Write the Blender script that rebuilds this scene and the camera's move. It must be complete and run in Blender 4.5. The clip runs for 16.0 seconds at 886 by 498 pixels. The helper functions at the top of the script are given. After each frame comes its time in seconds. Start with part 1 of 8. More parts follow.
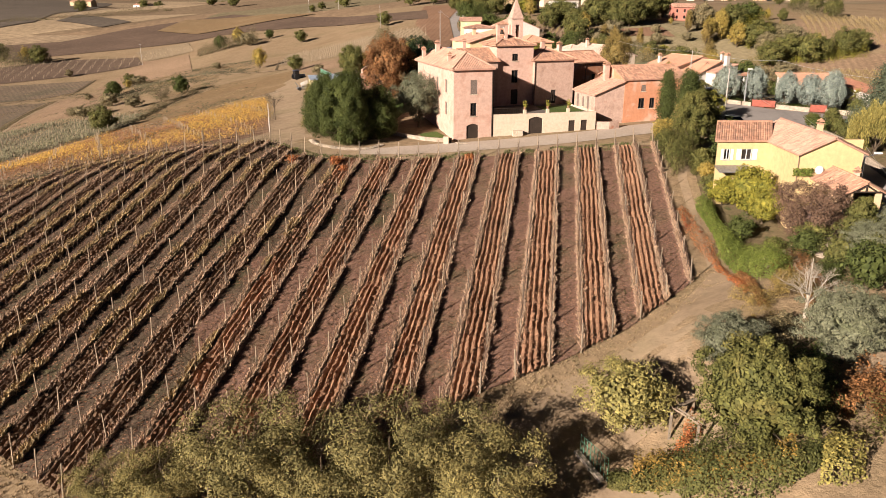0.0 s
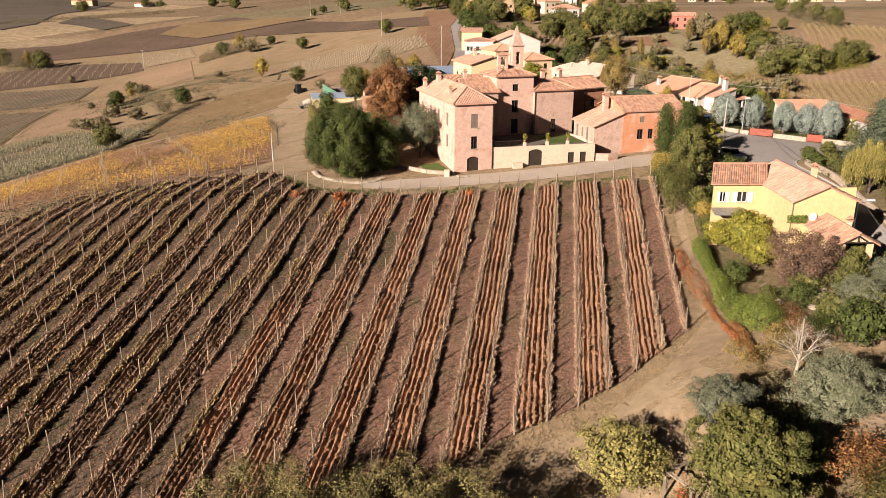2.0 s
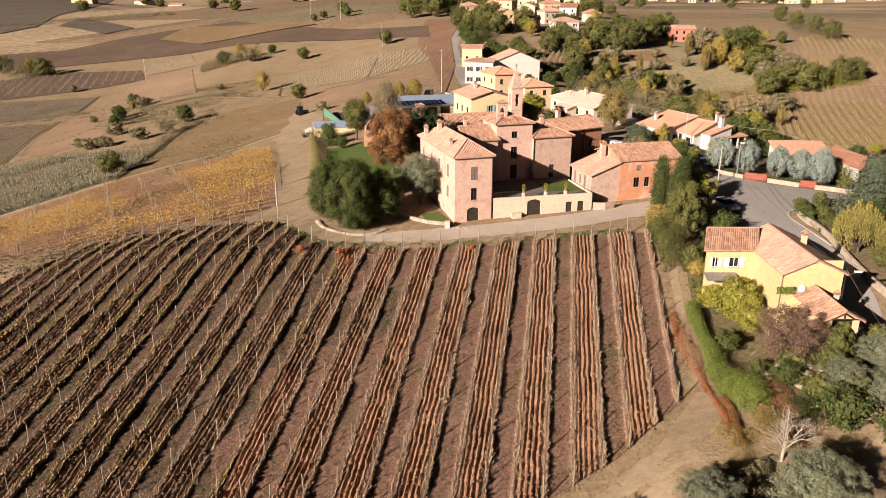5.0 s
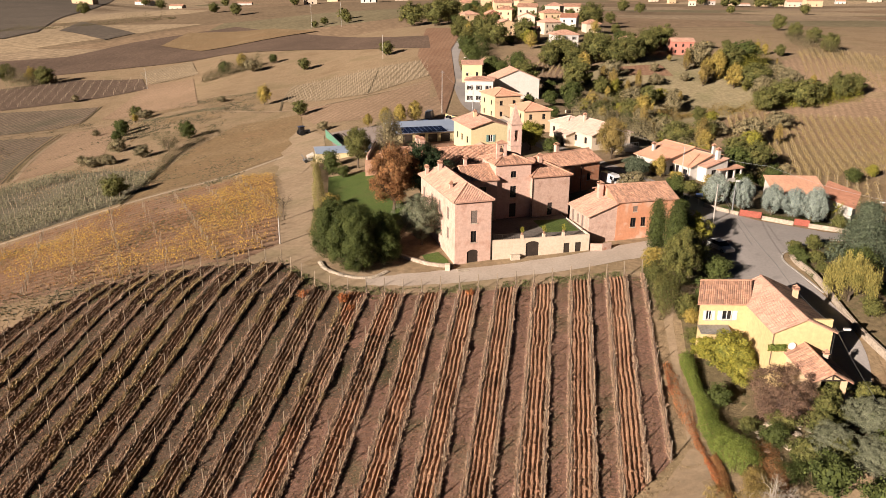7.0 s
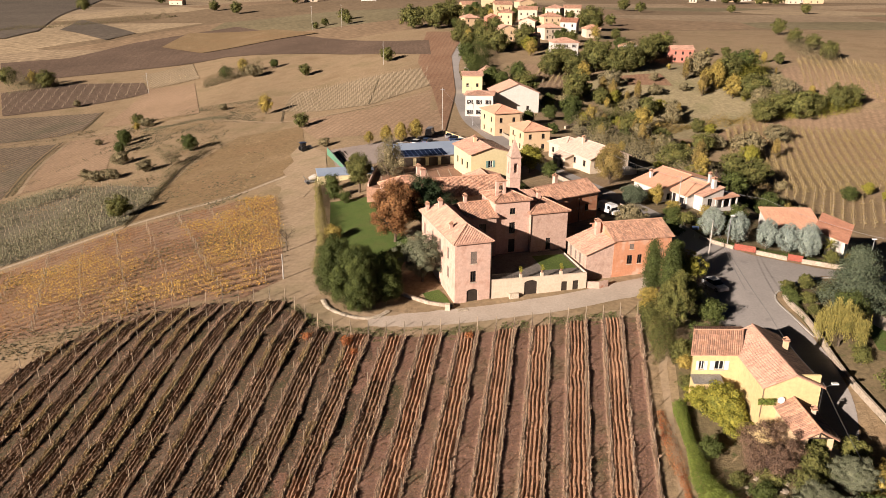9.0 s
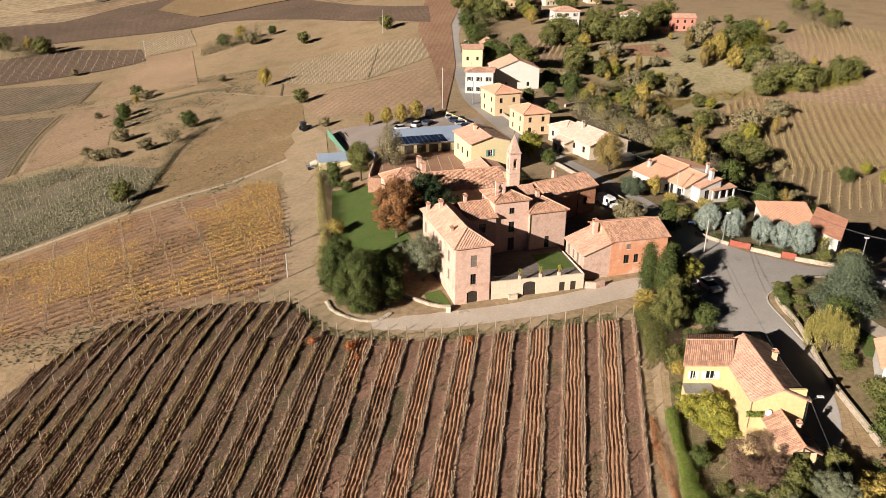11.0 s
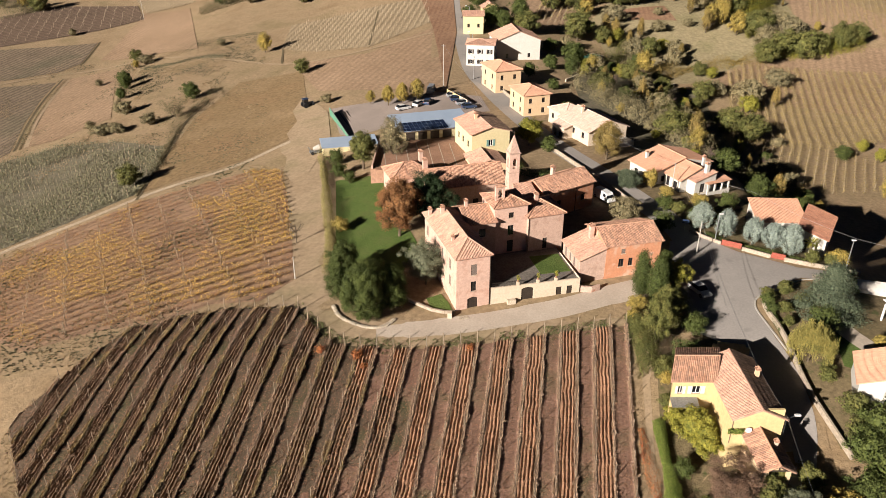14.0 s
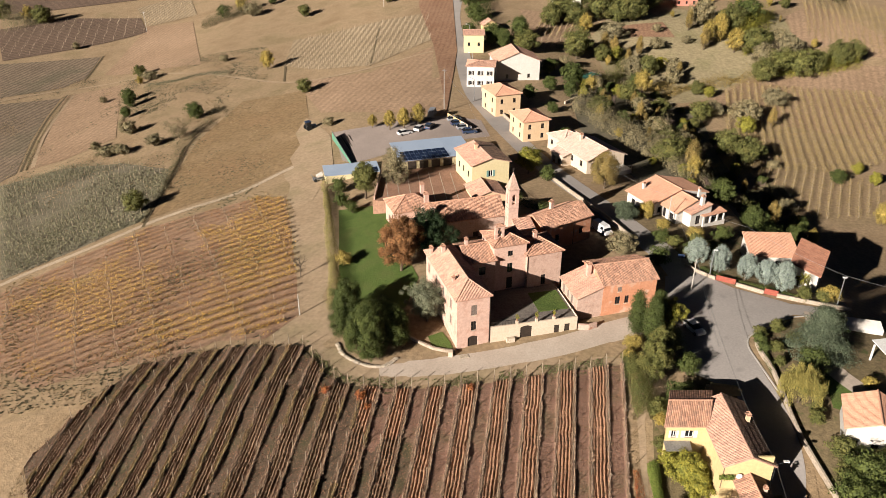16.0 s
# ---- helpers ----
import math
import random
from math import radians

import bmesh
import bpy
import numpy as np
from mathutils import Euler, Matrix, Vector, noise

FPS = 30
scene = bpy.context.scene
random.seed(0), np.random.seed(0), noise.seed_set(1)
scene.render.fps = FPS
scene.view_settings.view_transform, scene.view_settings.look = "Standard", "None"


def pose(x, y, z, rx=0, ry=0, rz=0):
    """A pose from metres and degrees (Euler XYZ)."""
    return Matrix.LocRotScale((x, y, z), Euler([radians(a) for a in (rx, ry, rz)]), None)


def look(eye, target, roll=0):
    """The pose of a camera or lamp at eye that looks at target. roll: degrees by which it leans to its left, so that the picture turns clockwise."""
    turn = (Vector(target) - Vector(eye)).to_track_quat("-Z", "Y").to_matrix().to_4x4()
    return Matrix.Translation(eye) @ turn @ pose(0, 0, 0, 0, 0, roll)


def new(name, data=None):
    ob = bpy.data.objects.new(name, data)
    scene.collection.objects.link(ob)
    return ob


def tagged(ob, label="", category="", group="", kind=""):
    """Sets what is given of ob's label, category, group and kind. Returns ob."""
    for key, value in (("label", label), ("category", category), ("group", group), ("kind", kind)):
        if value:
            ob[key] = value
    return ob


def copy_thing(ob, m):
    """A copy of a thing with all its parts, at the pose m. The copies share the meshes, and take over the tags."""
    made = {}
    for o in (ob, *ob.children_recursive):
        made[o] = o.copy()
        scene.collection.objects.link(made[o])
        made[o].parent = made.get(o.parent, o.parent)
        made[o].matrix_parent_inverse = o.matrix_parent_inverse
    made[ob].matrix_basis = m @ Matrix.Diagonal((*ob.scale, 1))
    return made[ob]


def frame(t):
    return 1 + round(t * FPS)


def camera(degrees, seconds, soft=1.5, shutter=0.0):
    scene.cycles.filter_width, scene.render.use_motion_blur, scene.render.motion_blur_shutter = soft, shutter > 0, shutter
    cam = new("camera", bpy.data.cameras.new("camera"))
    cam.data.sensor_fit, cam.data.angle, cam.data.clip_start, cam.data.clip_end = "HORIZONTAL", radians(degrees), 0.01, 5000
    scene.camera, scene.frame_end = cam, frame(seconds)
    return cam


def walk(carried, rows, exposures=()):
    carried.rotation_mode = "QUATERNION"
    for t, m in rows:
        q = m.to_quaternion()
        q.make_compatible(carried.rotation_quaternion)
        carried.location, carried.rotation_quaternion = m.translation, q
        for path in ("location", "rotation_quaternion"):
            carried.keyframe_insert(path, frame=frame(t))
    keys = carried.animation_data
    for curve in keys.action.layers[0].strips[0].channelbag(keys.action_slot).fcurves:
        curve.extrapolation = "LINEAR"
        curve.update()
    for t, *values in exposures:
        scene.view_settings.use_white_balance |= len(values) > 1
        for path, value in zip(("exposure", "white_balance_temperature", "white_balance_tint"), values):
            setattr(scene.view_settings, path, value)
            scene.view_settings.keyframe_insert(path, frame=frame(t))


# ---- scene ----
cam = camera(61.1, 16.0, soft=0.6)
METRES, EYE, TILT, LEAN, TURN = 55.0, 18.4, -80.564, 17.062, -5.897
ROWS = [
    (0.0, 0.0, 0.0, 0.0, -15.91, 62.38, -8.58),
    (0.5, -0.007, -0.0215, 0.0039, -15.93, 62.31, -8.59),
    (1.0, -0.0137, -0.0429, 0.0077, -15.96, 62.27, -8.63),
    (1.5, -0.0203, -0.0644, 0.0118, -15.97, 62.21, -8.66),
    (2.0, -0.0275, -0.0861, 0.0157, -15.99, 62.15, -8.68),
    (2.5, -0.035, -0.1084, 0.0199, -16.01, 62.09, -8.7),
    (3.0, -0.0426, -0.1314, 0.0241, -16.01, 62.02, -8.71),
    (3.5, -0.0503, -0.1546, 0.0287, -16.02, 61.94, -8.7),
    (6.0, -0.0921, -0.2809, 0.0527, -16.17, 61.59, -8.74),
    (6.5, -0.1019, -0.3114, 0.0582, -16.18, 61.55, -8.75),
    (7.0, -0.1122, -0.3426, 0.0642, -16.21, 61.5, -8.75),
    (7.5, -0.1226, -0.3754, 0.0703, -16.22, 61.44, -8.77),
    (8.0, -0.1333, -0.4081, 0.077, -16.24, 61.39, -8.78),
    (8.5, -0.1443, -0.4413, 0.0834, -16.25, 61.34, -8.79),
    (9.0, -0.1546, -0.473, 0.0891, -16.26, 60.81, -8.79),
    (9.2, -0.159, -0.486, 0.0918, -16.26, 60.28, -8.79),
    (10.3, -0.1835, -0.5575, 0.1072, -16.2, 57.75, -8.76),
    (11.3, -0.2056, -0.6227, 0.1217, -16.15, 57.33, -8.73),
    (11.5, -0.21, -0.6357, 0.1244, -16.14, 57.31, -8.73),
    (12.0, -0.2207, -0.6682, 0.1311, -16.1, 56.99, -8.74),
    (12.5, -0.2312, -0.6995, 0.1361, -16.06, 55.06, -8.73),
    (13.0, -0.2432, -0.7353, 0.1466, -16.03, 52.79, -8.72),
    (13.5, -0.2539, -0.7681, 0.1536, -16.03, 52.76, -8.72),
    (14.0, -0.2644, -0.8014, 0.1608, -16.01, 52.72, -8.73),
    (14.5, -0.2745, -0.8328, 0.1672, -16.02, 52.68, -8.74),
    (15.0, -0.2855, -0.8657, 0.1748, -16.0, 52.62, -8.73),
    (15.5, -0.2958, -0.8985, 0.1823, -15.97, 52.6, -8.74),
    (16.0, -0.3071, -0.9322, 0.19, -15.94, 52.54, -8.75),
]
EXPOSURES = [(0.0, 1.42, 6750, 17), (9.2, 1.36, 6750, 17), (11.3, 1.42, 6400, 10), (16.0, 1.42, 6350, 11)]      # the picture turns cooler half-way
walk(cam, [(t, pose(0, 0, EYE, TILT, LEAN, TURN) @ pose(METRES * x, METRES * y, METRES * z, 90 + pitch, roll, yaw)) for t, x, y, z, yaw, pitch, roll in ROWS], EXPOSURES)

# ---- light: a low autumn sun from behind the camera's left shoulder, and a clear sky ----
SUN_AZIMUTH, SUN_HEIGHT = 45.8, 20.0          # the way the light travels over the ground, and the sun's height, degrees
world = bpy.data.worlds.new("sky")
scene.world = world
world.use_nodes = True
wn = world.node_tree.nodes
wn.clear()
sky = wn.new("ShaderNodeTexSky")
sky.sky_type = "NISHITA"
sky.sun_disc = False
sky.sun_elevation = radians(SUN_HEIGHT)
sky.sun_rotation = radians(270 - SUN_AZIMUTH)
sky.air_density, sky.dust_density, sky.ozone_density = 0.03, 0.0, 1.0
sky_out, sky_back = wn.new("ShaderNodeOutputWorld"), wn.new("ShaderNodeBackground")
sky_back.inputs["Strength"].default_value = 0.05
world.node_tree.links.new(sky.outputs[0], sky_back.inputs["Color"])
world.node_tree.links.new(sky_back.outputs[0], sky_out.inputs["Surface"])
sun_data = bpy.data.lights.new("sun", "SUN")
sun_data.energy, sun_data.angle, sun_data.color = 5.0, radians(0.55), (1.0, 0.888, 0.765)
sun = new("sun", sun_data)
_a = radians(SUN_AZIMUTH)
sun.matrix_world = look((-200 * math.cos(_a), -200 * math.sin(_a), 200 * math.tan(radians(SUN_HEIGHT))), (0, 0, 0))


# ---- materials ----
def material(name, colours, sizes=(0.6, 6.0), rough=0.9, bump=0.0, bump_size=8.0, vary=0.0, island=0.0, spots=None, spec=0.2, metal=0.0, through_light=0.0, coords="Object", courses=None, grain=0.35, rows=None):
    """A surface whose colour wanders between the given ones at two sizes (per metre), with fine relief; spots: (colour, per metre, share);
    vary: change from thing to thing, island: from piece to piece; rows: (direction in degrees, metres apart, strength) of crop rows; courses: (per metre, strength) of horizontal lines."""
    m = bpy.data.materials.new(name)
    m.use_nodes = True
    n, link = m.node_tree.nodes, m.node_tree.links.new
    n.clear()
    out, body = n.new("ShaderNodeOutputMaterial"), n.new("ShaderNodeBsdfPrincipled")
    body.inputs["Roughness"].default_value, body.inputs["Metallic"].default_value = rough, metal
    body.inputs["Specular IOR Level"].default_value = spec
    where = n.new("ShaderNodeTexCoord").outputs["Object"] if coords == "Object" else n.new("ShaderNodeNewGeometry").outputs["Position"]

    def cloud(scale, detail=4.0):
        t = n.new("ShaderNodeTexNoise")
        t.inputs["Scale"].default_value, t.inputs["Detail"].default_value, t.inputs["Roughness"].default_value = scale, detail, 0.62
        link(where, t.inputs["Vector"])
        return t.outputs["Fac"]

    def curve(value, stops):
        r = n.new("ShaderNodeValToRGB")
        e = r.color_ramp.elements
        while len(e) < len(stops):
            e.new(0.5)
        for k, (p, c) in enumerate(stops):
            e[k].position, e[k].color = p, (*c, 1)
        link(value, r.inputs["Fac"])
        return r.outputs["Color"]

    def blend(fac, a, b, how="MIX"):
        x = n.new("ShaderNodeMix")
        x.data_type, x.blend_type = "RGBA", how
        if isinstance(fac, float):
            x.inputs[0].default_value = fac
        else:
            link(fac, x.inputs[0])
        for k, v in ((6, a), (7, b)):
            if isinstance(v, tuple):
                x.inputs[k].default_value = (*v, 1)
            else:
                link(v, x.inputs[k])
        return x.outputs[2]

    k = len(colours)
    big = curve(cloud(sizes[0]), [(0.3 + 0.4 * i / max(k - 1, 1), c) for i, c in enumerate(colours)])
    fine = curve(cloud(sizes[1], 3.0), [(0.25, (1 - grain,) * 3), (0.75, (1 + grain * 0.85,) * 3)])
    colour = blend(1.0, big, fine, "MULTIPLY")
    if spots:
        tint, size, share = spots
        colour = blend(curve(cloud(size, 2.0), [(1 - share - 0.06, (0, 0, 0)), (1 - share + 0.06, (1, 1, 1))]), colour, tint)
    if courses:
        wave = n.new("ShaderNodeTexWave")
        wave.bands_direction = "Z"
        wave.inputs["Scale"].default_value, wave.inputs["Distortion"].default_value = courses[0] / 2, 1.5
        link(where, wave.inputs["Vector"])
        lines = curve(wave.outputs["Fac"], [(0.0, (1 - courses[1],) * 3), (0.25, (1, 1, 1))])
        colour = blend(1.0, colour, lines, "MULTIPLY")
    if rows:
        turned, bands = n.new("ShaderNodeVectorRotate"), n.new("ShaderNodeTexWave")
        turned.rotation_type = "Z_AXIS"
        turned.inputs["Angle"].default_value = radians(90 - rows[0])
        bands.inputs["Scale"].default_value, bands.inputs["Distortion"].default_value, bands.inputs["Detail Scale"].default_value = 0.314 / rows[1], 2.0, 6.0
        link(where, turned.inputs["Vector"])
        link(turned.outputs[0], bands.inputs["Vector"])
        colour = blend(1.0, colour, curve(bands.outputs["Fac"], [(0.1, (1 - rows[2],) * 3), (0.7, (1 + rows[2] * 0.5,) * 3)]), "MULTIPLY")
    for amount, node, socket in ((vary, "ShaderNodeObjectInfo", "Random"), (island, "ShaderNodeNewGeometry", "Random Per Island")):
        if amount:
            colour = blend(1.0, colour, curve(n.new(node).outputs[socket], [(0.0, (1 - amount, 1 - amount * 0.9, 1 - amount * 0.8)), (1.0, (1 + amount, 1 + amount * 0.9, 1 + amount * 0.7))]), "MULTIPLY")
    link(colour, body.inputs["Base Color"])
    if bump:
        b = n.new("ShaderNodeBump")
        b.inputs["Strength"].default_value, b.inputs["Distance"].default_value = 1.0, bump
        link(cloud(bump_size, 5.0), b.inputs["Height"])
        link(b.outputs["Normal"], body.inputs["Normal"])
    last = body.outputs[0]
    if through_light:
        thin, mixed = n.new("ShaderNodeBsdfTranslucent"), n.new("ShaderNodeMixShader")
        link(colour, thin.inputs["Color"])
        mixed.inputs[0].default_value = through_light
        link(last, mixed.inputs[1])
        link(thin.outputs[0], mixed.inputs[2])
        last = mixed.outputs[0]
    link(last, out.inputs["Surface"])
    return m


def land(name, colours, **more):
    more = {"sizes": (0.08, 1.6), "rough": 0.95, "bump": 0.12, "bump_size": 3.0, "coords": "World", **more}
    return material(name, colours, **more)


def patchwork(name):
    """A mosaic of far fields: stubble, plough and meadow, parcel by parcel, paled to stand in for haze."""
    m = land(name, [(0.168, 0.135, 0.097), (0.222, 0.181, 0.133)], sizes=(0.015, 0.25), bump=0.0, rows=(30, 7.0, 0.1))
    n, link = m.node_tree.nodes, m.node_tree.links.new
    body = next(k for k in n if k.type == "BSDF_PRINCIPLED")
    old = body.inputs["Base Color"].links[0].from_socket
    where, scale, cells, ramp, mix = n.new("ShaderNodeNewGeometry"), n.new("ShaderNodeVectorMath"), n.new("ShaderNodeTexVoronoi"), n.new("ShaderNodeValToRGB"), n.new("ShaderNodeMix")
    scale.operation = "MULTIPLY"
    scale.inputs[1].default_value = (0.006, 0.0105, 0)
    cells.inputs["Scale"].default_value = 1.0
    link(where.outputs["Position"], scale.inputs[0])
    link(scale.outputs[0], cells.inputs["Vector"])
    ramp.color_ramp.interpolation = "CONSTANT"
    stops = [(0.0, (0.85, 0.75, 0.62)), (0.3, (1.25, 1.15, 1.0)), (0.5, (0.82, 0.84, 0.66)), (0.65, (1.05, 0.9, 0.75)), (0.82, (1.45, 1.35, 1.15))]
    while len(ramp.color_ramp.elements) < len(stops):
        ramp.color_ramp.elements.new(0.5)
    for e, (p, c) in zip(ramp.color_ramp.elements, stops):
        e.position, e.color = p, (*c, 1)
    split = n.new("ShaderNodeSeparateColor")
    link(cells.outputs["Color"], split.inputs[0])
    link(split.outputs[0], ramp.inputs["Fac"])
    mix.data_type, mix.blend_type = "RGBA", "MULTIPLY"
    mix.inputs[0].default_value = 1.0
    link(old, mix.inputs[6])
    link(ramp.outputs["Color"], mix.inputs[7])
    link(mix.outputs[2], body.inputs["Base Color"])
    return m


def leaves(name, *colours):
    return material(name, colours, sizes=(0.5, 3.0), rough=0.75, island=0.35, vary=0.12, spec=0.15, through_light=0.04)


MEADOW = land("dry_meadow", [(0.187, 0.13, 0.0734), (0.238, 0.173, 0.104), (0.176, 0.133, 0.072)], sizes=(0.05, 1.2), spots=((0.137, 0.119, 0.0612), 0.3, 0.22), grain=0.3)
# tile colour darkened for roof slopes that face away from the sun
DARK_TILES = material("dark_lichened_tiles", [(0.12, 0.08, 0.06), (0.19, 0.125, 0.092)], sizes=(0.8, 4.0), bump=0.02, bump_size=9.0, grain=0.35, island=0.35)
DITCH = land("dark_ditch", [(0.072, 0.0576, 0.0324), (0.108, 0.0828, 0.0468)])
OLD_WALL = material("weathered_pale_wall", [(0.25, 0.205, 0.155), (0.34, 0.285, 0.225)], sizes=(0.5, 3.0), bump=0.01, spots=((0.18, 0.15, 0.112), 0.8, 0.28))
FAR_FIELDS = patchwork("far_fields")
OLIVE_GRASS = land("olive_meadow", [(0.19, 0.158, 0.088), (0.235, 0.195, 0.115), (0.165, 0.148, 0.075)], sizes=(0.05, 0.9), spots=((0.125, 0.118, 0.056), 0.25, 0.25), grain=0.3)
HEADLAND = land("worn_headland", [(0.223, 0.162, 0.101), (0.274, 0.205, 0.133), (0.216, 0.169, 0.101)], sizes=(0.08, 1.0), bump=0.05, spots=((0.166, 0.144, 0.0756), 0.3, 0.22), grain=0.2)
PLOUGHED = land("ploughed_field", [(0.088, 0.06, 0.042), (0.125, 0.085, 0.06)], sizes=(0.03, 0.8), spots=((0.15, 0.11, 0.072), 0.3, 0.3), rows=(20, 3.0, 0.24))
FALLOW = land("fallow_vineyard", [(0.118, 0.09, 0.062), (0.15, 0.113, 0.078), (0.10, 0.088, 0.056)], sizes=(0.04, 0.9), spots=((0.08, 0.075, 0.043), 0.35, 0.28), rows=(75, 2.6, 0.25))
GREY_FIELD = land("grey_plough", [(0.088, 0.072, 0.054), (0.118, 0.096, 0.074)], sizes=(0.015, 0.3), spots=((0.14, 0.108, 0.074), 0.03, 0.25), rows=(25, 5.0, 0.16))
RED_EARTH = land("red_earth", [(0.18, 0.101, 0.0612), (0.223, 0.137, 0.0864)], sizes=(0.06, 1.0), rows=(84, 2.0, 0.1))
STUBBLE = land("pale_stubble", [(0.209, 0.158, 0.0972), (0.259, 0.202, 0.13)], sizes=(0.04, 1.0), spots=((0.144, 0.119, 0.0684), 0.5, 0.28), rows=(82, 2.6, 0.22))
SCRUB = land("grey_scrub", [(0.108, 0.098, 0.064), (0.14, 0.122, 0.085), (0.09, 0.086, 0.05)], sizes=(0.12, 1.4), spots=((0.065, 0.068, 0.035), 0.5, 0.3), grain=0.4)
OCHRE = land("ochre_slope", [(0.202, 0.13, 0.0684), (0.173, 0.119, 0.0612), (0.223, 0.155, 0.0864)], sizes=(0.04, 0.9), spots=((0.13, 0.112, 0.0576), 0.4, 0.2))
CLODS = land("turned_clods", [(0.21, 0.112, 0.067), (0.285, 0.162, 0.098), (0.17, 0.095, 0.058)], sizes=(0.12, 4.0), bump=0.05, bump_size=7.0, spots=((0.31, 0.20, 0.128), 2.6, 0.22), grain=0.4)
BROWN_CLODS = land("damp_brown_clods", [(0.115, 0.073, 0.046), (0.165, 0.105, 0.066), (0.085, 0.056, 0.036)], sizes=(0.12, 4.0), bump=0.05, bump_size=7.0, spots=((0.20, 0.138, 0.087), 2.6, 0.2), grain=0.42)
GREEN_LITTER = land("mossy_litter", [(0.07, 0.053, 0.034), (0.10, 0.07, 0.048), (0.062, 0.06, 0.029)], sizes=(0.16, 4.0), bump=0.08, bump_size=4.0, spots=((0.145, 0.094, 0.066), 3.5, 0.22), grain=0.45)
LITTER = land("leaf_litter", [(0.132, 0.078, 0.055), (0.18, 0.106, 0.076), (0.105, 0.086, 0.048)], sizes=(0.16, 4.0), bump=0.08, bump_size=4.0, spots=((0.24, 0.138, 0.098), 3.5, 0.26), grain=0.5)
DRY_GRASS = land("dry_grass_line", [(0.25, 0.168, 0.115), (0.32, 0.225, 0.16)], sizes=(0.3, 4.0), spots=((0.16, 0.112, 0.07), 1.2, 0.3), grain=0.4)
GOLD_FLOOR = land("golden_vineyard_floor", [(0.165, 0.102, 0.064), (0.225, 0.145, 0.092), (0.19, 0.115, 0.074)], sizes=(0.12, 1.6), spots=((0.13, 0.105, 0.05), 0.5, 0.28), rows=(25, 2.7, 0.18))
PATH_DUST = land("path_dust", [(0.302, 0.238, 0.166), (0.346, 0.281, 0.202)])
PINK_ASPHALT = land("worn_pink_asphalt", [(0.216, 0.18, 0.158), (0.259, 0.216, 0.191)], sizes=(0.15, 4.0), bump=0.01, bump_size=20.0)
GRAVEL = land("gravel", [(0.31, 0.259, 0.209), (0.367, 0.313, 0.259)], sizes=(0.2, 3.0), bump=0.01, bump_size=9.0, spots=((0.245, 0.209, 0.144), 0.4, 0.22), grain=0.14)
ASPHALT = land("asphalt", [(0.223, 0.205, 0.191), (0.266, 0.245, 0.227)], sizes=(0.12, 3.0), bump=0.005, bump_size=12.0, rough=0.85, spots=((0.187, 0.173, 0.162), 0.25, 0.3), grain=0.12)
LAWN = land("lawn", [(0.048, 0.078, 0.016), (0.066, 0.098, 0.022), (0.075, 0.092, 0.026)], sizes=(0.25, 4.0), spots=((0.095, 0.098, 0.035), 0.6, 0.2))
YARD = land("garden_soil", [(0.144, 0.108, 0.0612), (0.108, 0.0864, 0.0432)], spots=((0.0576, 0.0648, 0.0216), 0.6, 0.35))
VINE_FIELD = land("autumn_vine_floor", [(0.209, 0.14, 0.0864), (0.266, 0.184, 0.119)], sizes=(0.04, 1.0), spots=((0.151, 0.119, 0.0648), 0.4, 0.28), rows=(72, 2.6, 0.1))
PAVING = material("terracotta_paving", [(0.216, 0.122, 0.0792), (0.266, 0.158, 0.108)], sizes=(0.3, 3.0), rough=0.85)
PINK_PLASTER = material("old_pink_plaster", [(0.374, 0.223, 0.169), (0.475, 0.324, 0.259), (0.418, 0.284, 0.23)], sizes=(0.5, 2.2), bump=0.004, spots=((0.36, 0.173, 0.112), 0.55, 0.26), grain=0.18)
BRICK_PLASTER = material("worn_brick_plaster", [(0.295, 0.194, 0.148), (0.41, 0.288, 0.23), (0.324, 0.223, 0.176)], sizes=(0.55, 2.6), bump=0.004, spots=((0.31, 0.151, 0.0972), 0.7, 0.3), courses=(6.0, 0.12), grain=0.2)
ORANGE_PLASTER = material("orange_plaster", [(0.389, 0.169, 0.09), (0.432, 0.216, 0.13)], sizes=(0.45, 2.2), bump=0.004, spots=((0.446, 0.302, 0.223), 0.4, 0.38), grain=0.16)
CREAM_PLASTER = material("cream_plaster", [(0.432, 0.353, 0.266), (0.49, 0.41, 0.317)], sizes=(0.5, 2.5), bump=0.004, spots=((0.374, 0.302, 0.23), 0.7, 0.18), grain=0.14)
YELLOW_PLASTER = material("yellow_plaster", [(0.445, 0.335, 0.17), (0.49, 0.375, 0.195)], sizes=(0.35, 2.0), bump=0.004, spots=((0.42, 0.33, 0.19), 0.5, 0.25), grain=0.14)
PALE_YELLOW = material("pale_yellow_plaster", [(0.475, 0.403, 0.23), (0.511, 0.439, 0.266)], sizes=(0.3, 2.0), bump=0.004, grain=0.1)
PEACH_PLASTER = material("peach_plaster", [(0.475, 0.338, 0.209), (0.511, 0.382, 0.245)], sizes=(0.3, 2.0), bump=0.004, grain=0.1)
WHITE_PLASTER = material("white_plaster", [(0.403, 0.382, 0.346), (0.461, 0.439, 0.403)], sizes=(0.4, 2.0), bump=0.004, spots=((0.346, 0.317, 0.274), 0.6, 0.15), grain=0.12)
RED_PLASTER = material("red_plaster", [(0.36, 0.144, 0.108), (0.396, 0.173, 0.13)], sizes=(0.3, 2.0), grain=0.1)
OLD_TILES = material("weathered_clay_tiles", [(0.215, 0.112, 0.076), (0.37, 0.215, 0.15), (0.28, 0.158, 0.106)], sizes=(0.5, 2.4), bump=0.02, bump_size=9.0, spots=((0.125, 0.088, 0.064), 1.1, 0.24), grain=0.3, island=0.3)
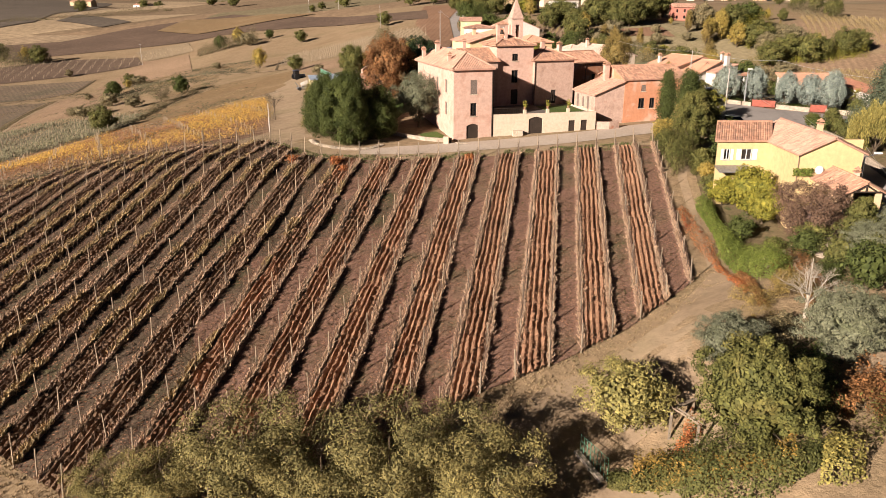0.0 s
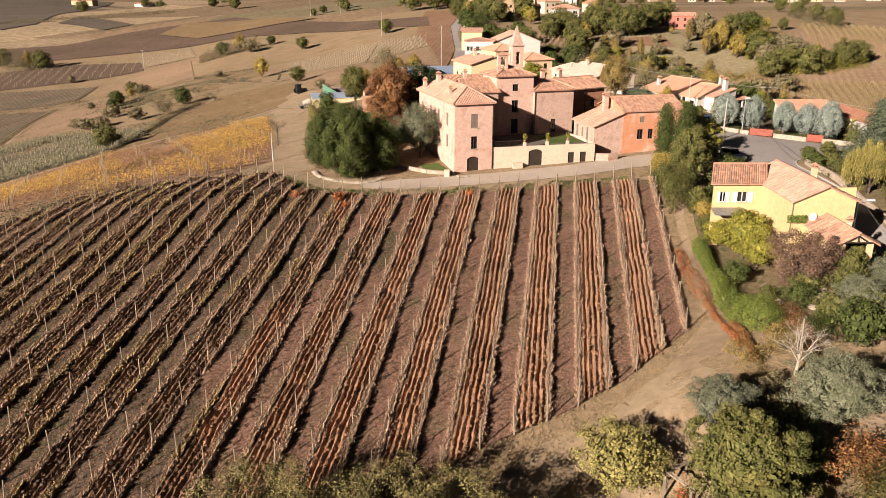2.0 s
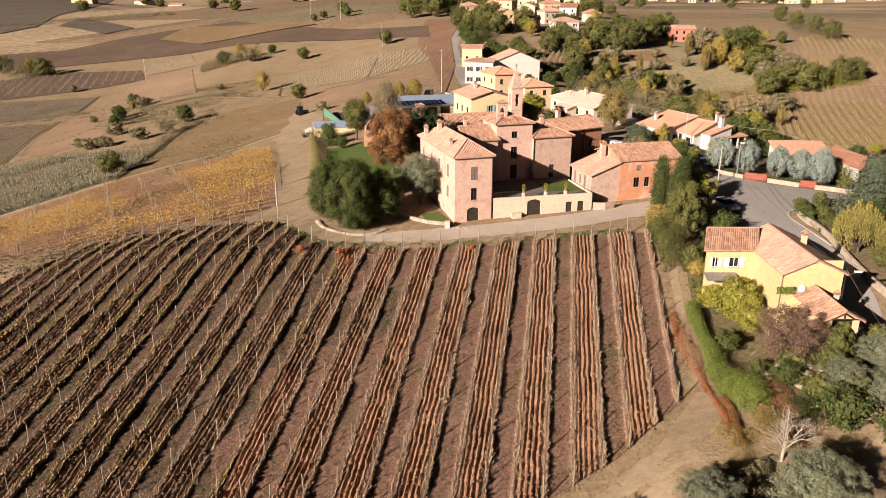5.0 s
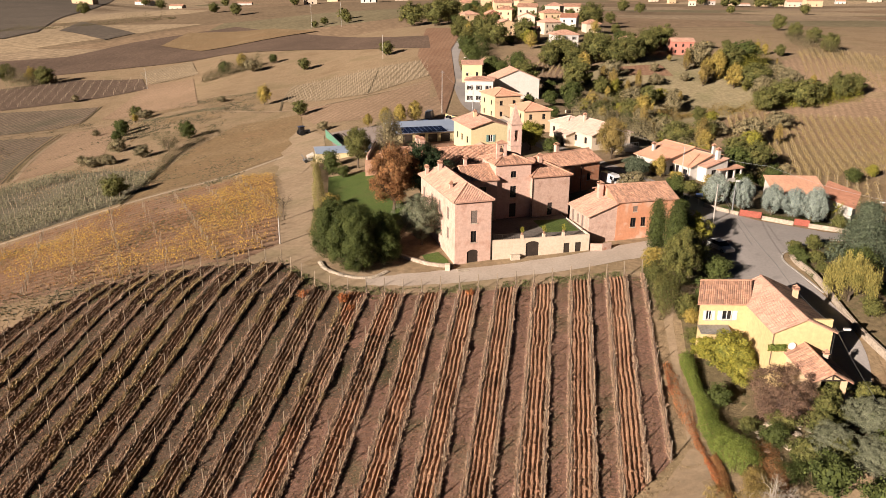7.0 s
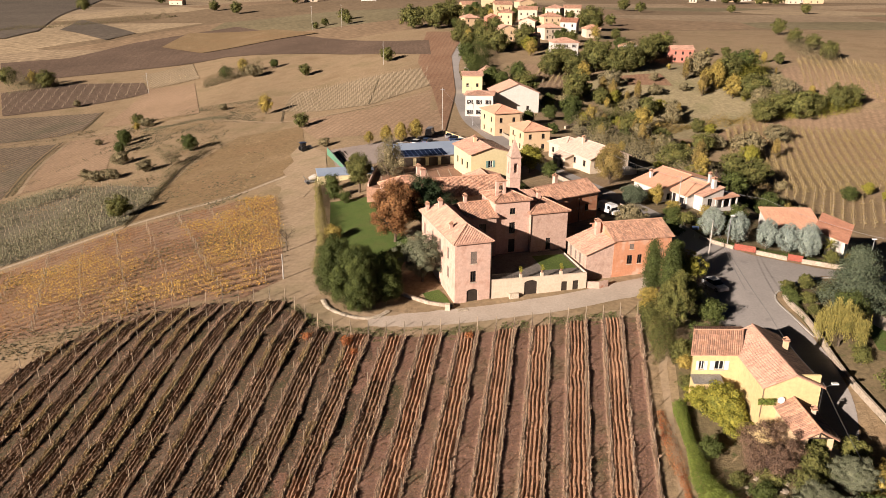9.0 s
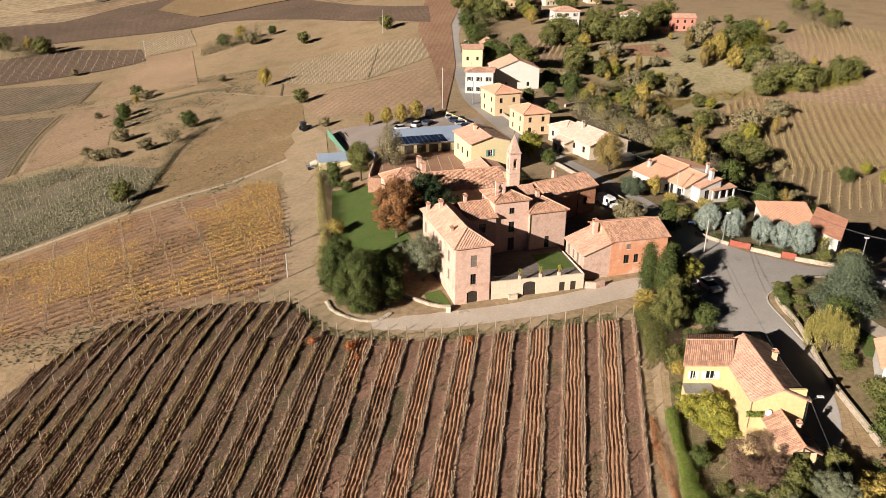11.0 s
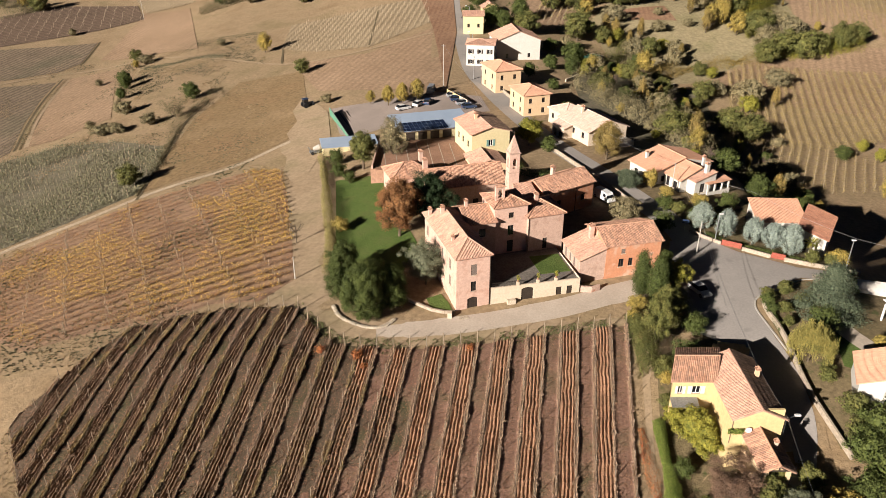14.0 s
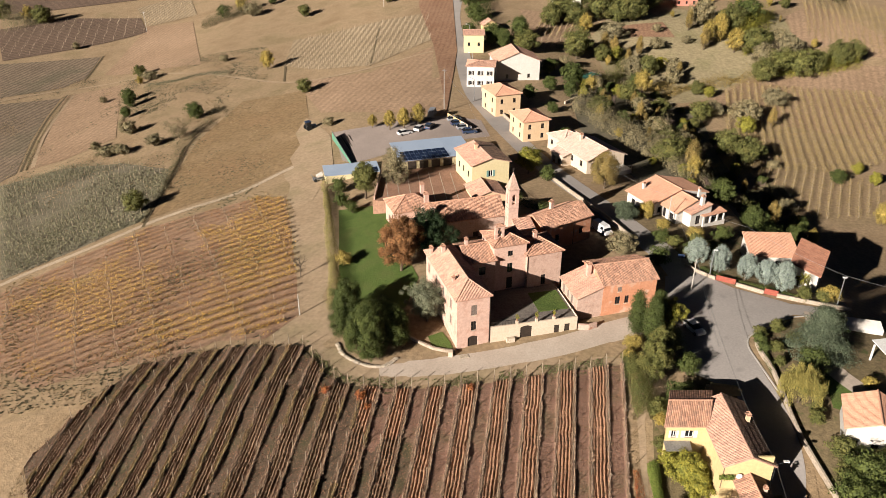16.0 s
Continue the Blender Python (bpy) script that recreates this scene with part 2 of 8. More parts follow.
PINK_TILES = material("faded_pink_tiles", [(0.35, 0.20, 0.145), (0.44, 0.275, 0.205)], sizes=(0.5, 2.4), bump=0.02, bump_size=9.0, spots=((0.23, 0.135, 0.10), 0.9, 0.2), grain=0.22, island=0.2)
NEW_TILES = material("salmon_clay_tiles", [(0.43, 0.235, 0.155), (0.48, 0.275, 0.185)], sizes=(0.4, 3.0), bump=0.015, bump_size=6.0, grain=0.15, island=0.1)
BROWN_TILES = material("red_brown_tiles", [(0.25, 0.115, 0.075), (0.32, 0.16, 0.105)], sizes=(0.6, 5.0), bump=0.02, bump_size=5.0, island=0.15)
STONE = material("pale_stone", [(0.324, 0.274, 0.209), (0.418, 0.36, 0.288)], sizes=(1.0, 6.0), bump=0.03, vary=0.2)
GLASS = material("dark_window_glass", [(0.00864, 0.0101, 0.0122), (0.0144, 0.0158, 0.0187)], rough=0.08, spec=0.5)
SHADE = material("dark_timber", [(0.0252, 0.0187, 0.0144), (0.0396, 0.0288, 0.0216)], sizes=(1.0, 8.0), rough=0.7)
GREY_SHUTTER = material("grey_brown_shutter", [(0.137, 0.108, 0.09), (0.173, 0.137, 0.115)], sizes=(1.0, 9.0), rough=0.7)
WHITE_SHUTTER = material("white_shutter", [(0.475, 0.475, 0.461), (0.518, 0.518, 0.504)], sizes=(1.0, 9.0), rough=0.6)
GREEN_SHUTTER = material("teal_shutter", [(0.122, 0.216, 0.194), (0.158, 0.259, 0.238)], sizes=(1.0, 9.0), rough=0.6)
POST_WOOD = material("grey_vine_post", [(0.194, 0.155, 0.112), (0.259, 0.209, 0.155)], sizes=(1.0, 8.0), vary=0.25)
BARK = material("bark", [(0.072, 0.054, 0.036), (0.108, 0.0828, 0.0576)], sizes=(1.0, 9.0), bump=0.02)
PALE_BARK = material("pale_bark", [(0.274, 0.238, 0.187), (0.331, 0.295, 0.238)], sizes=(1.0, 9.0), bump=0.01)
VINE_BARK = material("vine_bark", [(0.0612, 0.0396, 0.0288), (0.0864, 0.0576, 0.0432)], sizes=(1.0, 9.0))
# terrace paving; the shadow over it is put into this low colour
SHADE_STONE = material("dark_stone_paving", [(0.11, 0.097, 0.085), (0.15, 0.132, 0.115)], sizes=(0.5, 3.0), bump=0.01, spots=((0.08, 0.072, 0.06), 0.6, 0.25))
CONCRETE = material("concrete", [(0.302, 0.281, 0.252), (0.36, 0.338, 0.302)], sizes=(0.5, 5.0), bump=0.01)
METAL = material("galvanised_metal", [(0.288, 0.295, 0.302), (0.346, 0.353, 0.36)], sizes=(0.6, 5.0), rough=0.45, metal=0.8)
RUBBER = material("tyre_rubber", [(0.0144, 0.0144, 0.0144), (0.0216, 0.0216, 0.0216)], rough=0.8)
WHITE_PAINT = material("white_car_paint", [(0.518, 0.518, 0.518), (0.547, 0.547, 0.547)], rough=0.25, spec=0.5)
GREY_PAINT = material("grey_car_paint", [(0.202, 0.216, 0.238), (0.23, 0.245, 0.266)], rough=0.25, spec=0.5)
BLUE_PAINT = material("dark_blue_paint", [(0.02, 0.035, 0.075), (0.026, 0.045, 0.09)], rough=0.3, spec=0.5)
SOLAR = material("solar_cells", [(0.00864, 0.0144, 0.036), (0.0144, 0.0252, 0.054)], sizes=(0.4, 2.0), rough=0.15, spec=0.6)
BLUE_SHEET = material("pale_blue_sheet_roof", [(0.24, 0.30, 0.39), (0.28, 0.34, 0.43)], sizes=(0.2, 3.0), rough=0.5, grain=0.08)
GREEN_SHEET = material("green_cladding", [(0.072, 0.18, 0.122), (0.0936, 0.216, 0.144)], sizes=(0.4, 3.0), rough=0.6)
RED_METAL = material("red_painted_fence", [(0.20, 0.05, 0.034), (0.25, 0.075, 0.05)], sizes=(0.6, 5.0), rough=0.6)
OAK_LEAF = leaves("oak_leaves", (0.054, 0.0612, 0.0187), (0.09, 0.0922, 0.0274), (0.122, 0.108, 0.0346))
EVERGREEN_LEAF = leaves("evergreen_leaves", (0.034, 0.048, 0.013), (0.062, 0.076, 0.02), (0.024, 0.036, 0.011))
DARK_LEAF = leaves("dark_conifer_leaves", (0.013, 0.0245, 0.0101), (0.023, 0.0374, 0.0144))
OLIVE_LEAF = leaves("olive_leaves", (0.0936, 0.101, 0.0612), (0.137, 0.144, 0.0936), (0.072, 0.0828, 0.0432))
RUST_LEAF = leaves("rust_leaves", (0.158, 0.0684, 0.0288), (0.216, 0.108, 0.0432), (0.122, 0.054, 0.0252))
YELLOW_LEAF = leaves("yellow_leaves", (0.216, 0.158, 0.036), (0.266, 0.202, 0.054), (0.151, 0.126, 0.036))
LIME_LEAF = leaves("yellow_green_leaves", (0.112, 0.122, 0.02), (0.20, 0.182, 0.03), (0.066, 0.08, 0.016))
BLUE_LEAF = leaves("silver_blue_needles", (0.173, 0.209, 0.18), (0.223, 0.259, 0.23))
HEDGE_LEAF = leaves("hedge_leaves", (0.095, 0.128, 0.024), (0.14, 0.168, 0.036), (0.07, 0.10, 0.018))
RED_LEAF = leaves("red_creeper_leaves", (0.23, 0.055, 0.024), (0.32, 0.125, 0.045), (0.16, 0.048, 0.022))
AUTUMN_LEAF = leaves("orange_yellow_leaves", (0.21, 0.10, 0.035), (0.25, 0.165, 0.04), (0.13, 0.10, 0.03))
SCRUB_LEAF = leaves("scrub_leaves", (0.115, 0.0972, 0.0504), (0.166, 0.14, 0.0792), (0.0828, 0.072, 0.036))
PINK_STRAW = leaves("rosy_straw", (0.31, 0.205, 0.142), (0.38, 0.265, 0.185), (0.235, 0.155, 0.10))
OCHRE_STRAW = leaves("ochre_straw", (0.25, 0.175, 0.09), (0.31, 0.225, 0.125), (0.17, 0.12, 0.06))
FALLEN_LEAF = leaves("fallen_leaves", (0.216, 0.101, 0.0648), (0.317, 0.173, 0.108), (0.144, 0.0648, 0.0432))
TUSSOCK = leaves("tussock_grass", (0.216, 0.158, 0.0936), (0.274, 0.205, 0.126), (0.158, 0.13, 0.0684))
NEAR_LEAF = leaves("dull_yellow_green_leaves", (0.122, 0.108, 0.0396), (0.187, 0.158, 0.0612), (0.0792, 0.0756, 0.0288))
FIG_LEAF = leaves("pale_fig_leaves", (0.17, 0.155, 0.05), (0.235, 0.205, 0.07), (0.12, 0.115, 0.04))
TAWNY_LEAF = leaves("tawny_leaves", (0.15, 0.112, 0.035), (0.21, 0.15, 0.05), (0.11, 0.095, 0.03))
WILLOW_LEAF = leaves("willow_leaves", (0.158, 0.14, 0.0396), (0.209, 0.18, 0.054), (0.101, 0.101, 0.0288))
CEDAR_LEAF = leaves("cedar_needles", (0.054, 0.072, 0.0432), (0.0864, 0.104, 0.0648), (0.036, 0.0504, 0.0288))
PLUM_LEAF = leaves("plum_leaves", (0.088, 0.054, 0.038), (0.13, 0.082, 0.056), (0.055, 0.036, 0.027))
PLUM_BARK = material("plum_bark", [(0.0936, 0.0612, 0.054), (0.13, 0.09, 0.0792)], sizes=(1.0, 9.0))
GREEN_WEED = leaves("green_verge_grass", (0.07, 0.088, 0.03), (0.105, 0.115, 0.045), (0.15, 0.125, 0.065))
WEED = leaves("low_weeds", (0.0828, 0.0756, 0.0324), (0.144, 0.09, 0.0576), (0.0612, 0.0612, 0.0252))
GOLD_VINE = leaves("golden_vine_leaves", (0.29, 0.18, 0.035), (0.35, 0.225, 0.05), (0.23, 0.13, 0.035))
GREY_STEM = leaves("grey_green_scrub", (0.085, 0.083, 0.048), (0.125, 0.115, 0.072), (0.06, 0.062, 0.032))
VINE_TAN = leaves("ochre_vine_leaves", (0.175, 0.13, 0.05), (0.225, 0.165, 0.07), (0.12, 0.095, 0.04))
PALE_ROSE_TILES = material("pale_rose_tiles", [(0.44, 0.31, 0.25), (0.50, 0.37, 0.31)], sizes=(0.5, 2.4), bump=0.02, bump_size=9.0, spots=((0.33, 0.22, 0.175), 0.9, 0.2), grain=0.18, island=0.15)
STRAW = leaves("straw", (0.331, 0.248, 0.144), (0.389, 0.302, 0.194), (0.245, 0.187, 0.108))


# ---- the lie of the land: cross-sections (y, then heights at the stations in x) ----
STATIONS = (-250, -165, -110, -60, -25, 0, 30, 60, 82, 110, 250)
SECTIONS = (
    (20, -36, -31, -25, -18.5, -15.2, -14.8, -13, -8, -8.5, -10, -26),
    (50, -33, -27, -20, -12.3, -9.8, -9.4, -8.6, -4, -4.5, -6, -22),
    (76, -32, -26, -18.5, -8.6, -5.2, -4.7, -4.2, -0.6, -1.3, -3, -18),
    (99, -32, -26, -17.5, -6, -1.2, -0.8, -0.3, 1.2, 0.6, -1, -14),
    (150, -31, -27, -18.8, -7.2, -0.9, 2.6, 2.6, 1.4, -10, -12.5, -11),
    (210, -29, -26, -17, -8.4, -0.6, 2, 1.8, -1, -12, -12.3, -8),
    (270, -27, -24.5, -15, -7.4, -0.2, 3, 2.5, -3.8, -7, -7.5, -1),
    (340, -25, -22.5, -12, -5, 2.8, 6.5, 8.5, 8.5, 8.5, 7.5, 9),
    (450, -18, -12, -2, 5, 11, 14, 16, 16, 15.1, 13, 15),
    (650, -2, 4, 10, 15, 18, 20, 21, 20, 18.2, 15, 15),
)


def hermite(xs, vs, x):
    """A smooth curve through the values vs (a list of numbers or arrays) at xs, read at x."""
    xs = np.asarray(xs, float)
    vs = [np.broadcast_to(np.asarray(v, float), x.shape) for v in vs]
    step = [(vs[k + 1] - vs[k]) / (xs[k + 1] - xs[k]) for k in range(len(xs) - 1)]
    slopes = [step[0]]
    for a, b in zip(step, step[1:]):
        good = a * b > 0
        slopes.append(np.where(good, 2 * a * b / np.where(good, a + b, 1), 0))
    slopes.append(np.zeros(x.shape))
    out = np.where(x < xs[0], vs[0] + 0.25 * step[0] * np.maximum(x - xs[0], -160), vs[-1] + 0.25 * step[-1] * np.minimum(x - xs[-1], 160))
    for k in range(len(xs) - 1):
        h = xs[k + 1] - xs[k]
        t = (x - xs[k]) / h
        piece = (1 + 2 * t) * (1 - t) ** 2 * vs[k] + t * (1 - t) ** 2 * h * slopes[k] + t * t * (3 - 2 * t) * vs[k + 1] + t * t * (t - 1) * h * slopes[k + 1]
        out = np.where((x >= xs[k]) & (x <= xs[k + 1]), piece, out)
    return out


def heights(x, y):
    x, y = np.asarray(x, float), np.asarray(y, float)
    near = np.clip(y, -120, 650)
    z = hermite([s[0] for s in SECTIONS], [hermite(STATIONS, s[1:], x) for s in SECTIONS], near)
    far = np.clip((y - 650) / 700, 0, 1)
    far = far * far * (3 - 2 * far)
    rolling = 9 * np.sin(x / 310 + 0.8) * np.sin(y / 420 - 0.4) + 5 * np.sin(x / 140 + y / 190)
    z = z * (1 - far) + far * (2 + rolling + np.clip((y - 1400) / 1900, 0, 1) * 75)
    z = z + 15 * np.exp(-0.5 * ((x + 210) / 150) ** 2 - 0.5 * ((y - 860) / 130) ** 2)
    ease = lambda q: np.clip(q, 0, 1) ** 2 * (3 - 2 * np.clip(q, 0, 1))
    edge = (x - 8.6) * 0.643 - (y - 52.5) * 0.765                    # metres outside the vineyard's lower corner
    z = z + 3.7 * ease(edge / 9) * ease((x - 11) / 11) * (1 - ease((y - 66) / 10)) * (1 - ease((x - 39) / 6))
    side = np.clip((np.abs(x) - 420) / 1500, 0, 1)
    return z + side * (40 + rolling)


def ground_z(x, y):
    return float(heights(np.array([x]), np.array([y]))[0])


# ---- building helpers ----
class Shape:
    """Collects the faces of one mesh."""

    def __init__(self):
        self.v, self.f = [], []

    def face(self, *points):
        k = len(self.v)
        self.v.extend(tuple(p) for p in points)
        self.f.append(tuple(range(k, k + len(points))))
        return self

    def box(self, x0, y0, z0, x1, y1, z1):
        k = len(self.v)
        self.v.extend((x, y, z) for z in (z0, z1) for x, y in ((x0, y0), (x1, y0), (x1, y1), (x0, y1)))
        self.f.extend(tuple(k + i for i in q) for q in ((3, 2, 1, 0), (4, 5, 6, 7), (0, 1, 5, 4), (1, 2, 6, 5), (2, 3, 7, 6), (3, 0, 4, 7)))
        return self

    def prism(self, outline, z0, z1):
        """An upright block over the outline (counter-clockwise)."""
        k, n = len(self.v), len(outline)
        self.v.extend((x, y, z) for z in (z0, z1) for x, y in outline)
        self.f.append(tuple(range(k + n - 1, k - 1, -1)))
        self.f.append(tuple(range(k + n, k + 2 * n)))
        self.f.extend((k + i, k + (i + 1) % n, k + n + (i + 1) % n, k + n + i) for i in range(n))
        return self

    def rod(self, a, b, r0, r1=None, n=6):
        """A tapered round bar from a to b."""
        a, b, r1 = Vector(a), Vector(b), r0 if r1 is None else r1
        side = (b - a).to_track_quat("Z", "Y")
        k = len(self.v)
        for p, r in ((a, r0), (b, r1)):
            for i in range(n):
                t = 2 * math.pi * i / n
                self.v.append(tuple(p + side @ Vector((r * math.cos(t), r * math.sin(t), 0))))
        self.f.extend((k + i, k + (i + 1) % n, k + n + (i + 1) % n, k + n + i) for i in range(n))
        self.f.append(tuple(range(k + n - 1, k - 1, -1)))
        self.f.append(tuple(range(k + n, k + 2 * n)))
        return self

    def slab(self, polygon, thick):
        """A sloping plate: the polygon on top, its copy below."""
        n, k = len(polygon), len(self.v)
        self.v.extend(tuple(p) for p in polygon)
        self.v.extend((p[0], p[1], p[2] - thick) for p in polygon)
        self.f.append(tuple(range(k, k + n)))
        self.f.append(tuple(range(k + 2 * n - 1, k + n - 1, -1)))
        self.f.extend((k + n + i, k + n + (i + 1) % n, k + (i + 1) % n, k + i) for i in range(n))
        return self

    def mesh(self, name):
        data = bpy.data.meshes.new(name)
        data.from_pydata(self.v, [], self.f)
        data.validate()
        data.update()
        return data


def part(name, shape, surface, parent=None, label="", smooth=False):
    """One mesh object, under a thing or a part when a parent is given."""
    data = shape if isinstance(shape, bpy.types.Mesh) else shape.mesh(name)
    for s in surface if isinstance(surface, (list, tuple)) else (surface,):
        data.materials.append(s)
    if smooth:
        data.polygons.foreach_set("use_smooth", [True] * len(data.polygons))
    ob = new(name, data)
    if parent:
        ob.parent = parent
    if label:
        ob["label"] = label
    return ob


def thing(name, m, label, category, group="", kind=""):
    ob = new(name)
    ob.matrix_world = m
    ob.empty_display_size = 0.3
    return tagged(ob, label, category, group, kind)


def drape(name, outline, surface, lift=0.05, step=3.0, label="", category="field"):
    """A patch of ground with the given outline, laid over the land."""
    bm = bmesh.new()
    bm.faces.new([bm.verts.new((x, y, 0)) for x, y in outline])
    for axis in (0, 1):
        values = [p[axis] for p in outline]
        cut = math.floor(min(values) / step) * step
        while cut < max(values):
            place, way = [0, 0, 0], [0, 0, 0]
            place[axis], way[axis] = cut, 1
            bmesh.ops.bisect_plane(bm, geom=bm.verts[:] + bm.edges[:] + bm.faces[:], plane_co=place, plane_no=way)
            cut += step
    bmesh.ops.triangulate(bm, faces=[f for f in bm.faces if len(f.verts) > 4])
    z = heights([v.co.x for v in bm.verts], [v.co.y for v in bm.verts])
    for v, h in zip(bm.verts, z):
        v.co.z = h + lift
    bmesh.ops.recalc_face_normals(bm, faces=bm.faces[:])
    if sum(f.normal.z for f in bm.faces) < 0:
        bmesh.ops.reverse_faces(bm, faces=bm.faces[:])
    data = bpy.data.meshes.new(name)
    bm.to_mesh(data)
    bm.free()
    ob = part(name, data, surface, smooth=True)
    return tagged(ob, label or name.replace("_", " "), category, kind="structure")


def ribbon(line, width):
    """The outline of a strip of the given width (a number, or one at each point) along a line of points."""
    widths = width if isinstance(width, (list, tuple)) else [width] * len(line)
    left, right = [], []
    for i, (x, y) in enumerate(line):
        (ax, ay), (bx, by) = line[max(i - 1, 0)], line[min(i + 1, len(line) - 1)]
        d = math.hypot(bx - ax, by - ay)
        nx, ny = -(by - ay) / d * widths[i] / 2, (bx - ax) / d * widths[i] / 2
        left.append((x + nx, y + ny))
        right.append((x - nx, y - ny))
    return right + left[::-1]


def smooth_line(points, steps=6):
    """A rounded line through the points."""
    p = [points[0], *points, points[-1]]
    out = []
    for a, b, c, d in zip(p, p[1:], p[2:], p[3:]):
        for k in range(steps):
            t = k / steps
            out.append(tuple(0.5 * (2 * b[i] + (c[i] - a[i]) * t + (2 * a[i] - 5 * b[i] + 4 * c[i] - d[i]) * t * t + (3 * b[i] - a[i] - 3 * c[i] + d[i]) * t ** 3) for i in range(len(b))))
    return out + [points[-1]]


# ---- ground ----
def spread(near, far, step, grow):
    """Grid lines: even steps up to near, then wider and wider to far."""
    out, d = [], step
    x = 0.0
    while x < far:
        out.append(x)
        if x >= near:
            d *= grow
        x += d
    return np.array(out + [far])


gx = spread(130, 3600, 2.5, 1.09)
gx = np.concatenate([-gx[:0:-1], gx])
gy = np.concatenate([[-400, -250, -140, -70, -35, -10], spread(330, 4300, 2.5, 1.05) + 5])
mx, my = np.meshgrid(gx, gy)
mz = heights(mx, my)
rows_y, cols_x = mx.shape
ids = np.arange(mx.size).reshape(mx.shape)
quads = np.stack([ids[:-1, :-1], ids[:-1, 1:], ids[1:, 1:], ids[1:, :-1]], -1).reshape(-1, 4)
ground_data = bpy.data.meshes.new("ground")
ground_data.from_pydata(np.stack([mx, my, mz], -1).reshape(-1, 3).tolist(), [], quads.tolist())
ground_data.update()
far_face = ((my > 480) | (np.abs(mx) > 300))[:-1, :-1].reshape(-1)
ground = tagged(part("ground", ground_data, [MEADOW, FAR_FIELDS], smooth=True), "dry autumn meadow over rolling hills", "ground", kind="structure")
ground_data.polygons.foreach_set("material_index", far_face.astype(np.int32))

# ---- fields, tracks and roads ----
drape("field_yellow_vines", [(-39.9, 171), (-34.8, 150.6), (-29.7, 129.3), (-26.8, 114.7), (-31.4, 108.2), (-40.5, 108.9), (-47.1, 104.6), (-57.4, 105.4), (-70.1, 102.3), (-80.9, 110.5), (-92.2, 130.2), (-102.3, 147.9), (-89.3, 158.4), (-74.5, 168.2), (-55.6, 173.2), (-47.2, 174.5)][::-1], GOLD_FLOOR, 0.05, 4, "floor of a vineyard turned yellow")
drape("field_dark", [(-299, 517), (-269, 462), (-196, 478), (-138, 486), (-74, 444), (-7, 382), (-9, 427), (-28, 441), (-84, 511), (-164, 617), (-229, 573), (-259, 529)], PLOUGHED, 0.25, 12, "dark ploughed field along the slope")
drape("field_pale", [(-183, 460), (-163, 421), (-137, 426), (-158, 482)], STUBBLE, 0.2, 10, "pale stubble field")
drape("field_brown", [(-253, 432), (-221, 375), (-180, 396), (-160, 410), (-173, 438), (-222, 449)], PLOUGHED, 0.2, 10, "brown vineyard field in the valley")
drape("field_reddish", [(-136, 414), (-163, 421), (-159, 347), (-108, 331)], VINE_FIELD, 0.15, 10, "reddish fallow field")
drape("field_young_vines", [(-70, 350), (-67, 310), (-50, 295), (-29, 285), (-6, 307), (-8, 351), (-38, 351)], STUBBLE, 0.15, 8, "pale field of young vines by the road")
drape("field_by_road", [(-57, 283), (-41, 238), (-26, 229), (0, 218), (2, 302), (-5, 298), (-28, 276)], VINE_FIELD, 0.1, 8, "reddish ploughed field by the road")
drape("field_red", [(-137.7, 233), (-166, 320.7), (-142.8, 326), (-114.7, 249), (-128, 235.6)], VINE_FIELD, 0.1, 8, "reddish field in the valley")
drape("field_fallow", [(-141.8, 231), (-153.5, 264), (-161.5, 294), (-166, 317), (-190, 312), (-235, 298), (-230, 240), (-180, 212), (-146, 220)], FALLOW, 0.09, 6, "greyish fallow vineyard beside a ditch")
drape("field_fallow_upper", [(-195, 320), (-172, 332), (-167, 344), (-172, 376), (-222, 370), (-262, 338), (-240, 312)], FALLOW, 0.12, 8, "greyish fallow field above the track")
drape("field_scrub", [(-142.5, 221.8), (-124, 226.8), (-101.4, 222.2), (-83, 211), (-78.8, 190.9), (-78, 173.9), (-91.7, 163.7), (-106, 154.8)], SCRUB, 0.08, 6, "grey scrub below the path")
drape("field_ochre", [(-79.5, 205.3), (-81, 233.6), (-74.6, 269.6), (-51.6, 270.4), (-41.4, 219.7), (-42.2, 194.9), (-52.5, 184.7), (-67.7, 178.7), (-76.6, 174)], OCHRE, 0.08, 6, "ochre grass slope above the path")
drape("dirt_yard", [(-45.5, 236), (-41, 228), (-34.2, 212), (-30.2, 188), (-31.2, 176), (-32.4, 166), (-34.8, 172), (-36.2, 182), (-41.0, 190), (-44.2, 200), (-43.0, 210), (-46.5, 222)], HEADLAND, 0.1, 4, "pale dirt yard beside the car park")
drape("field_grey", [(-343.8, 605.5), (-338.3, 646.7), (-457.8, 973), (-611.8, 1461.2), (-693.7, 1459.4), (-900, 1350), (-700, 900), (-480, 640)][::-1], GREY_FIELD, 0.6, 30, "grey ploughed field on the far hill")
drape("field_brown_far", [(-342.1, 737.5), (-322.1, 652), (-258.4, 590.5), (-245.5, 618.7)], GREY_FIELD, 0.5, 16, "dark ploughed strip on the far hill")
drape("field_gold_far", [(-200, 546.7), (-162.2, 513.8), (-129.3, 518.3), (-85.6, 529), (-126.1, 574.4), (-196.4, 598.5)], OCHRE, 0.7, 12, "golden field on the far slope")
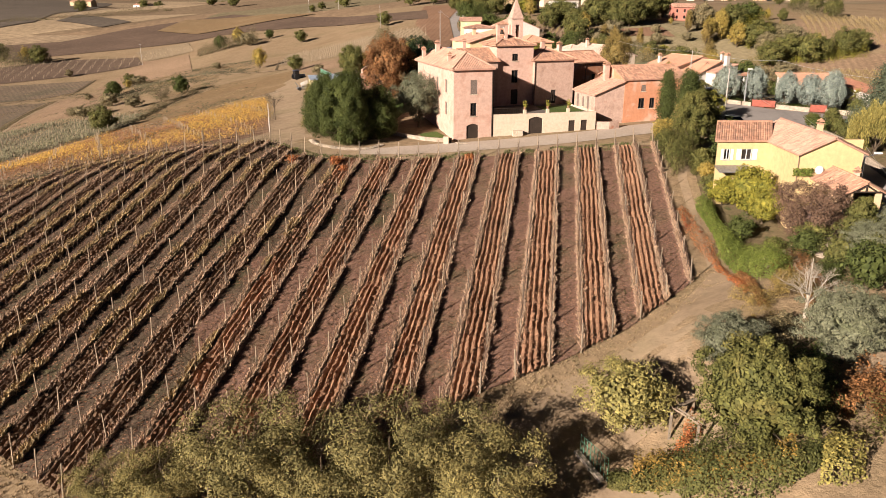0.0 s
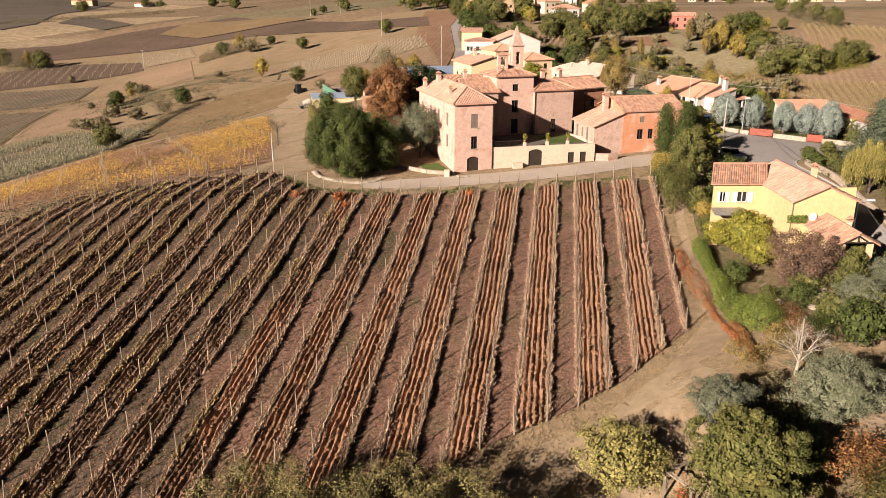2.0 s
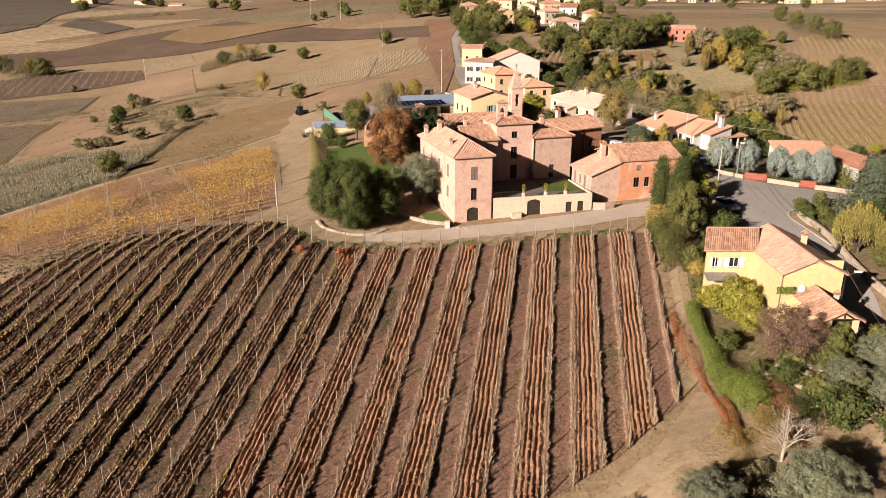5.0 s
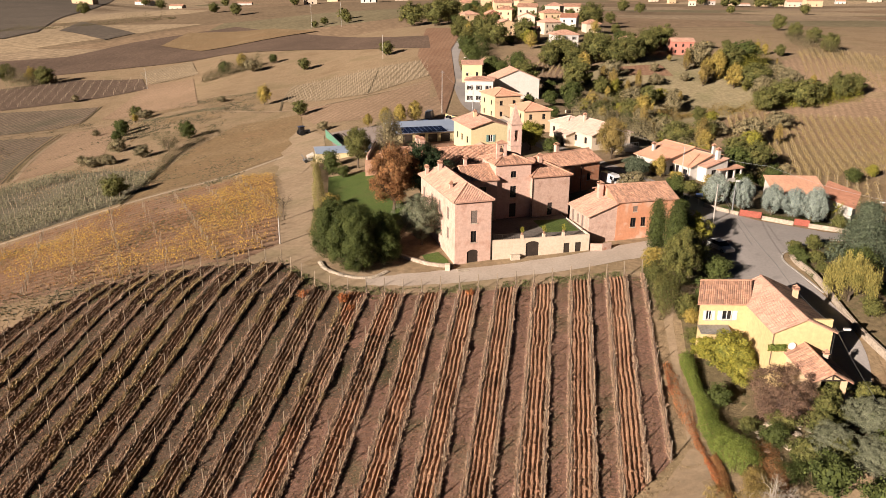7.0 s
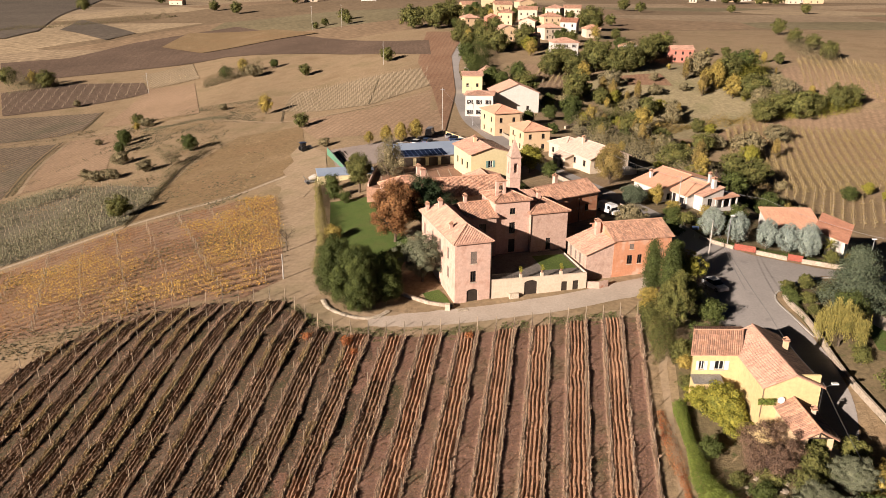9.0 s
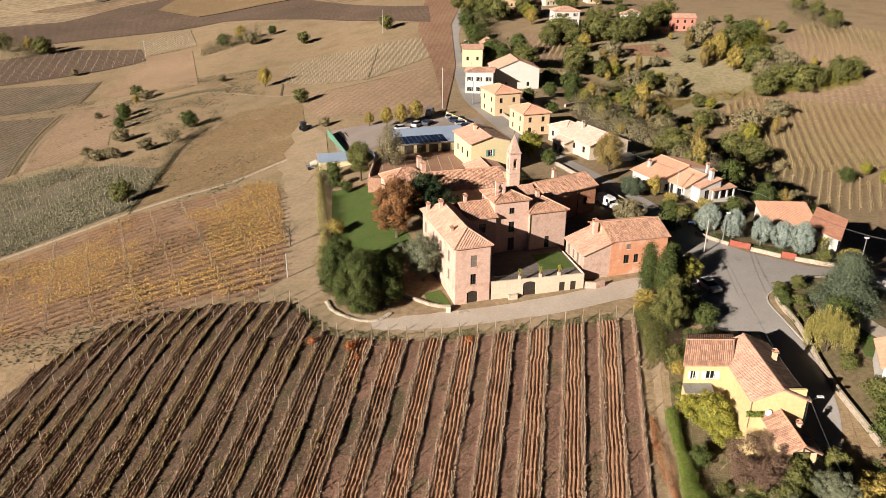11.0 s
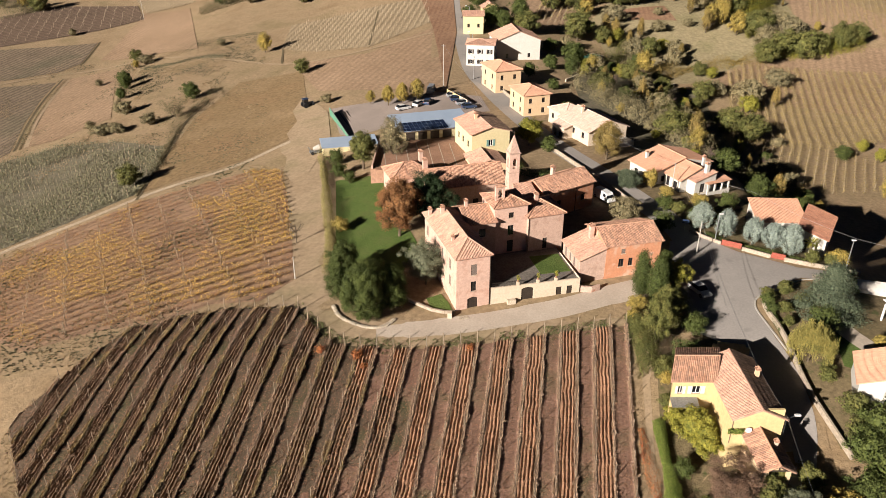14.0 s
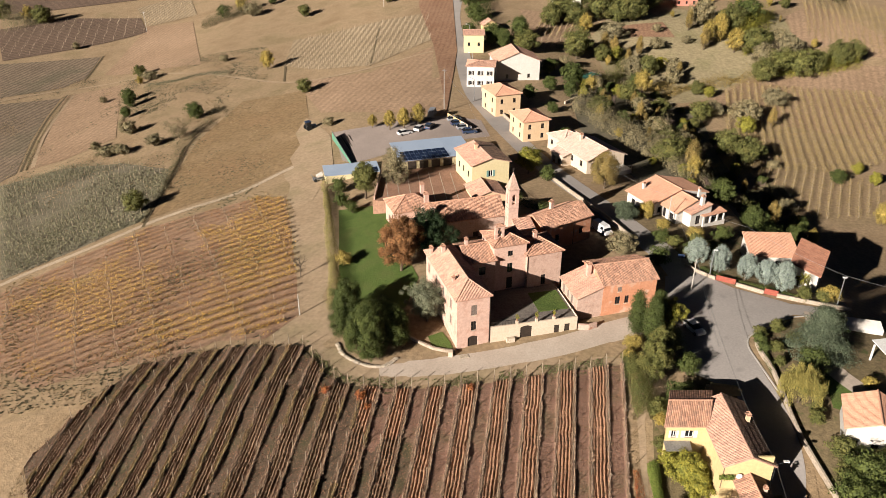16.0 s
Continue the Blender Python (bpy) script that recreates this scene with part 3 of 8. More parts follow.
for ditch in ([(-140.8, 231.9), (-152.1, 264.4), (-160.2, 294.2), (-165, 321)], [(-76.1, 169.6), (-78.3, 188.8), (-80, 207.4), (-83.2, 230.3), (-82.2, 241)], [(-62.3, 285.6), (-67.3, 315.5)], [(-28.9, 284.7), (-29.6, 342.5)], [(-165.6, 340.6), (-171.1, 377)]):
    drape("ditch", ribbon(smooth_line(ditch, 5), 0.8), DITCH, 0.13, 4, "dark ditch between the fields", "ditch")
for track in ([(-137.6, 234), (-149, 264), (-157, 294), (-162, 320)], [(-191.9, 315.6), (-170.2, 328.1), (-136.8, 330.8), (-107.1, 318.1), (-85, 303), (-62.5, 286), (-45, 281), (-28.6, 281.4), (-5.3, 290.8)]):
    drape("field_track", ribbon(smooth_line(track, 6), 1.5), HEADLAND, 0.16, 4, "pale dry track between the fields", "track")
drape("slope_grass", [(64, 258), (90, 264), (113, 284), (150, 294), (143, 318), (146, 340), (118, 348), (92, 350), (72, 338), (58, 312), (60, 285)], OLIVE_GRASS, 0.06, 6, "pale dry grass on the far slope")
# scrub tone laid over the meadow also darkens this slope in place of shade
drape("scrub_floor", [(46, 168), (62, 152), (80, 150), (88, 172), (84, 190), (84, 215), (88, 256), (70, 262), (52, 262), (40, 240), (38, 205)], SCRUB, 0.07, 6, "dull green scrub, also darkening the shaded slope")
drape("field_red_soil", [(65, 323), (75, 315), (94, 315), (92, 329)], RED_EARTH, 0.15, 6, "bare red soil")
drape("field_right_vines", [(86, 258), (103, 249), (122, 241), (138, 231), (169, 289), (156, 292), (113, 282)], VINE_FIELD, 0.1, 8, "vineyard floor on the far slope")
drape("field_right_vines_upper", [(147, 337), (143, 316), (156, 301), (173, 295), (180, 309), (166, 356)], VINE_FIELD, 0.1, 8, "vineyard floor higher on the slope")
drape("field_village_vines", [(32, 346), (38, 295), (56, 312), (50, 337)], VINE_FIELD, 0.12, 6, "small vineyard below the village")
drape("verge_red", [(0, 222), (4, 290), (3, 372), (8, 413), (14, 445), (-11, 466), (-13, 367), (-5, 298)], RED_EARTH, 0.2, 8, "reddish verge along the road")
drape("headland", ribbon(smooth_line([(33, 99), (22, 98), (10, 97.5), (-4, 97.5), (-16, 99), (-24, 106), (-27, 120), (-28.5, 140), (-33, 166), (-38, 192)]), [(6 if k < 30 else 10) + 1.6 * math.sin(k * 1.7) + 1.3 * math.sin(k * 0.61 + 1) for k in range(55)]), HEADLAND, 0.03, 3, "worn grass headland round the vineyard")
drape("headland_low", [(25.0, 66), (29.6, 99), (33, 99), (29.2, 88), (27.5, 78), (26.3, 70), (26.4, 60), (24.5, 52), (19, 46.5), (8, 41), (-6, 35), (-13, 33.5), (-11, 37), (1, 42.5), (7, 49.5), (13, 53), (19, 58)][::-1], HEADLAND, 0.03, 3, "worn dry grass beside the vineyard")
drape("footpath", ribbon(smooth_line([(-104.7, 152.3), (-98.6, 156.8), (-90.6, 161.2), (-82.4, 166), (-75.6, 171.2), (-66.8, 175.8), (-57.3, 179.5), (-50.8, 183.8), (-45.7, 188.8), (-40.4, 193.9), (-38.4, 201.3)]), 1.8), PATH_DUST, 0.09, 4, "pale footpath along the slope")
drape("gravel_drive", ribbon(smooth_line([(42, 112), (33, 109.5), (26, 107), (19, 104.3), (12, 102.3), (5, 100.6), (-2, 99.4), (-7, 98.8), (-11, 98.4)]), [5] * 12 + [4.6] * 12 + [4.2] * 12 + [3.8] * 6 + [3.0] * 4 + [2.2] * 10), GRAVEL, 0.07, 2.5, "pale gravel drive in front of the farmhouse", "drive")
ROAD_LINE = smooth_line([(40, 66), (43.5, 73), (46, 80), (46.8, 89), (46, 98), (44.5, 108), (45, 119), (43.5, 130), (40, 139), (33, 156), (25.5, 175), (18.5, 199), (13, 221), (8.5, 243), (6, 283), (3, 340), (8, 400), (16, 450)])
drape("road", ribbon(ROAD_LINE, 6.0), ASPHALT, 0.06, 4, "grey asphalt road along the ridge", "road")
drape("road_junction", [(38.5, 97), (43, 93), (49.4, 92), (49.2, 103), (50.2, 105.6), (53, 107.2), (60, 111.6), (68, 112), (68, 114.4), (61, 115.2), (52.4, 120.2), (46.5, 126.5), (41, 124), (38, 113.5)], ASPHALT, 0.085, 3, "broad asphalt junction", "road")
drape("car_park", [(-33.7, 214.7), (-23.6, 214.6), (-1.8, 218), (10, 214), (12, 200), (-0.2, 196), (-15.5, 190), (-24.7, 186), (-28, 190)], PINK_ASPHALT, 0.06, 4, "asphalt car park behind the sheds", "car park")
drape("lawn_west", [(-20.8, 116), (-16, 111), (-7.5, 115), (-5.5, 124), (-9, 135), (-11.8, 150), (-16, 157.5), (-25, 158), (-23.6, 148), (-21.4, 130)], LAWN, 0.08, 2.5, "mown green lawn behind a hedge", "lawn")
drape("lawn_small", [(-2.6, 104.2), (0.9, 103.4), (0.3, 105.5), (-1.0, 108), (-3.4, 106.8)], LAWN, 0.1, 1.5, "small green lawn by the farmhouse wall", "lawn")
drape("garden_east", [(28, 62), (34, 56), (44, 64), (44.5, 76), (44, 90), (40, 97), (31, 92), (28.5, 78)], YARD, 0.05, 3, "garden soil round the yellow house", "garden")
drape("garden_far", [(50.2, 95), (50.5, 104.5), (60, 110.5), (75, 111), (75, 76), (50, 74)], YARD, 0.05, 3, "garden soil across the road", "garden")
drape("lawn_east", [(56.5, 88), (62, 85), (64, 92), (58, 95)], LAWN, 0.1, 1.5, "small lawn in a garden", "lawn")
drape("garden_north", [(47.5, 126.5), (53, 121.5), (66, 116), (72, 120), (68, 138), (56, 150), (44, 158), (40, 145)], YARD, 0.05, 3, "garden soil of the white houses", "garden")
drape("lane_bottom", ribbon(smooth_line([(6, 36), (14, 40), (24, 44), (34, 50), (42, 58)]), 3.5), HEADLAND, 0.06, 2.5, "dirt lane below the vineyard", "lane")

# ---- the vineyard: rows lean 0.15 m in x for each metre in y; every other alley is ploughed ----
LEAN_X, ROW_STEP, ROW_PHASE = 0.15, 2.52, 1.56
def vine_top(u):
    """How far up a row reaches, by its x at y = 75."""
    return float(np.interp(u, [-64, -57, -47, -38, -29, -24, -20, -9, 3, 14, 26], [86, 104, 105.5, 106, 105, 99, 95.2, 94.2, 95.4, 97.5, 99.5]))


def vine_foot(u):
    return float(np.interp(u, [-64, -40, -12, 0, 6, 12, 18, 26], [84, 52, 36, 42, 49, 52.5, 57, 66]))


rng = np.random.default_rng(7)
lattice = rng.random((257, 257))


def lumps(a, b):
    """Soft random relief between 0 and 1, one lump a unit."""
    i, j = np.floor(a).astype(int), np.floor(b).astype(int)
    s, t = a - i, b - j
    s, t = s * s * (3 - 2 * s), t * t * (3 - 2 * t)
    g = lambda p, q: lattice[p % 257, q % 257]
    return (g(i, j) * (1 - s) + g(i + 1, j) * s) * (1 - t) + (g(i, j + 1) * (1 - s) + g(i + 1, j + 1) * s) * t


def soil_height(u, y):
    """Relief of the vineyard floor: grassy banks under the rows, furrows thrown up in every other alley."""
    d = (u - ROW_PHASE + ROW_STEP / 2) % ROW_STEP - ROW_STEP / 2          # metres from the nearest row
    alley = np.floor((u - ROW_PHASE) / ROW_STEP).astype(int)
    ploughed = alley % 2 == 1
    bank = np.exp(-(d / 0.22) ** 2) * (0.12 + 0.26 * lumps(np.floor(u / ROW_STEP) * 3.7, y * 0.5)) * (0.7 + 0.5 * lumps(u * 1.3, y * 2.1))
    wobble = u + 0.22 * (lumps(y / 1.9, alley * 7.3) - 0.5)
    e = np.abs((wobble - ROW_PHASE) % ROW_STEP - ROW_STEP / 2)              # metres from the alley's middle
    high = 0.16 + 0.22 * lumps(u * 0.9 + 11, y * 0.45) + 0.22 * lumps(u * 1.7, y * 1.9) * lumps(u * 0.6 + 4, y * 3.1)
    rolls = (np.exp(-((e - 0.24) / 0.16) ** 2) + 0.85 * np.exp(-((e - 0.74) / 0.17) ** 2)) * high - 0.10 * np.exp(-((e - 0.5) / 0.1) ** 2) - 0.16 * np.exp(-((e - 1.03) / 0.1) ** 2)
    clods = (0.16 * lumps(u * 4.1, y * 3.3) + 0.10 * lumps(u * 7.7, y * 6.9)) * np.clip((1.1 - e) / 0.15, 0, 1)
    flat = 0.05 * lumps(u * 3, y * 3) + 0.06 * lumps(u * 5.2, y * 5.2)
    return 0.10 + bank + np.where(ploughed, rolls + clods, flat) + 0.03 * lumps(u * 9, y * 9), np.abs(d), ploughed


u_line, v_line = np.arange(-64, 24.56, 0.14), np.arange(0, 1.0001, 1 / 330)
tops, feet = np.array([vine_top(u) for u in u_line]), np.array([vine_foot(u) for u in u_line])
su, sv = np.meshgrid(u_line, v_line)
sy = feet[None, :] + (tops - feet)[None, :] * sv
sx = su + LEAN_X * (sy - 75)
relief, off_row, is_ploughed = soil_height(su, sy)
sz = heights(sx, sy) + relief
sid = np.arange(su.size).reshape(su.shape)
cells = np.stack([sid[:-1, :-1], sid[:-1, 1:], sid[1:, 1:], sid[1:, :-1]], -1).reshape(-1, 4)
soil_data = bpy.data.meshes.new("vineyard_soil")
soil_data.from_pydata(np.stack([sx, sy, sz], -1).reshape(-1, 3).tolist(), [], cells.tolist())
# darker soil colours towards the left rows, with a ragged edge
dark_west = su + 26 * (lumps(su * 0.06 + 3, sy * 0.05) - 0.5) + 8 * (lumps(su * 0.4, sy * 0.3) - 0.5) < -16
kind_of = np.where(off_row < 0.05 + 0.22 * lumps(sx * 1.1, sy * 0.9), 2, np.where(is_ploughed, np.where(dark_west, 3, 0), np.where(dark_west, 4, 1)))[:-1, :-1].reshape(-1)
soil = part("vineyard_soil", soil_data, [CLODS, LITTER, DRY_GRASS, BROWN_CLODS, GREEN_LITTER])
soil_data.polygons.foreach_set("material_index", kind_of.astype(np.int32))
soil_data.update()
tagged(soil, "vineyard soil, alternate alleys ploughed into reddish clods", "soil", kind="structure")


def scatter(name, base, places, sizes, surface, label, category, squash=1.0, yaw=None):
    """Many small copies of one little shape, joined into one mesh of stuff."""
    bv, bf = np.array(base.v), base.f
    n = len(places)
    turn = rng.random(n) * 6.283 if yaw is None else np.full(n, yaw)
    c, s = np.cos(turn), np.sin(turn)
    x = (bv[None, :, 0] * c[:, None] - bv[None, :, 1] * s[:, None]) * sizes[:, None]
    y = (bv[None, :, 0] * s[:, None] + bv[None, :, 1] * c[:, None]) * sizes[:, None]
    z = bv[None, :, 2] * sizes[:, None] * squash
    verts = np.stack([x, y, z], -1) + places[:, None, :]
    m = len(bv)
    data = bpy.data.meshes.new(name)
    data.from_pydata(verts.reshape(-1, 3).tolist(), [], [tuple(k * m + i for i in f) for k in range(n) for f in bf])
    return tagged(part(name, data, surface), label, category, kind="stuff")


def on_soil(u, y):
    return np.stack([u + LEAN_X * (y - 75), y, heights(u + LEAN_X * (y - 75), y) + soil_height(u, y)[0]], -1)


lump = Shape()
for ring, (r, h) in enumerate(((0.9, -0.35), (1.0, 0.25), (0.55, 0.72))):
    lump.v.extend((r * math.cos(2.1 * ring + k * 1.2566) * (1.0 + 0.3 * ((k * 7 + ring) % 3 - 1)), r * math.sin(2.1 * ring + k * 1.2566), h) for k in range(5))
lump.f = [(r * 5 + k, r * 5 + (k + 1) % 5, r * 5 + 5 + (k + 1) % 5, r * 5 + 5 + k) for r in (0, 1) for k in range(5)] + [(10, 11, 12, 13, 14)]
alleys = [k for k in range(-27, 11)]
cu, cy = [], []
for k in alleys:
    mid = ROW_PHASE + (k + 0.5) * ROW_STEP
    if not -64 < mid < 24.5:
        continue
    a, b = vine_foot(mid), vine_top(mid) - 0.8
    if k % 2 == 1:
        n = int((b - a) * 26)
        cu.append(mid + rng.choice([-0.74, -0.24, 0.24, 0.74], n) + rng.normal(0, 0.17, n))
        cy.append(a + rng.random(n) * (b - a))
cu, cy = np.concatenate(cu), np.concatenate(cy)
brown = cu < -16
for name, keep, surface, label in (("soil_clods", ~brown, CLODS, "reddish clods of ploughed soil"), ("damp_clods", brown, BROWN_CLODS, "dark brown clods of ploughed soil")):
    scatter(name, lump, on_soil(cu[keep], cy[keep]), 0.05 + 0.13 * rng.random(keep.sum()) ** 3, surface, label, "clods", 0.8)

ROW_US = [ROW_PHASE + k * ROW_STEP for k in range(-26, 11) if -63 < ROW_PHASE + k * ROW_STEP < 26]
tuft = Shape()
for k in range(6):
    t = k * 1.047 + 0.3
    c0, s0 = math.cos(t), math.sin(t)
    tuft.face((0.10 * c0 + 0.12 * s0, 0.10 * s0 - 0.12 * c0, -0.1), (0.10 * c0 - 0.12 * s0, 0.10 * s0 + 0.12 * c0, -0.1), (0.5 * c0 - 0.07 * s0, 0.5 * s0 + 0.07 * c0, 0.75 + 0.05 * k), (0.62 * c0 + 0.03 * s0, 0.62 * s0 - 0.03 * c0, 0.7 + 0.08 * (k % 3)))
tu, ty = [], []
for u in ROW_US:
    a, b = vine_foot(u), vine_top(u)
    n = int((b - a) * 34)
    y = a + rng.random(n) * (b - a)
    y = y[lumps(y * 0.22, y * 0 + u * 1.9) * 0.6 + lumps(y * 0.9, y * 0 + u * 3.1) * 0.4 > 0.12 + 0.45 * rng.random(n)]
    tu.append(u + rng.normal(0, 0.12, len(y)))
    ty.append(y)
tu, ty = np.concatenate(tu), np.concatenate(ty)
rank = 0.12 + 0.20 * rng.random(len(tu)) + 0.22 * lumps(tu * 0.4, ty * 0.33) ** 2
ochre = (tu < -26 + 18 * lumps(tu * 0.3, ty * 0.2)) & (lumps(tu * 0.25 + 9, ty * 0.21) > 0.52)
scatter("dry_grass", tuft, on_soil(tu[~ochre], ty[~ochre]), rank[~ochre], PINK_STRAW, "tufts of dry straw-coloured grass under the vines", "grass")
scatter("ochre_grass", tuft, on_soil(tu[ochre], ty[ochre]), rank[ochre] * 1.3, OCHRE_STRAW, "taller ochre grass tufts under the vines", "grass")
stock = Shape().rod((0, 0, -0.05), (0.05, 0.02, 0.5), 0.04, 0.03, 4).rod((0.05, 0.02, 0.45), (-0.02, 0.03, 0.85), 0.03, 0.022, 4).rod((-0.02, 0.03, 0.85), (0.05, 0.42, 0.98), 0.02, 0.012, 3).rod((-0.02, 0.03, 0.85), (-0.05, -0.4, 1.0), 0.02, 0.012, 3).rod((0.02, 0.2, 0.93), (0.12, 0.3, 1.3), 0.014, 0.006, 3).rod((0, -0.2, 0.93), (-0.1, -0.32, 1.38), 0.014, 0.006, 3).rod((0.03, 0.38, 0.97), (-0.05, 0.5, 1.42), 0.013, 0.006, 3).rod((-0.04, -0.36, 0.99), (0.06, -0.5, 1.3), 0.013, 0.006, 3)
vu, vy = [], []
for u in ROW_US:
    a, b = vine_foot(u), vine_top(u)
    y = np.arange(a + 0.6, b, 1.0)
    y = y[rng.random(len(y)) < 0.92]
    vu.append(np.full(len(y), u))
    vy.append(y + rng.normal(0, 0.08, len(y)))
vu, vy = np.concatenate(vu), np.concatenate(vy)
scatter("vine_stocks", stock, on_soil(vu, vy), 0.9 + 0.3 * rng.random(len(vu)), VINE_BARK, "bare dark vine stocks in rows", "vines", yaw=-0.15)

fallen = Shape().face((-0.5, 0, 0), (0, -0.42, 0.12), (0.55, 0, 0.02), (0, 0.42, 0.1))
fu, fy = [], []
for k in alleys:
    mid = ROW_PHASE + (k + 0.5) * ROW_STEP
    if -64 < mid < 24.5:
        a, b = vine_foot(mid), vine_top(mid) - 0.3
        n = int((b - a) * (26 if k % 2 == 0 else 5))
        fu.append(mid + (rng.random(n) - 0.5) * 2.3)
        fy.append(a + rng.random(n) * (b - a))
fu, fy = np.concatenate(fu), np.concatenate(fy)
scatter("fallen_leaves", fallen, on_soil(fu, fy) + np.array([0, 0, 0.02]), 0.10 + 0.12 * rng.random(len(fu)), FALLEN_LEAF, "fallen reddish vine leaves between the rows", "leaves")
wu, wy = [], []
for k in alleys:
    mid = ROW_PHASE + (k + 0.5) * ROW_STEP
    if -64 < mid < 24.5 and k % 2 == 0:
        a, b = vine_foot(mid), vine_top(mid) - 0.3
        n = int((b - a) * 22)
        wu.append(mid + (rng.random(n) - 0.5) * 2.1)
        wy.append(a + rng.random(n) * (b - a))
wu, wy = np.concatenate(wu), np.concatenate(wy)
thick = lumps(wu * 0.35, wy * 0.3) > 0.2 + 0.5 * rng.random(len(wu))
wu, wy = wu[thick], wy[thick]
scatter("alley_weeds", tuft, on_soil(wu, wy), 0.07 + 0.15 * rng.random(len(wu)) ** 2, WEED, "low weeds and withered stems between the rows", "weeds", 0.8)
gx, gy = [], []
for k in range(9000):
    u = -64 + 91 * rng.random()
    side = rng.random() < 0.8
    y = vine_foot(u) - 4.5 * rng.random() ** 1.3 + 0.6 if side else vine_top(u) + 1.6 * rng.random() ** 1.5 - 0.2
    gx.append(u + LEAN_X * (y - 75))
    gy.append(y)
gx, gy = np.array(gx), np.array(gy)
scatter("edge_grass", tuft, np.stack([gx, gy, heights(gx, gy) + 0.02], -1), 0.06 + 0.16 * rng.random(len(gx)) ** 2, TUSSOCK, "dry pale grass along the vineyard edge", "grass")

vx = -30 + 56 * rng.random(5200)
vy = np.array([vine_top(u) for u in vx]) - 1.2 + 3.4 * rng.random(5200) ** 1.4
vx = vx + LEAN_X * (vy - 75)
green = lumps(vx * 0.3, vy * 0.4) > 0.3 + 0.3 * rng.random(len(vx))
scatter("green_verge", tuft, np.stack([vx, vy, heights(vx, vy) + 0.05], -1)[green], 0.08 + 0.2 * rng.random(green.sum()) ** 2, GREEN_WEED, "tufts of green grass where the rows end", "grass")

# rough tussocks over the open slopes, thicker in some patches than in others
mx, my = -215 + 190 * rng.random(140000), 96 + 250 * rng.random(140000)
wild = lumps(mx * 0.07 + 3, my * 0.05) * 0.6 + lumps(mx * 0.25, my * 0.2) * 0.4
free = (wild > 0.42 + 0.25 * rng.random(len(mx))) & (mx < -30 - 0.22 * (my - 110)) & (np.abs(my - (152 + 0.66 * (mx + 105))) > 2.2)
mx, my = mx[free][:64000], my[free][:64000]
sprig = Shape().face((-0.6, 0, 0), (0.6, 0.1, 0), (0.75, 0.2, 0.8), (-0.5, -0.15, 0.9)).face((0.1, -0.6, 0), (-0.1, 0.6, 0), (-0.25, 0.7, 0.9), (0.2, -0.6, 0.75))
dull = lumps(mx * 0.11 + 7, my * 0.09) * 0.7 + 0.3 * rng.random(len(mx)) > 0.5
for name, keep, surface, label in (("tussocks", ~dull, TUSSOCK, "rough dry grass tussocks over the slopes"), ("withered_weeds", dull, GREY_STEM, "grey-green withered weeds over the slopes")):
    scatter(name, sprig, np.stack([mx[keep], my[keep], heights(mx[keep], my[keep]) + 0.04], -1), 0.14 + 0.26 * rng.random(keep.sum()) ** 2, surface, label, "grass" if name == "tussocks" else "weeds", 0.6)


def leaf_mesh(name, centres, size, droop=0.0, seed=1, flat=0.35, facing=None):
    """Small leaves, each a bent four-cornered blade, at the given places; facing turns their faces outwards."""
    g = np.random.default_rng(seed)
    n = len(centres)
    a = g.normal(size=(n, 3))
    a[:, 2] -= droop
    if facing is not None:
        out = facing + g.normal(size=(n, 3)) * 0.4
        out /= np.linalg.norm(out, axis=1)[:, None]
        a -= out * np.sum(a * out, axis=1)[:, None]
    a /= np.linalg.norm(a, axis=1)[:, None] + 1e-9
    b = np.cross(a, g.normal(size=(n, 3)) if facing is None else out)
    b /= np.linalg.norm(b, axis=1)[:, None] + 1e-9
    s = (size * (0.6 + 0.8 * g.random(n)))[:, None]
    tip, root = centres + a * s, centres - a * s
    left, right = centres + b * s * flat * 1.6 + a * s * 0.1, centres - b * s * flat * 1.6
    data = bpy.data.meshes.new(name)
    data.vertices.add(4 * n)
    data.vertices.foreach_set("co", np.stack([root, right, tip, left], 1).reshape(-1))
    data.loops.add(4 * n)
    data.loops.foreach_set("vertex_index", np.arange(4 * n, dtype=np.int32))
    data.polygons.add(n)
    data.polygons.foreach_set("loop_start", np.arange(0, 4 * n, 4, dtype=np.int32))
    data.update(calc_edges=True)
    data.validate()
    return data


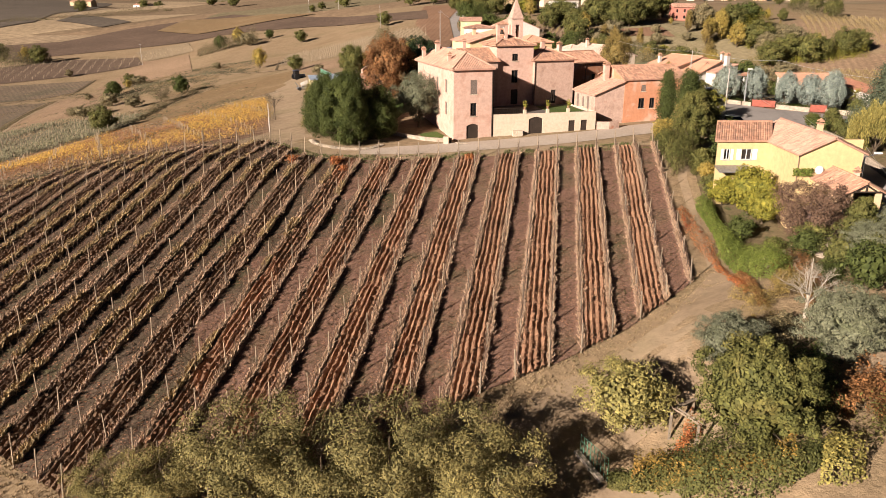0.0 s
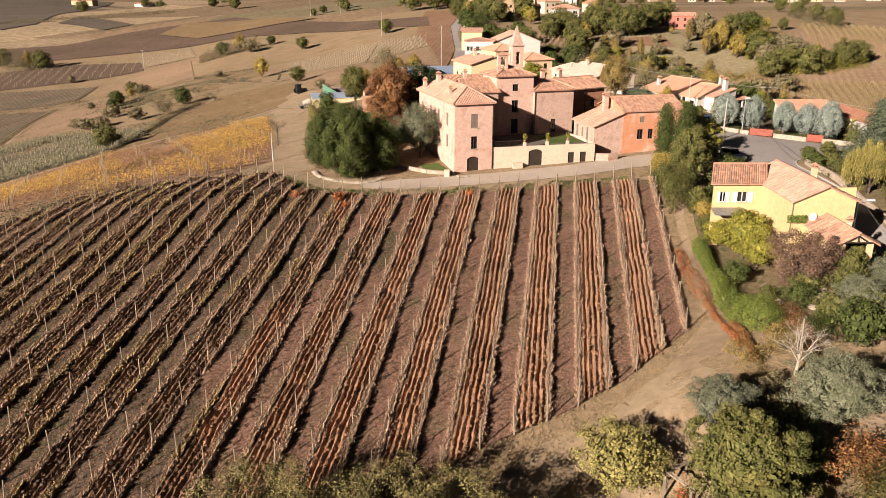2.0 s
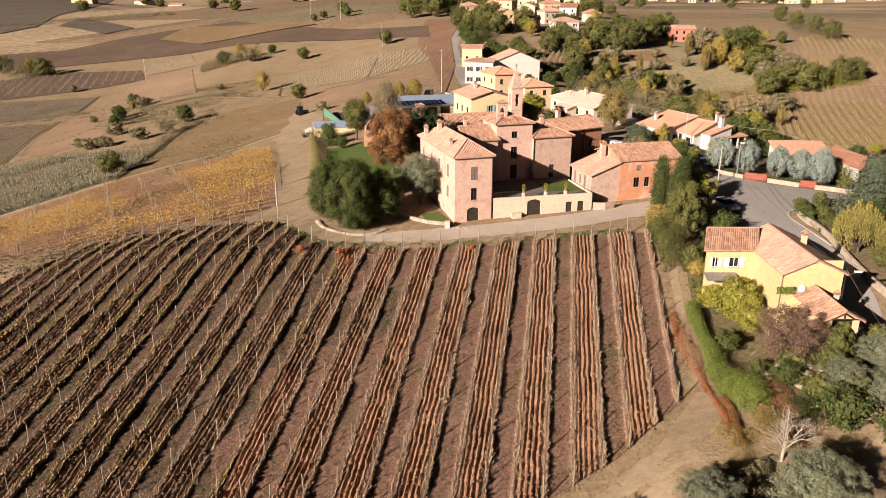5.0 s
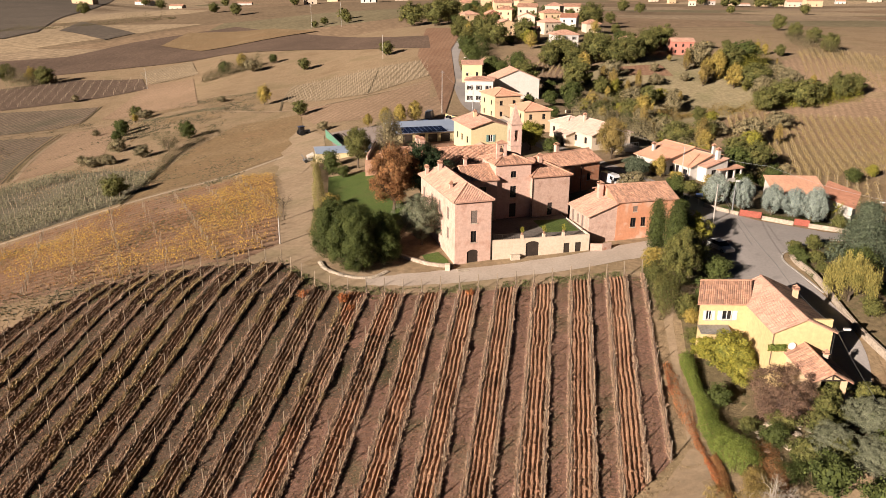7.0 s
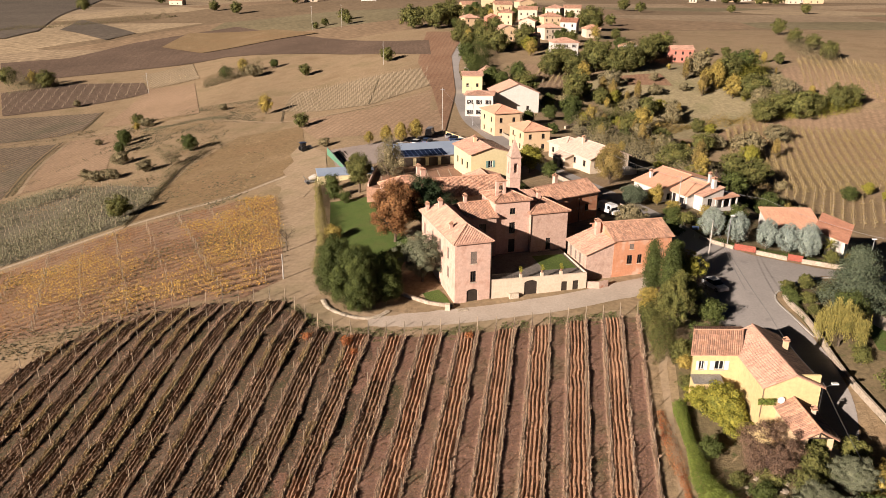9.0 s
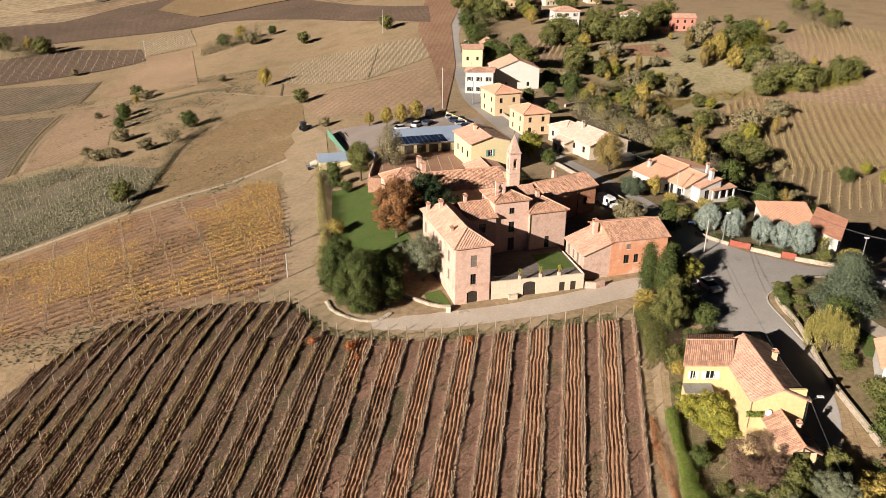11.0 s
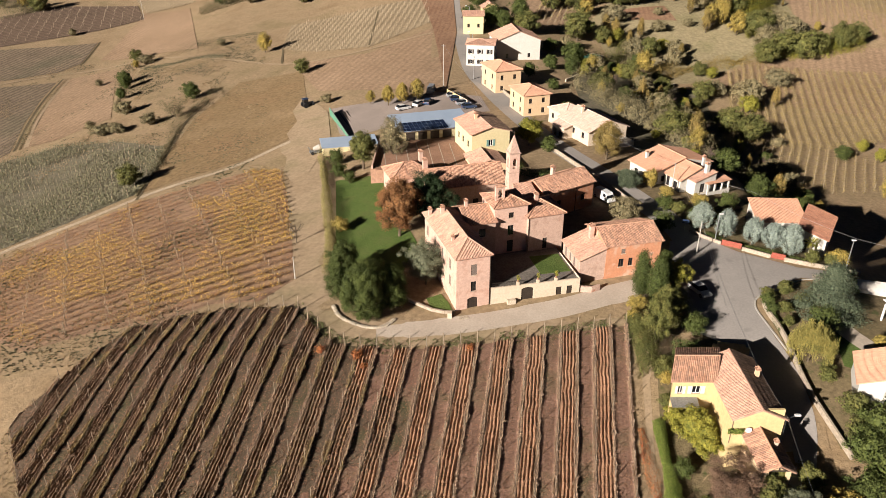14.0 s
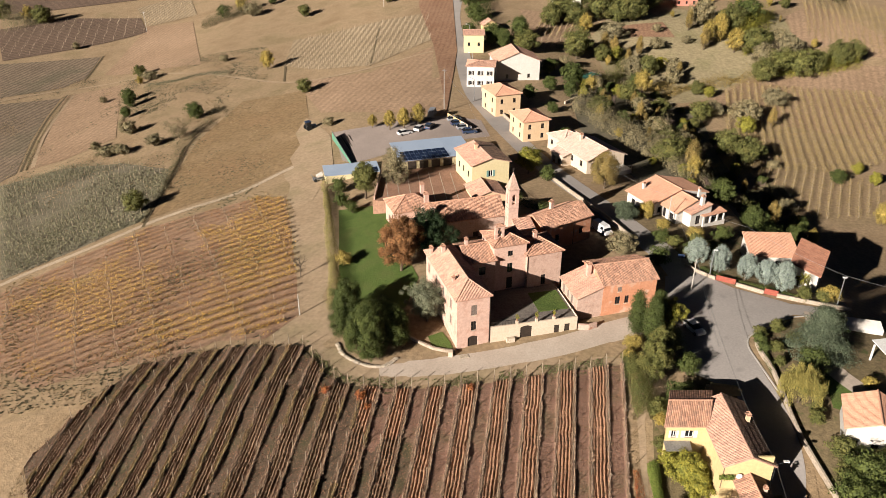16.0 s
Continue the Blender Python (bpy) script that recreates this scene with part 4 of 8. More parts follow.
# ---- houses ----
def slope(shape, polygon, pitch=0.24, depth=0.045):
    """Rows of half-round tiles over a sloping polygon whose first edge is the eave."""
    p = [Vector(q) for q in polygon]
    e = (p[1] - p[0]).normalized()
    n = e.cross(p[-1] - p[0]).normalized()
    t = n.cross(e)
    flat = [((q - p[0]).dot(e), (q - p[0]).dot(t)) for q in p]
    s0, s1 = min(q[0] for q in flat), max(q[0] for q in flat)
    columns = max(int((s1 - s0) / pitch), 1)
    for c in range(columns):
        spans = []
        for k in range(5):
            s = min(max(s0 + (s1 - s0) * (c + k / 4) / columns, s0 + 1e-4), s1 - 1e-4)
            hits = [b + (d - b) * (s - a) / (q - a) for (a, b), (q, d) in zip(flat, flat[1:] + flat[:1]) if (a - s) * (q - s) <= 0 and abs(a - q) > 1e-6]
            spans.append((s, min(hits), max(hits), depth * (-0.2, 0.4, 1.0, 0.4, -0.2)[k]))
        courses = max(int((max(q[2] for q in spans) - min(q[1] for q in spans)) / 0.75), 1)
        for j in range(courses):
            first = len(shape.v)
            for row, drop in ((j, 0.012), (j + 1, -0.012)):
                for s, lo, hi, lift in spans:
                    shape.v.append(tuple(p[0] + e * s + t * (lo + (hi - lo) * row / courses) + n * (lift + drop)))
            shape.f.extend((first + k, first + k + 1, first + k + 6, first + k + 5) for k in range(4))


def wall_panel(shape, place, height, length, holes, deep=0.22):
    """One upright wall with its openings cut through; place(s, z, d) gives the point s along, z up, d behind the face."""
    ss = sorted({0.0, length, *[h[0] for h in holes], *[h[0] + h[2] for h in holes]})
    zs = sorted({0.0 + height[0], height[1], *[h[1] for h in holes], *[h[1] + h[3] for h in holes]})
    for a, b in zip(ss, ss[1:]):
        for c, d in zip(zs, zs[1:]):
            m, q = (a + b) / 2, (c + d) / 2
            if not any(h[0] < m < h[0] + h[2] and h[1] < q < h[1] + h[3] for h in holes):
                shape.face(place(a, c, 0), place(b, c, 0), place(b, d, 0), place(a, d, 0))
    for s, z, w, h in holes:
        for (a, b), (c, d) in (((s, z), (s + w, z)), ((s + w, z), (s + w, z + h)), ((s + w, z + h), (s, z + h)), ((s, z + h), (s, z))):
            shape.face(place(a, b, 0), place(a, b, deep), place(c, d, deep), place(c, d, 0))


def roof_faces(w, d, h, form, rise, o):
    """The slopes of a roof over a w by d house, each with its eave first, and the ridge lines."""
    if form == "gable_u":
        k = rise / (d / 2)
        lo, hi, m = h - o * k, h + rise, d / 2
        return [[(-o, -o, lo), (w + o, -o, lo), (w + o, m, hi), (-o, m, hi)], [(w + o, d + o, lo), (-o, d + o, lo), (-o, m, hi), (w + o, m, hi)]], [((-o, m, hi), (w + o, m, hi))]
    if form == "gable_v":
        k = rise / (w / 2)
        lo, hi, m = h - o * k, h + rise, w / 2
        return [[(-o, d + o, lo), (-o, -o, lo), (m, -o, hi), (m, d + o, hi)], [(w + o, -o, lo), (w + o, d + o, lo), (m, d + o, hi), (m, -o, hi)]], [((m, -o, hi), (m, d + o, hi))]
    if form == "mono_u":
        return [[(-o, d + o, h), (-o, -o, h), (w, -o, h + rise), (w, d + o, h + rise)]], []
    if form == "mono_v":
        return [[(-o, -o, h), (w + o, -o, h), (w + o, d, h + rise), (-o, d, h + rise)]], []
    half = min(w, d) / 2
    k = rise / half
    lo, hi = h - o * k, h + rise
    a, b, c, e = (-o, -o, lo), (w + o, -o, lo), (w + o, d + o, lo), (-o, d + o, lo)
    if w >= d:
        p, q = (half, d / 2, hi), (w - half + 1e-3, d / 2, hi)
        return [[a, b, q, p], [b, c, q], [c, e, p, q], [e, a, p]], [(p, q), (a, p), (e, p), (b, q), (c, q)]
    p, q = (w / 2, half, hi), (w / 2, d - half, hi)
    return [[a, b, p], [b, c, q, p], [c, e, q], [e, a, p, q]], [(p, q), (a, p), (b, p), (c, q), (e, q)]


def add_body(owner, u, v, z, w, d, h, form, rise, wall, tiles, openings=(), over=0.4, deep_base=2.0, name="wall", turn=0.0, corrugated=True, roof_name="roof", skew=0.0):
    """A block of a house with its roof, under the thing: openings are (side, along, up, width, height, style, surface)."""
    spot = pose(u, v, z, 0, 0, turn)
    sides = {"s": (w, lambda s, zz, k: (s, k, zz)), "n": (w, lambda s, zz, k: (w - s, d - k, zz)), "e": (d, lambda s, zz, k: (w - k, s, zz)), "w": (d, lambda s, zz, k: (k, d - s, zz))}
    body = Shape()
    for side, (length, place) in sides.items():
        high = {"mono_u": {"e": h + rise}, "mono_v": {"n": h + rise}}.get(form, {}).get(side, h)
        wall_panel(body, place, (-deep_base, high), length, [o[1:5] for o in openings if o[0] == side])
    if form == "gable_u":
        for x in (0, w):
            body.face((x, 0, h), (x, d, h), (x, d / 2, h + rise))
    if form == "gable_v":
        for y in (0, d):
            body.face((0, y, h), (w, y, h), (w / 2, y, h + rise))
    if form == "mono_u":
        for y in (0, d):
            body.face((0, y, h), (w, y, h), (w, y, h + rise))
    if form == "mono_v":
        for x in (0, w):
            body.face((x, 0, h), (x, d, h), (x, d, h + rise))
    body.v = [(x + skew * y, y, zz) for x, y, zz in body.v]
    wall_ob = part(name, body, wall, owner)
    wall_ob.matrix_local = spot
    faces, ridges = roof_faces(w, d, h + 0.12, form, rise, over)
    top = Shape()
    for f in faces:
        top.slab([(x, y, zz - 0.02) for x, y, zz in f], 0.14)
        if corrugated:
            slope(top, f)
    for a, b in ridges:
        top.rod(a, b, 0.13, 0.13, 6)
    top.v = [(x + skew * y, y, zz) for x, y, zz in top.v]
    roof_ob = part(roof_name, top, tiles, owner)
    roof_ob.matrix_local = spot
    for side, s, up, ww, hh, style, surface in openings:
        length, place = sides[side]
        add_opening(owner, spot, place, s, up, ww, hh, style, surface)
    return wall_ob


def add_opening(owner, spot, place, s, z, w, h, style, surface):
    def plate(a, b, c, d, front, back):
        k = Shape()
        p = [place(a, c, front), place(b, c, front), place(b, d, front), place(a, d, front)]
        q = [place(a, c, back), place(b, c, back), place(b, d, back), place(a, d, back)]
        k.face(*p)
        for i in range(4):
            k.face(p[i], q[i], q[(i + 1) % 4], p[(i + 1) % 4])
        return k

    def join(*shapes):
        out = Shape()
        for x in shapes:
            base = len(out.v)
            out.v.extend(x.v)
            out.f.extend(tuple(base + i for i in f) for f in x.f)
        return out

    if style == "open":
        return
    if style in ("window", "open_shutters"):
        win = part("window", join(plate(s, s + w, z, z + 0.07, 0.1, 0.2), plate(s, s + w, z + h - 0.07, z + h, 0.1, 0.2), plate(s, s + 0.07, z, z + h, 0.1, 0.2), plate(s + w - 0.07, s + w, z, z + h, 0.1, 0.2), plate(s + w / 2 - 0.04, s + w / 2 + 0.04, z, z + h, 0.1, 0.2)), surface if style == "window" else WHITE_SHUTTER, owner)
        win.matrix_local = spot
        part("pane", plate(s, s + w, z, z + h, 0.17, 0.2), GLASS, win)
        sill = part("sill", plate(s - 0.1, s + w + 0.1, z - 0.1, z - 0.003, -0.07, 0.1), STONE, win)
        if style == "open_shutters":
            for a, b in ((s - w / 2 - 0.03, s - 0.03), (s + w + 0.03, s + w * 1.5 + 0.03)):
                part("shutter", plate(a, b, z, z + h, -0.05, 0.0), surface, win)
    elif style == "shutter":
        win = part("window", plate(s, s + w / 2 - 0.015, z, z + h, 0.05, 0.12), surface, owner, "closed shutters")
        win.matrix_local = spot
        part("shutter", plate(s + w / 2 + 0.015, s + w, z, z + h, 0.05, 0.12), surface, win)
        part("sill", plate(s - 0.08, s + w + 0.08, z - 0.1, z - 0.003, -0.06, 0.1), STONE, win)
    elif style == "arch":
        leaf = part("door", plate(s + 0.003, s + w - 0.003, z, z + h, 0.14, 0.2), surface, owner, "dark double door under a low arch")
        leaf.matrix_local = spot
        n, crown = 10, Shape()
        for k in range(n):                                   # the wall's corners above a segmental arch
            a, b = s + w * k / n, s + w * (k + 1) / n
            drop = lambda q: z + h - 0.32 * (2 * (q - s) / w - 1) ** 2
            crown.face(place(a, drop(a), 0.004), place(b, drop(b), 0.004), place(b, z + h, 0.004), place(a, z + h, 0.004))
            crown.face(place(a, drop(a), 0.004), place(a, drop(a), 0.14), place(b, drop(b), 0.14), place(b, drop(b), 0.004))
        part("arch", crown, owner.get("wall_surface") and bpy.data.materials[owner["wall_surface"]] or PINK_PLASTER, leaf, "plastered arch")
    else:
        leaf = part("door", plate(s, s + w, z, z + h, 0.12, 0.2), surface, owner)
        leaf.matrix_local = spot


def chimney(owner, x, y, z0, z1, side=0.6, surface=PINK_PLASTER):
    s = side / 2
    stack = part("chimney", Shape().box(x - s, y - s, z0, x + s, y + s, z1), surface, owner)
    part("chimney_cap", Shape().box(x - s - 0.1, y - s - 0.1, z1 + 0.004, x + s + 0.1, y + s + 0.1, z1 + 0.1).slab([(x - s - 0.05, y - s - 0.05, z1 + 0.32), (x + s + 0.05, y - s - 0.05, z1 + 0.32), (x, y, z1 + 0.6)], 0.1).slab([(x + s + 0.05, y + s + 0.05, z1 + 0.32), (x - s - 0.05, y + s + 0.05, z1 + 0.32), (x, y, z1 + 0.6)], 0.1), OLD_TILES, stack)


# the pink farmhouse: front block, link, square tower and east wing round a terrace
FARM = pose(1.45, 103.55, -0.35, 0, 0, 18.0)
farm = thing("farmhouse", FARM, "old pink plastered farmhouse with clay tile roofs", "house")
farm["wall_surface"] = "old_pink_plaster"
add_body(farm, 0, 0, 0, 5.6, 17.3, 9.75, "hip", 1.75, PINK_PLASTER, PINK_TILES, [
    ("s", 2.45, 6.2, 1.0, 1.9, "shutter", GREY_SHUTTER), ("s", 2.45, 3.25, 0.9, 1.75, "window", SHADE), ("s", 1.9, 0.0, 1.75, 2.15, "arch", SHADE),
    ("w", 1.3, 6.2, 0.9, 1.8, "shutter", GREY_SHUTTER), ("w", 5.6, 6.2, 0.9, 1.8, "shutter", GREY_SHUTTER), ("w", 9.6, 6.2, 0.9, 1.8, "shutter", GREY_SHUTTER), ("w", 13.6, 6.2, 0.9, 1.8, "shutter", GREY_SHUTTER),
    ("w", 13.6, 3.2, 0.9, 1.7, "shutter", GREY_SHUTTER), ("e", 12.0, 5.6, 0.9, 1.6, "window", SHADE)], name="front_block")
add_body(farm, 5.6, 10.4, 0, 5.0, 7.6, 9.75, "gable_u", 1.5, BRICK_PLASTER, OLD_TILES, [("s", 2.0, 7.0, 1.2, 1.6, "window", SHADE)], name="link_wing", over=0.35)
add_body(farm, 10.6, 11.0, 0, 6.1, 6.1, 12.0, "hip", 1.15, PINK_PLASTER, OLD_TILES, [
    ("s", 2.6, 9.6, 0.95, 1.05, "window", SHADE), ("s", 2.55, 6.3, 1.05, 1.9, "window", SHADE), ("s", 2.5, 3.0, 1.15, 2.3, "door", SHADE)], name="tower_block", over=0.4)
add_body(farm, 16.7, 10.3, 0, 6.7, 6.9, 9.75, "hip", 1.5, BRICK_PLASTER, OLD_TILES, [("s", 2.9, 3.0, 0.85, 2.1, "window", SHADE)], name="east_wing", over=0.4)
chimney(farm, 2.0, 13.5, 10.6, 12.2)
chimney(farm, 0.9, 4.6, 10.2, 11.1, 0.45)
chimney(farm, 0.4, 15.4, 9.9, 11.2, 0.5)
chimney(farm, 6.5, 14.3, 11.0, 12.4, 0.5)
chimney(farm, 19.4, 13.6, 10.8, 12.2, 0.6)
# the open bell gable on the tower
gable = Shape()
gable.box(11.3, 12.6, 12.2, 11.75, 13.1, 14.6).box(12.55, 12.6, 12.2, 13.0, 13.1, 14.6).box(11.75, 12.6, 12.2, 12.55, 13.1, 12.9).box(11.3, 12.6, 14.6, 13.0, 13.1, 15.0)
gable_ob = part("bell_gable", gable, PINK_PLASTER, farm, "open pink bell gable")
part("coping", Shape().slab([(11.15, 12.45, 15.0), (13.15, 12.45, 15.0), (12.15, 12.85, 15.5)], 0.12).slab([(13.15, 13.25, 15.0), (11.15, 13.25, 15.0), (12.15, 12.85, 15.5)], 0.12), OLD_TILES, gable_ob)
part("bell", Shape().rod((12.15, 12.85, 13.5), (12.15, 12.85, 14.1), 0.32, 0.16, 10).rod((12.15, 12.85, 14.1), (12.15, 12.85, 14.6), 0.03, 0.03, 5), SHADE, gable_ob)

# terrace in front of the tower
TERRACE = pose(7.05, 105.15, 0.0, 0, 0, 12.5)
terrace = thing("terrace", TERRACE, "cream retaining wall carrying a stone terrace", "terrace")
terrace["wall_surface"] = "cream_plaster"
front = Shape()
place = lambda s, z, k: (s, k, z)
wall_panel(front, place, (-1.5, 2.95), 15.3, [(5.2, -0.1, 2.05, 2.55), (13.05, 0.15, 0.95, 1.65), (11.2, 0.15, 0.95, 1.65)], 0.3)
front.face((0, 0, 2.95), (15.3, 0, 2.95), (15.3, 0.3, 2.95), (0, 0.3, 2.95)).face((0, 0.3, 2.95), (15.3, 0.3, 2.95), (15.3, 0.3, 2.4), (0, 0.3, 2.4))
front.face((15.3, 0, -1.5), (15.3, 12.5, -1.5), (15.3, 12.5, 2.7), (15.3, 0, 2.95))
part("retaining_wall", front, CREAM_PLASTER, terrace)
add_opening(terrace, Matrix(), place, 5.2, -0.1, 2.05, 2.55, "arch", SHADE)
add_opening(terrace, Matrix(), place, 13.05, 0.15, 0.95, 1.65, "door", SHADE)
add_opening(terrace, Matrix(), place, 11.2, 0.15, 0.95, 1.65, "door", SHADE)
part("terrace_floor", Shape().face((0, 0.3, 2.5), (15.3, 0.3, 2.5), (15.3, 14, 2.5), (-2.5, 14, 2.5), (-0.3, 4, 2.5)), SHADE_STONE, terrace, "stone paving coloured dark as in shadow")
part("grass_bed", Shape().box(9.6, 3.4, 2.5, 14.9, 9.6, 2.56), LAWN, terrace, "rectangle of green grass")
for k in (4.6, 8.0, 11.1):
    pedestal = part("pedestal", Shape().box(k - 0.2, 0.0, 2.953, k + 0.2, 0.4, 3.5), CREAM_PLASTER, terrace)

# church behind: long tiled nave, slim bell tower with a pointed spire
church = thing("church", pose(-3.4, 136.4, 0.6, 0, 0, 16.0), "small old church with a long clay tile roof", "church")
add_body(church, 0, 0, 0, 15.6, 7.8, 6.1, "gable_u", 2.5, BRICK_PLASTER, OLD_TILES, [("s", 4, 3.4, 0.8, 1.4, "window", SHADE), ("s", 9, 0.5, 1.2, 2.4, "door", SHADE)], name="nave")
chimney(church, 0.9, 1.6, 6.5, 9.0, 0.8)
chimney(church, 0.5, 5.2, 7.6, 10.2, 0.9)
tower = thing("bell_tower", pose(12.5, 134.8, 0.5, 0, 0, 16.0), "slim brick bell tower with a pointed brick spire", "bell tower")
shaft = Shape()
for wall_side in range(4):
    turn_m = Matrix.Rotation(wall_side * math.pi / 2, 4, "Z")
    wall_panel(shaft, lambda s, z, k, m=turn_m: tuple(m @ Vector((s - 1.0, k - 1.0, z))), (0, 14.5), 2.0, [(0.65, 11.5, 0.7, 2.0)], 0.35)
part("shaft", shaft, PINK_PLASTER, tower)
part("cornice", Shape().box(-1.14, -1.14, 14.503, 1.14, 1.14, 14.7), BRICK_PLASTER, tower)
part("string_course", Shape().box(-1.05, -1.05, 10.6, 1.05, 1.05, 10.75), BRICK_PLASTER, tower)
spire = Shape()
for k in range(4):
    a, b = ((-1, -1), (1, -1), (1, 1), (-1, 1))[k], ((1, -1), (1, 1), (-1, 1), (-1, -1))[k]
    spire.face((a[0], a[1], 14.7), (b[0], b[1], 14.7), (0, 0, 18.0))
part("spire", spire, BRICK_PLASTER, tower, "pointed brick spire")
part("cross", Shape().rod((0, 0, 17.9), (0, 0, 18.7), 0.04, 0.04, 5).rod((-0.22, 0, 18.4), (0.22, 0, 18.4), 0.035, 0.035, 5), SHADE, tower)
part("bell", Shape().rod((0, 0, 12.1), (0, 0, 12.8), 0.36, 0.16, 10).rod((0, 0, 12.8), (0, 0, 14.4), 0.03, 0.03, 5), SHADE, tower)
apse = thing("chapel", pose(13.6, 130.6, 0.5, 0, 0, 16.0), "low brick chapel with a tilted tile roof", "chapel")
add_body(apse, 0, 0, 0, 3.3, 3.4, 7.4, "mono_v", 1.0, BRICK_PLASTER, PINK_TILES, name="wall", over=0.3)

annex = thing("annex_house", pose(18.8, 131.9, 0.6, 0, 0, 33.0), "orange plastered annex with a clay tile roof", "house")
add_body(annex, 0, 0, 0, 12.2, 7.0, 7.1, "gable_u", 1.5, ORANGE_PLASTER, OLD_TILES, [("s", 9.2, 3.6, 0.9, 1.3, "window", SHADE), ("s", 3.0, 3.6, 0.9, 1.3, "window", SHADE)])
chimney(annex, 5.2, 4.4, 7.8, 9.9, 0.7)
part("drainpipe", Shape().rod((7.6, -0.08, 0), (7.6, -0.08, 7.0), 0.06, 0.06, 6), SHADE, annex)

low = thing("low_house", pose(-10.9, 142.6, 1.0, 0, 0, 20.0), "low farm building with an old tile roof", "house")
add_body(low, 0, 0, 0, 9.0, 7.2, 5.1, "hip", 1.9, PINK_PLASTER, OLD_TILES, [("s", 2, 1.8, 0.9, 1.3, "window", SHADE), ("w", 2.2, 0.4, 1.2, 2.1, "door", SHADE), ("w", 4.6, 2.6, 0.8, 1.1, "window", SHADE)])
chimney(low, 7.4, 4.4, 6.2, 8.6, 0.8)

yb = thing("yellow_villa", pose(5.6, 159.3, 1.6, 0, 0, 18.0), "pale yellow house with a low pink tile roof", "house")
add_body(yb, 0, 0, 0, 9.0, 11.4, 8.2, "gable_v", 1.3, PALE_YELLOW, PINK_TILES, [("s", 4.0, 5.0, 1.0, 1.5, "open_shutters", GREEN_SHUTTER), ("w", 2, 4.6, 1.0, 1.4, "window", SHADE), ("w", 5, 4.6, 1.0, 1.4, "window", SHADE), ("w", 8.4, 4.6, 1.0, 1.4, "window", SHADE)], over=0.45)
# the east slope's shade, put into a darker layer of tiles
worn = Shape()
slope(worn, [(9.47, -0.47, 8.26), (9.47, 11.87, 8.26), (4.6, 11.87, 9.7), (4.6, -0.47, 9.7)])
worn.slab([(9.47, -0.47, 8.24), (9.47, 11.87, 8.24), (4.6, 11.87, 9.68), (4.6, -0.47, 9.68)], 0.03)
part("worn_slope", worn, DARK_TILES, yb, "tiles coloured dark for the shaded side")
chimney(yb, 3.4, 7.0, 8.8, 10.4, 0.6, PEACH_PLASTER)

barn = thing("barn", pose(5.9, 151.8, 2.6, 0, 0, 14.0), "low shed with a pink tile roof", "shed")
add_body(barn, 0, 0, 0, 7.2, 7.4, 2.7, "gable_v", 1.2, PEACH_PLASTER, PINK_TILES)
yard = thing("brick_yard", Matrix(), "terracotta paved yard raised behind the church", "yard", kind="structure")
part("paving", Shape().prism([(-16.5, 153.0), (-4.0, 150.0), (5.2, 151.0), (8.0, 160.2), (4.6, 175.0), (-16.0, 170.5)], 0.0, 4.1), PAVING, yard)
for k in range(7):
    part("paving_line", Shape().prism([(-13.0 + k * 2.6, 152.0), (-12.85 + k * 2.6, 152.0), (-14.85 + k * 2.6, 169.0), (-15.0 + k * 2.6, 169.0)], 4.1, 4.13), STONE, yard)
part("yard_wall", Shape().prism([(-16.3, 153.2), (-16.0, 153.2), (-15.6, 170.2), (-15.9, 170.2)], 4.1, 4.9), PINK_PLASTER, yard)

out = thing("outbuilding", pose(26.7, 112.0, 0.2, 0, 0, 14.0), "orange plastered outbuilding with a tiled roof and a lower porch", "house")
add_body(out, 0, 0, 0, 10.0, 8.4, 6.9, "gable_u", 1.5, ORANGE_PLASTER, OLD_TILES, [("s", 2.4, 2.6, 0.95, 1.5, "window", SHADE), ("s", 4.2, 2.6, 0.8, 1.5, "window", SHADE), ("s", 2.7, 5.1, 0.75, 0.9, "shutter", GREY_SHUTTER)], name="main_wall", over=0.35)
add_body(out, -4.6, 0.05, 0, 4.6, 7.4, 4.7, "mono_u", 1.9, BRICK_PLASTER, PINK_TILES, [("w", 4.6, 2.4, 0.75, 1.9, "shutter", GREY_SHUTTER), ("w", 2.9, 2.6, 0.7, 1.5, "shutter", GREY_SHUTTER), ("w", 0.9, 2.4, 0.8, 1.9, "shutter", GREY_SHUTTER)], name="porch_wall", over=0.35)
chimney(out, -0.9, 4.6, 6.3, 8.6, 0.75)

# the yellow house by the hedge
yellow = thing("yellow_house", pose(35.2, 73.0, -2.6, 0, 0, 0.0), "bright yellow house with mixed clay tile roofs", "house")
add_body(yellow, 0, 0, 0, 6.2, 12.0, 6.5, "gable_v", 1.45, YELLOW_PLASTER, PINK_TILES, [("e", 4, 3.6, 0.9, 1.3, "window", SHADE)], name="main_wall", over=0.35)
add_body(yellow, -5.5, 7.5, 0, 5.5, 7.0, 6.5, "gable_u", 1.3, YELLOW_PLASTER, OLD_TILES, [("s", 0.8, 4.3, 0.65, 1.2, "open_shutters", WHITE_SHUTTER), ("s", 2.7, 4.3, 1.1, 1.2, "open_shutters", WHITE_SHUTTER)], name="wing_wall", over=0.35, skew=0.36)
part("parapet", Shape().prism([(3.3, 0.003), (6.0, 0.003), (6.0, 0.3), (3.3, 0.3)], 6.45, 7.85), YELLOW_PLASTER, yellow)
part("awning", Shape().slab([(-5.6, 5.9, 3.3), (-2.0, 5.9, 3.3), (-2.0, 7.5, 3.7), (-5.6, 7.5, 3.7)], 0.08), METAL, yellow, "grey corrugated lean-to roof")
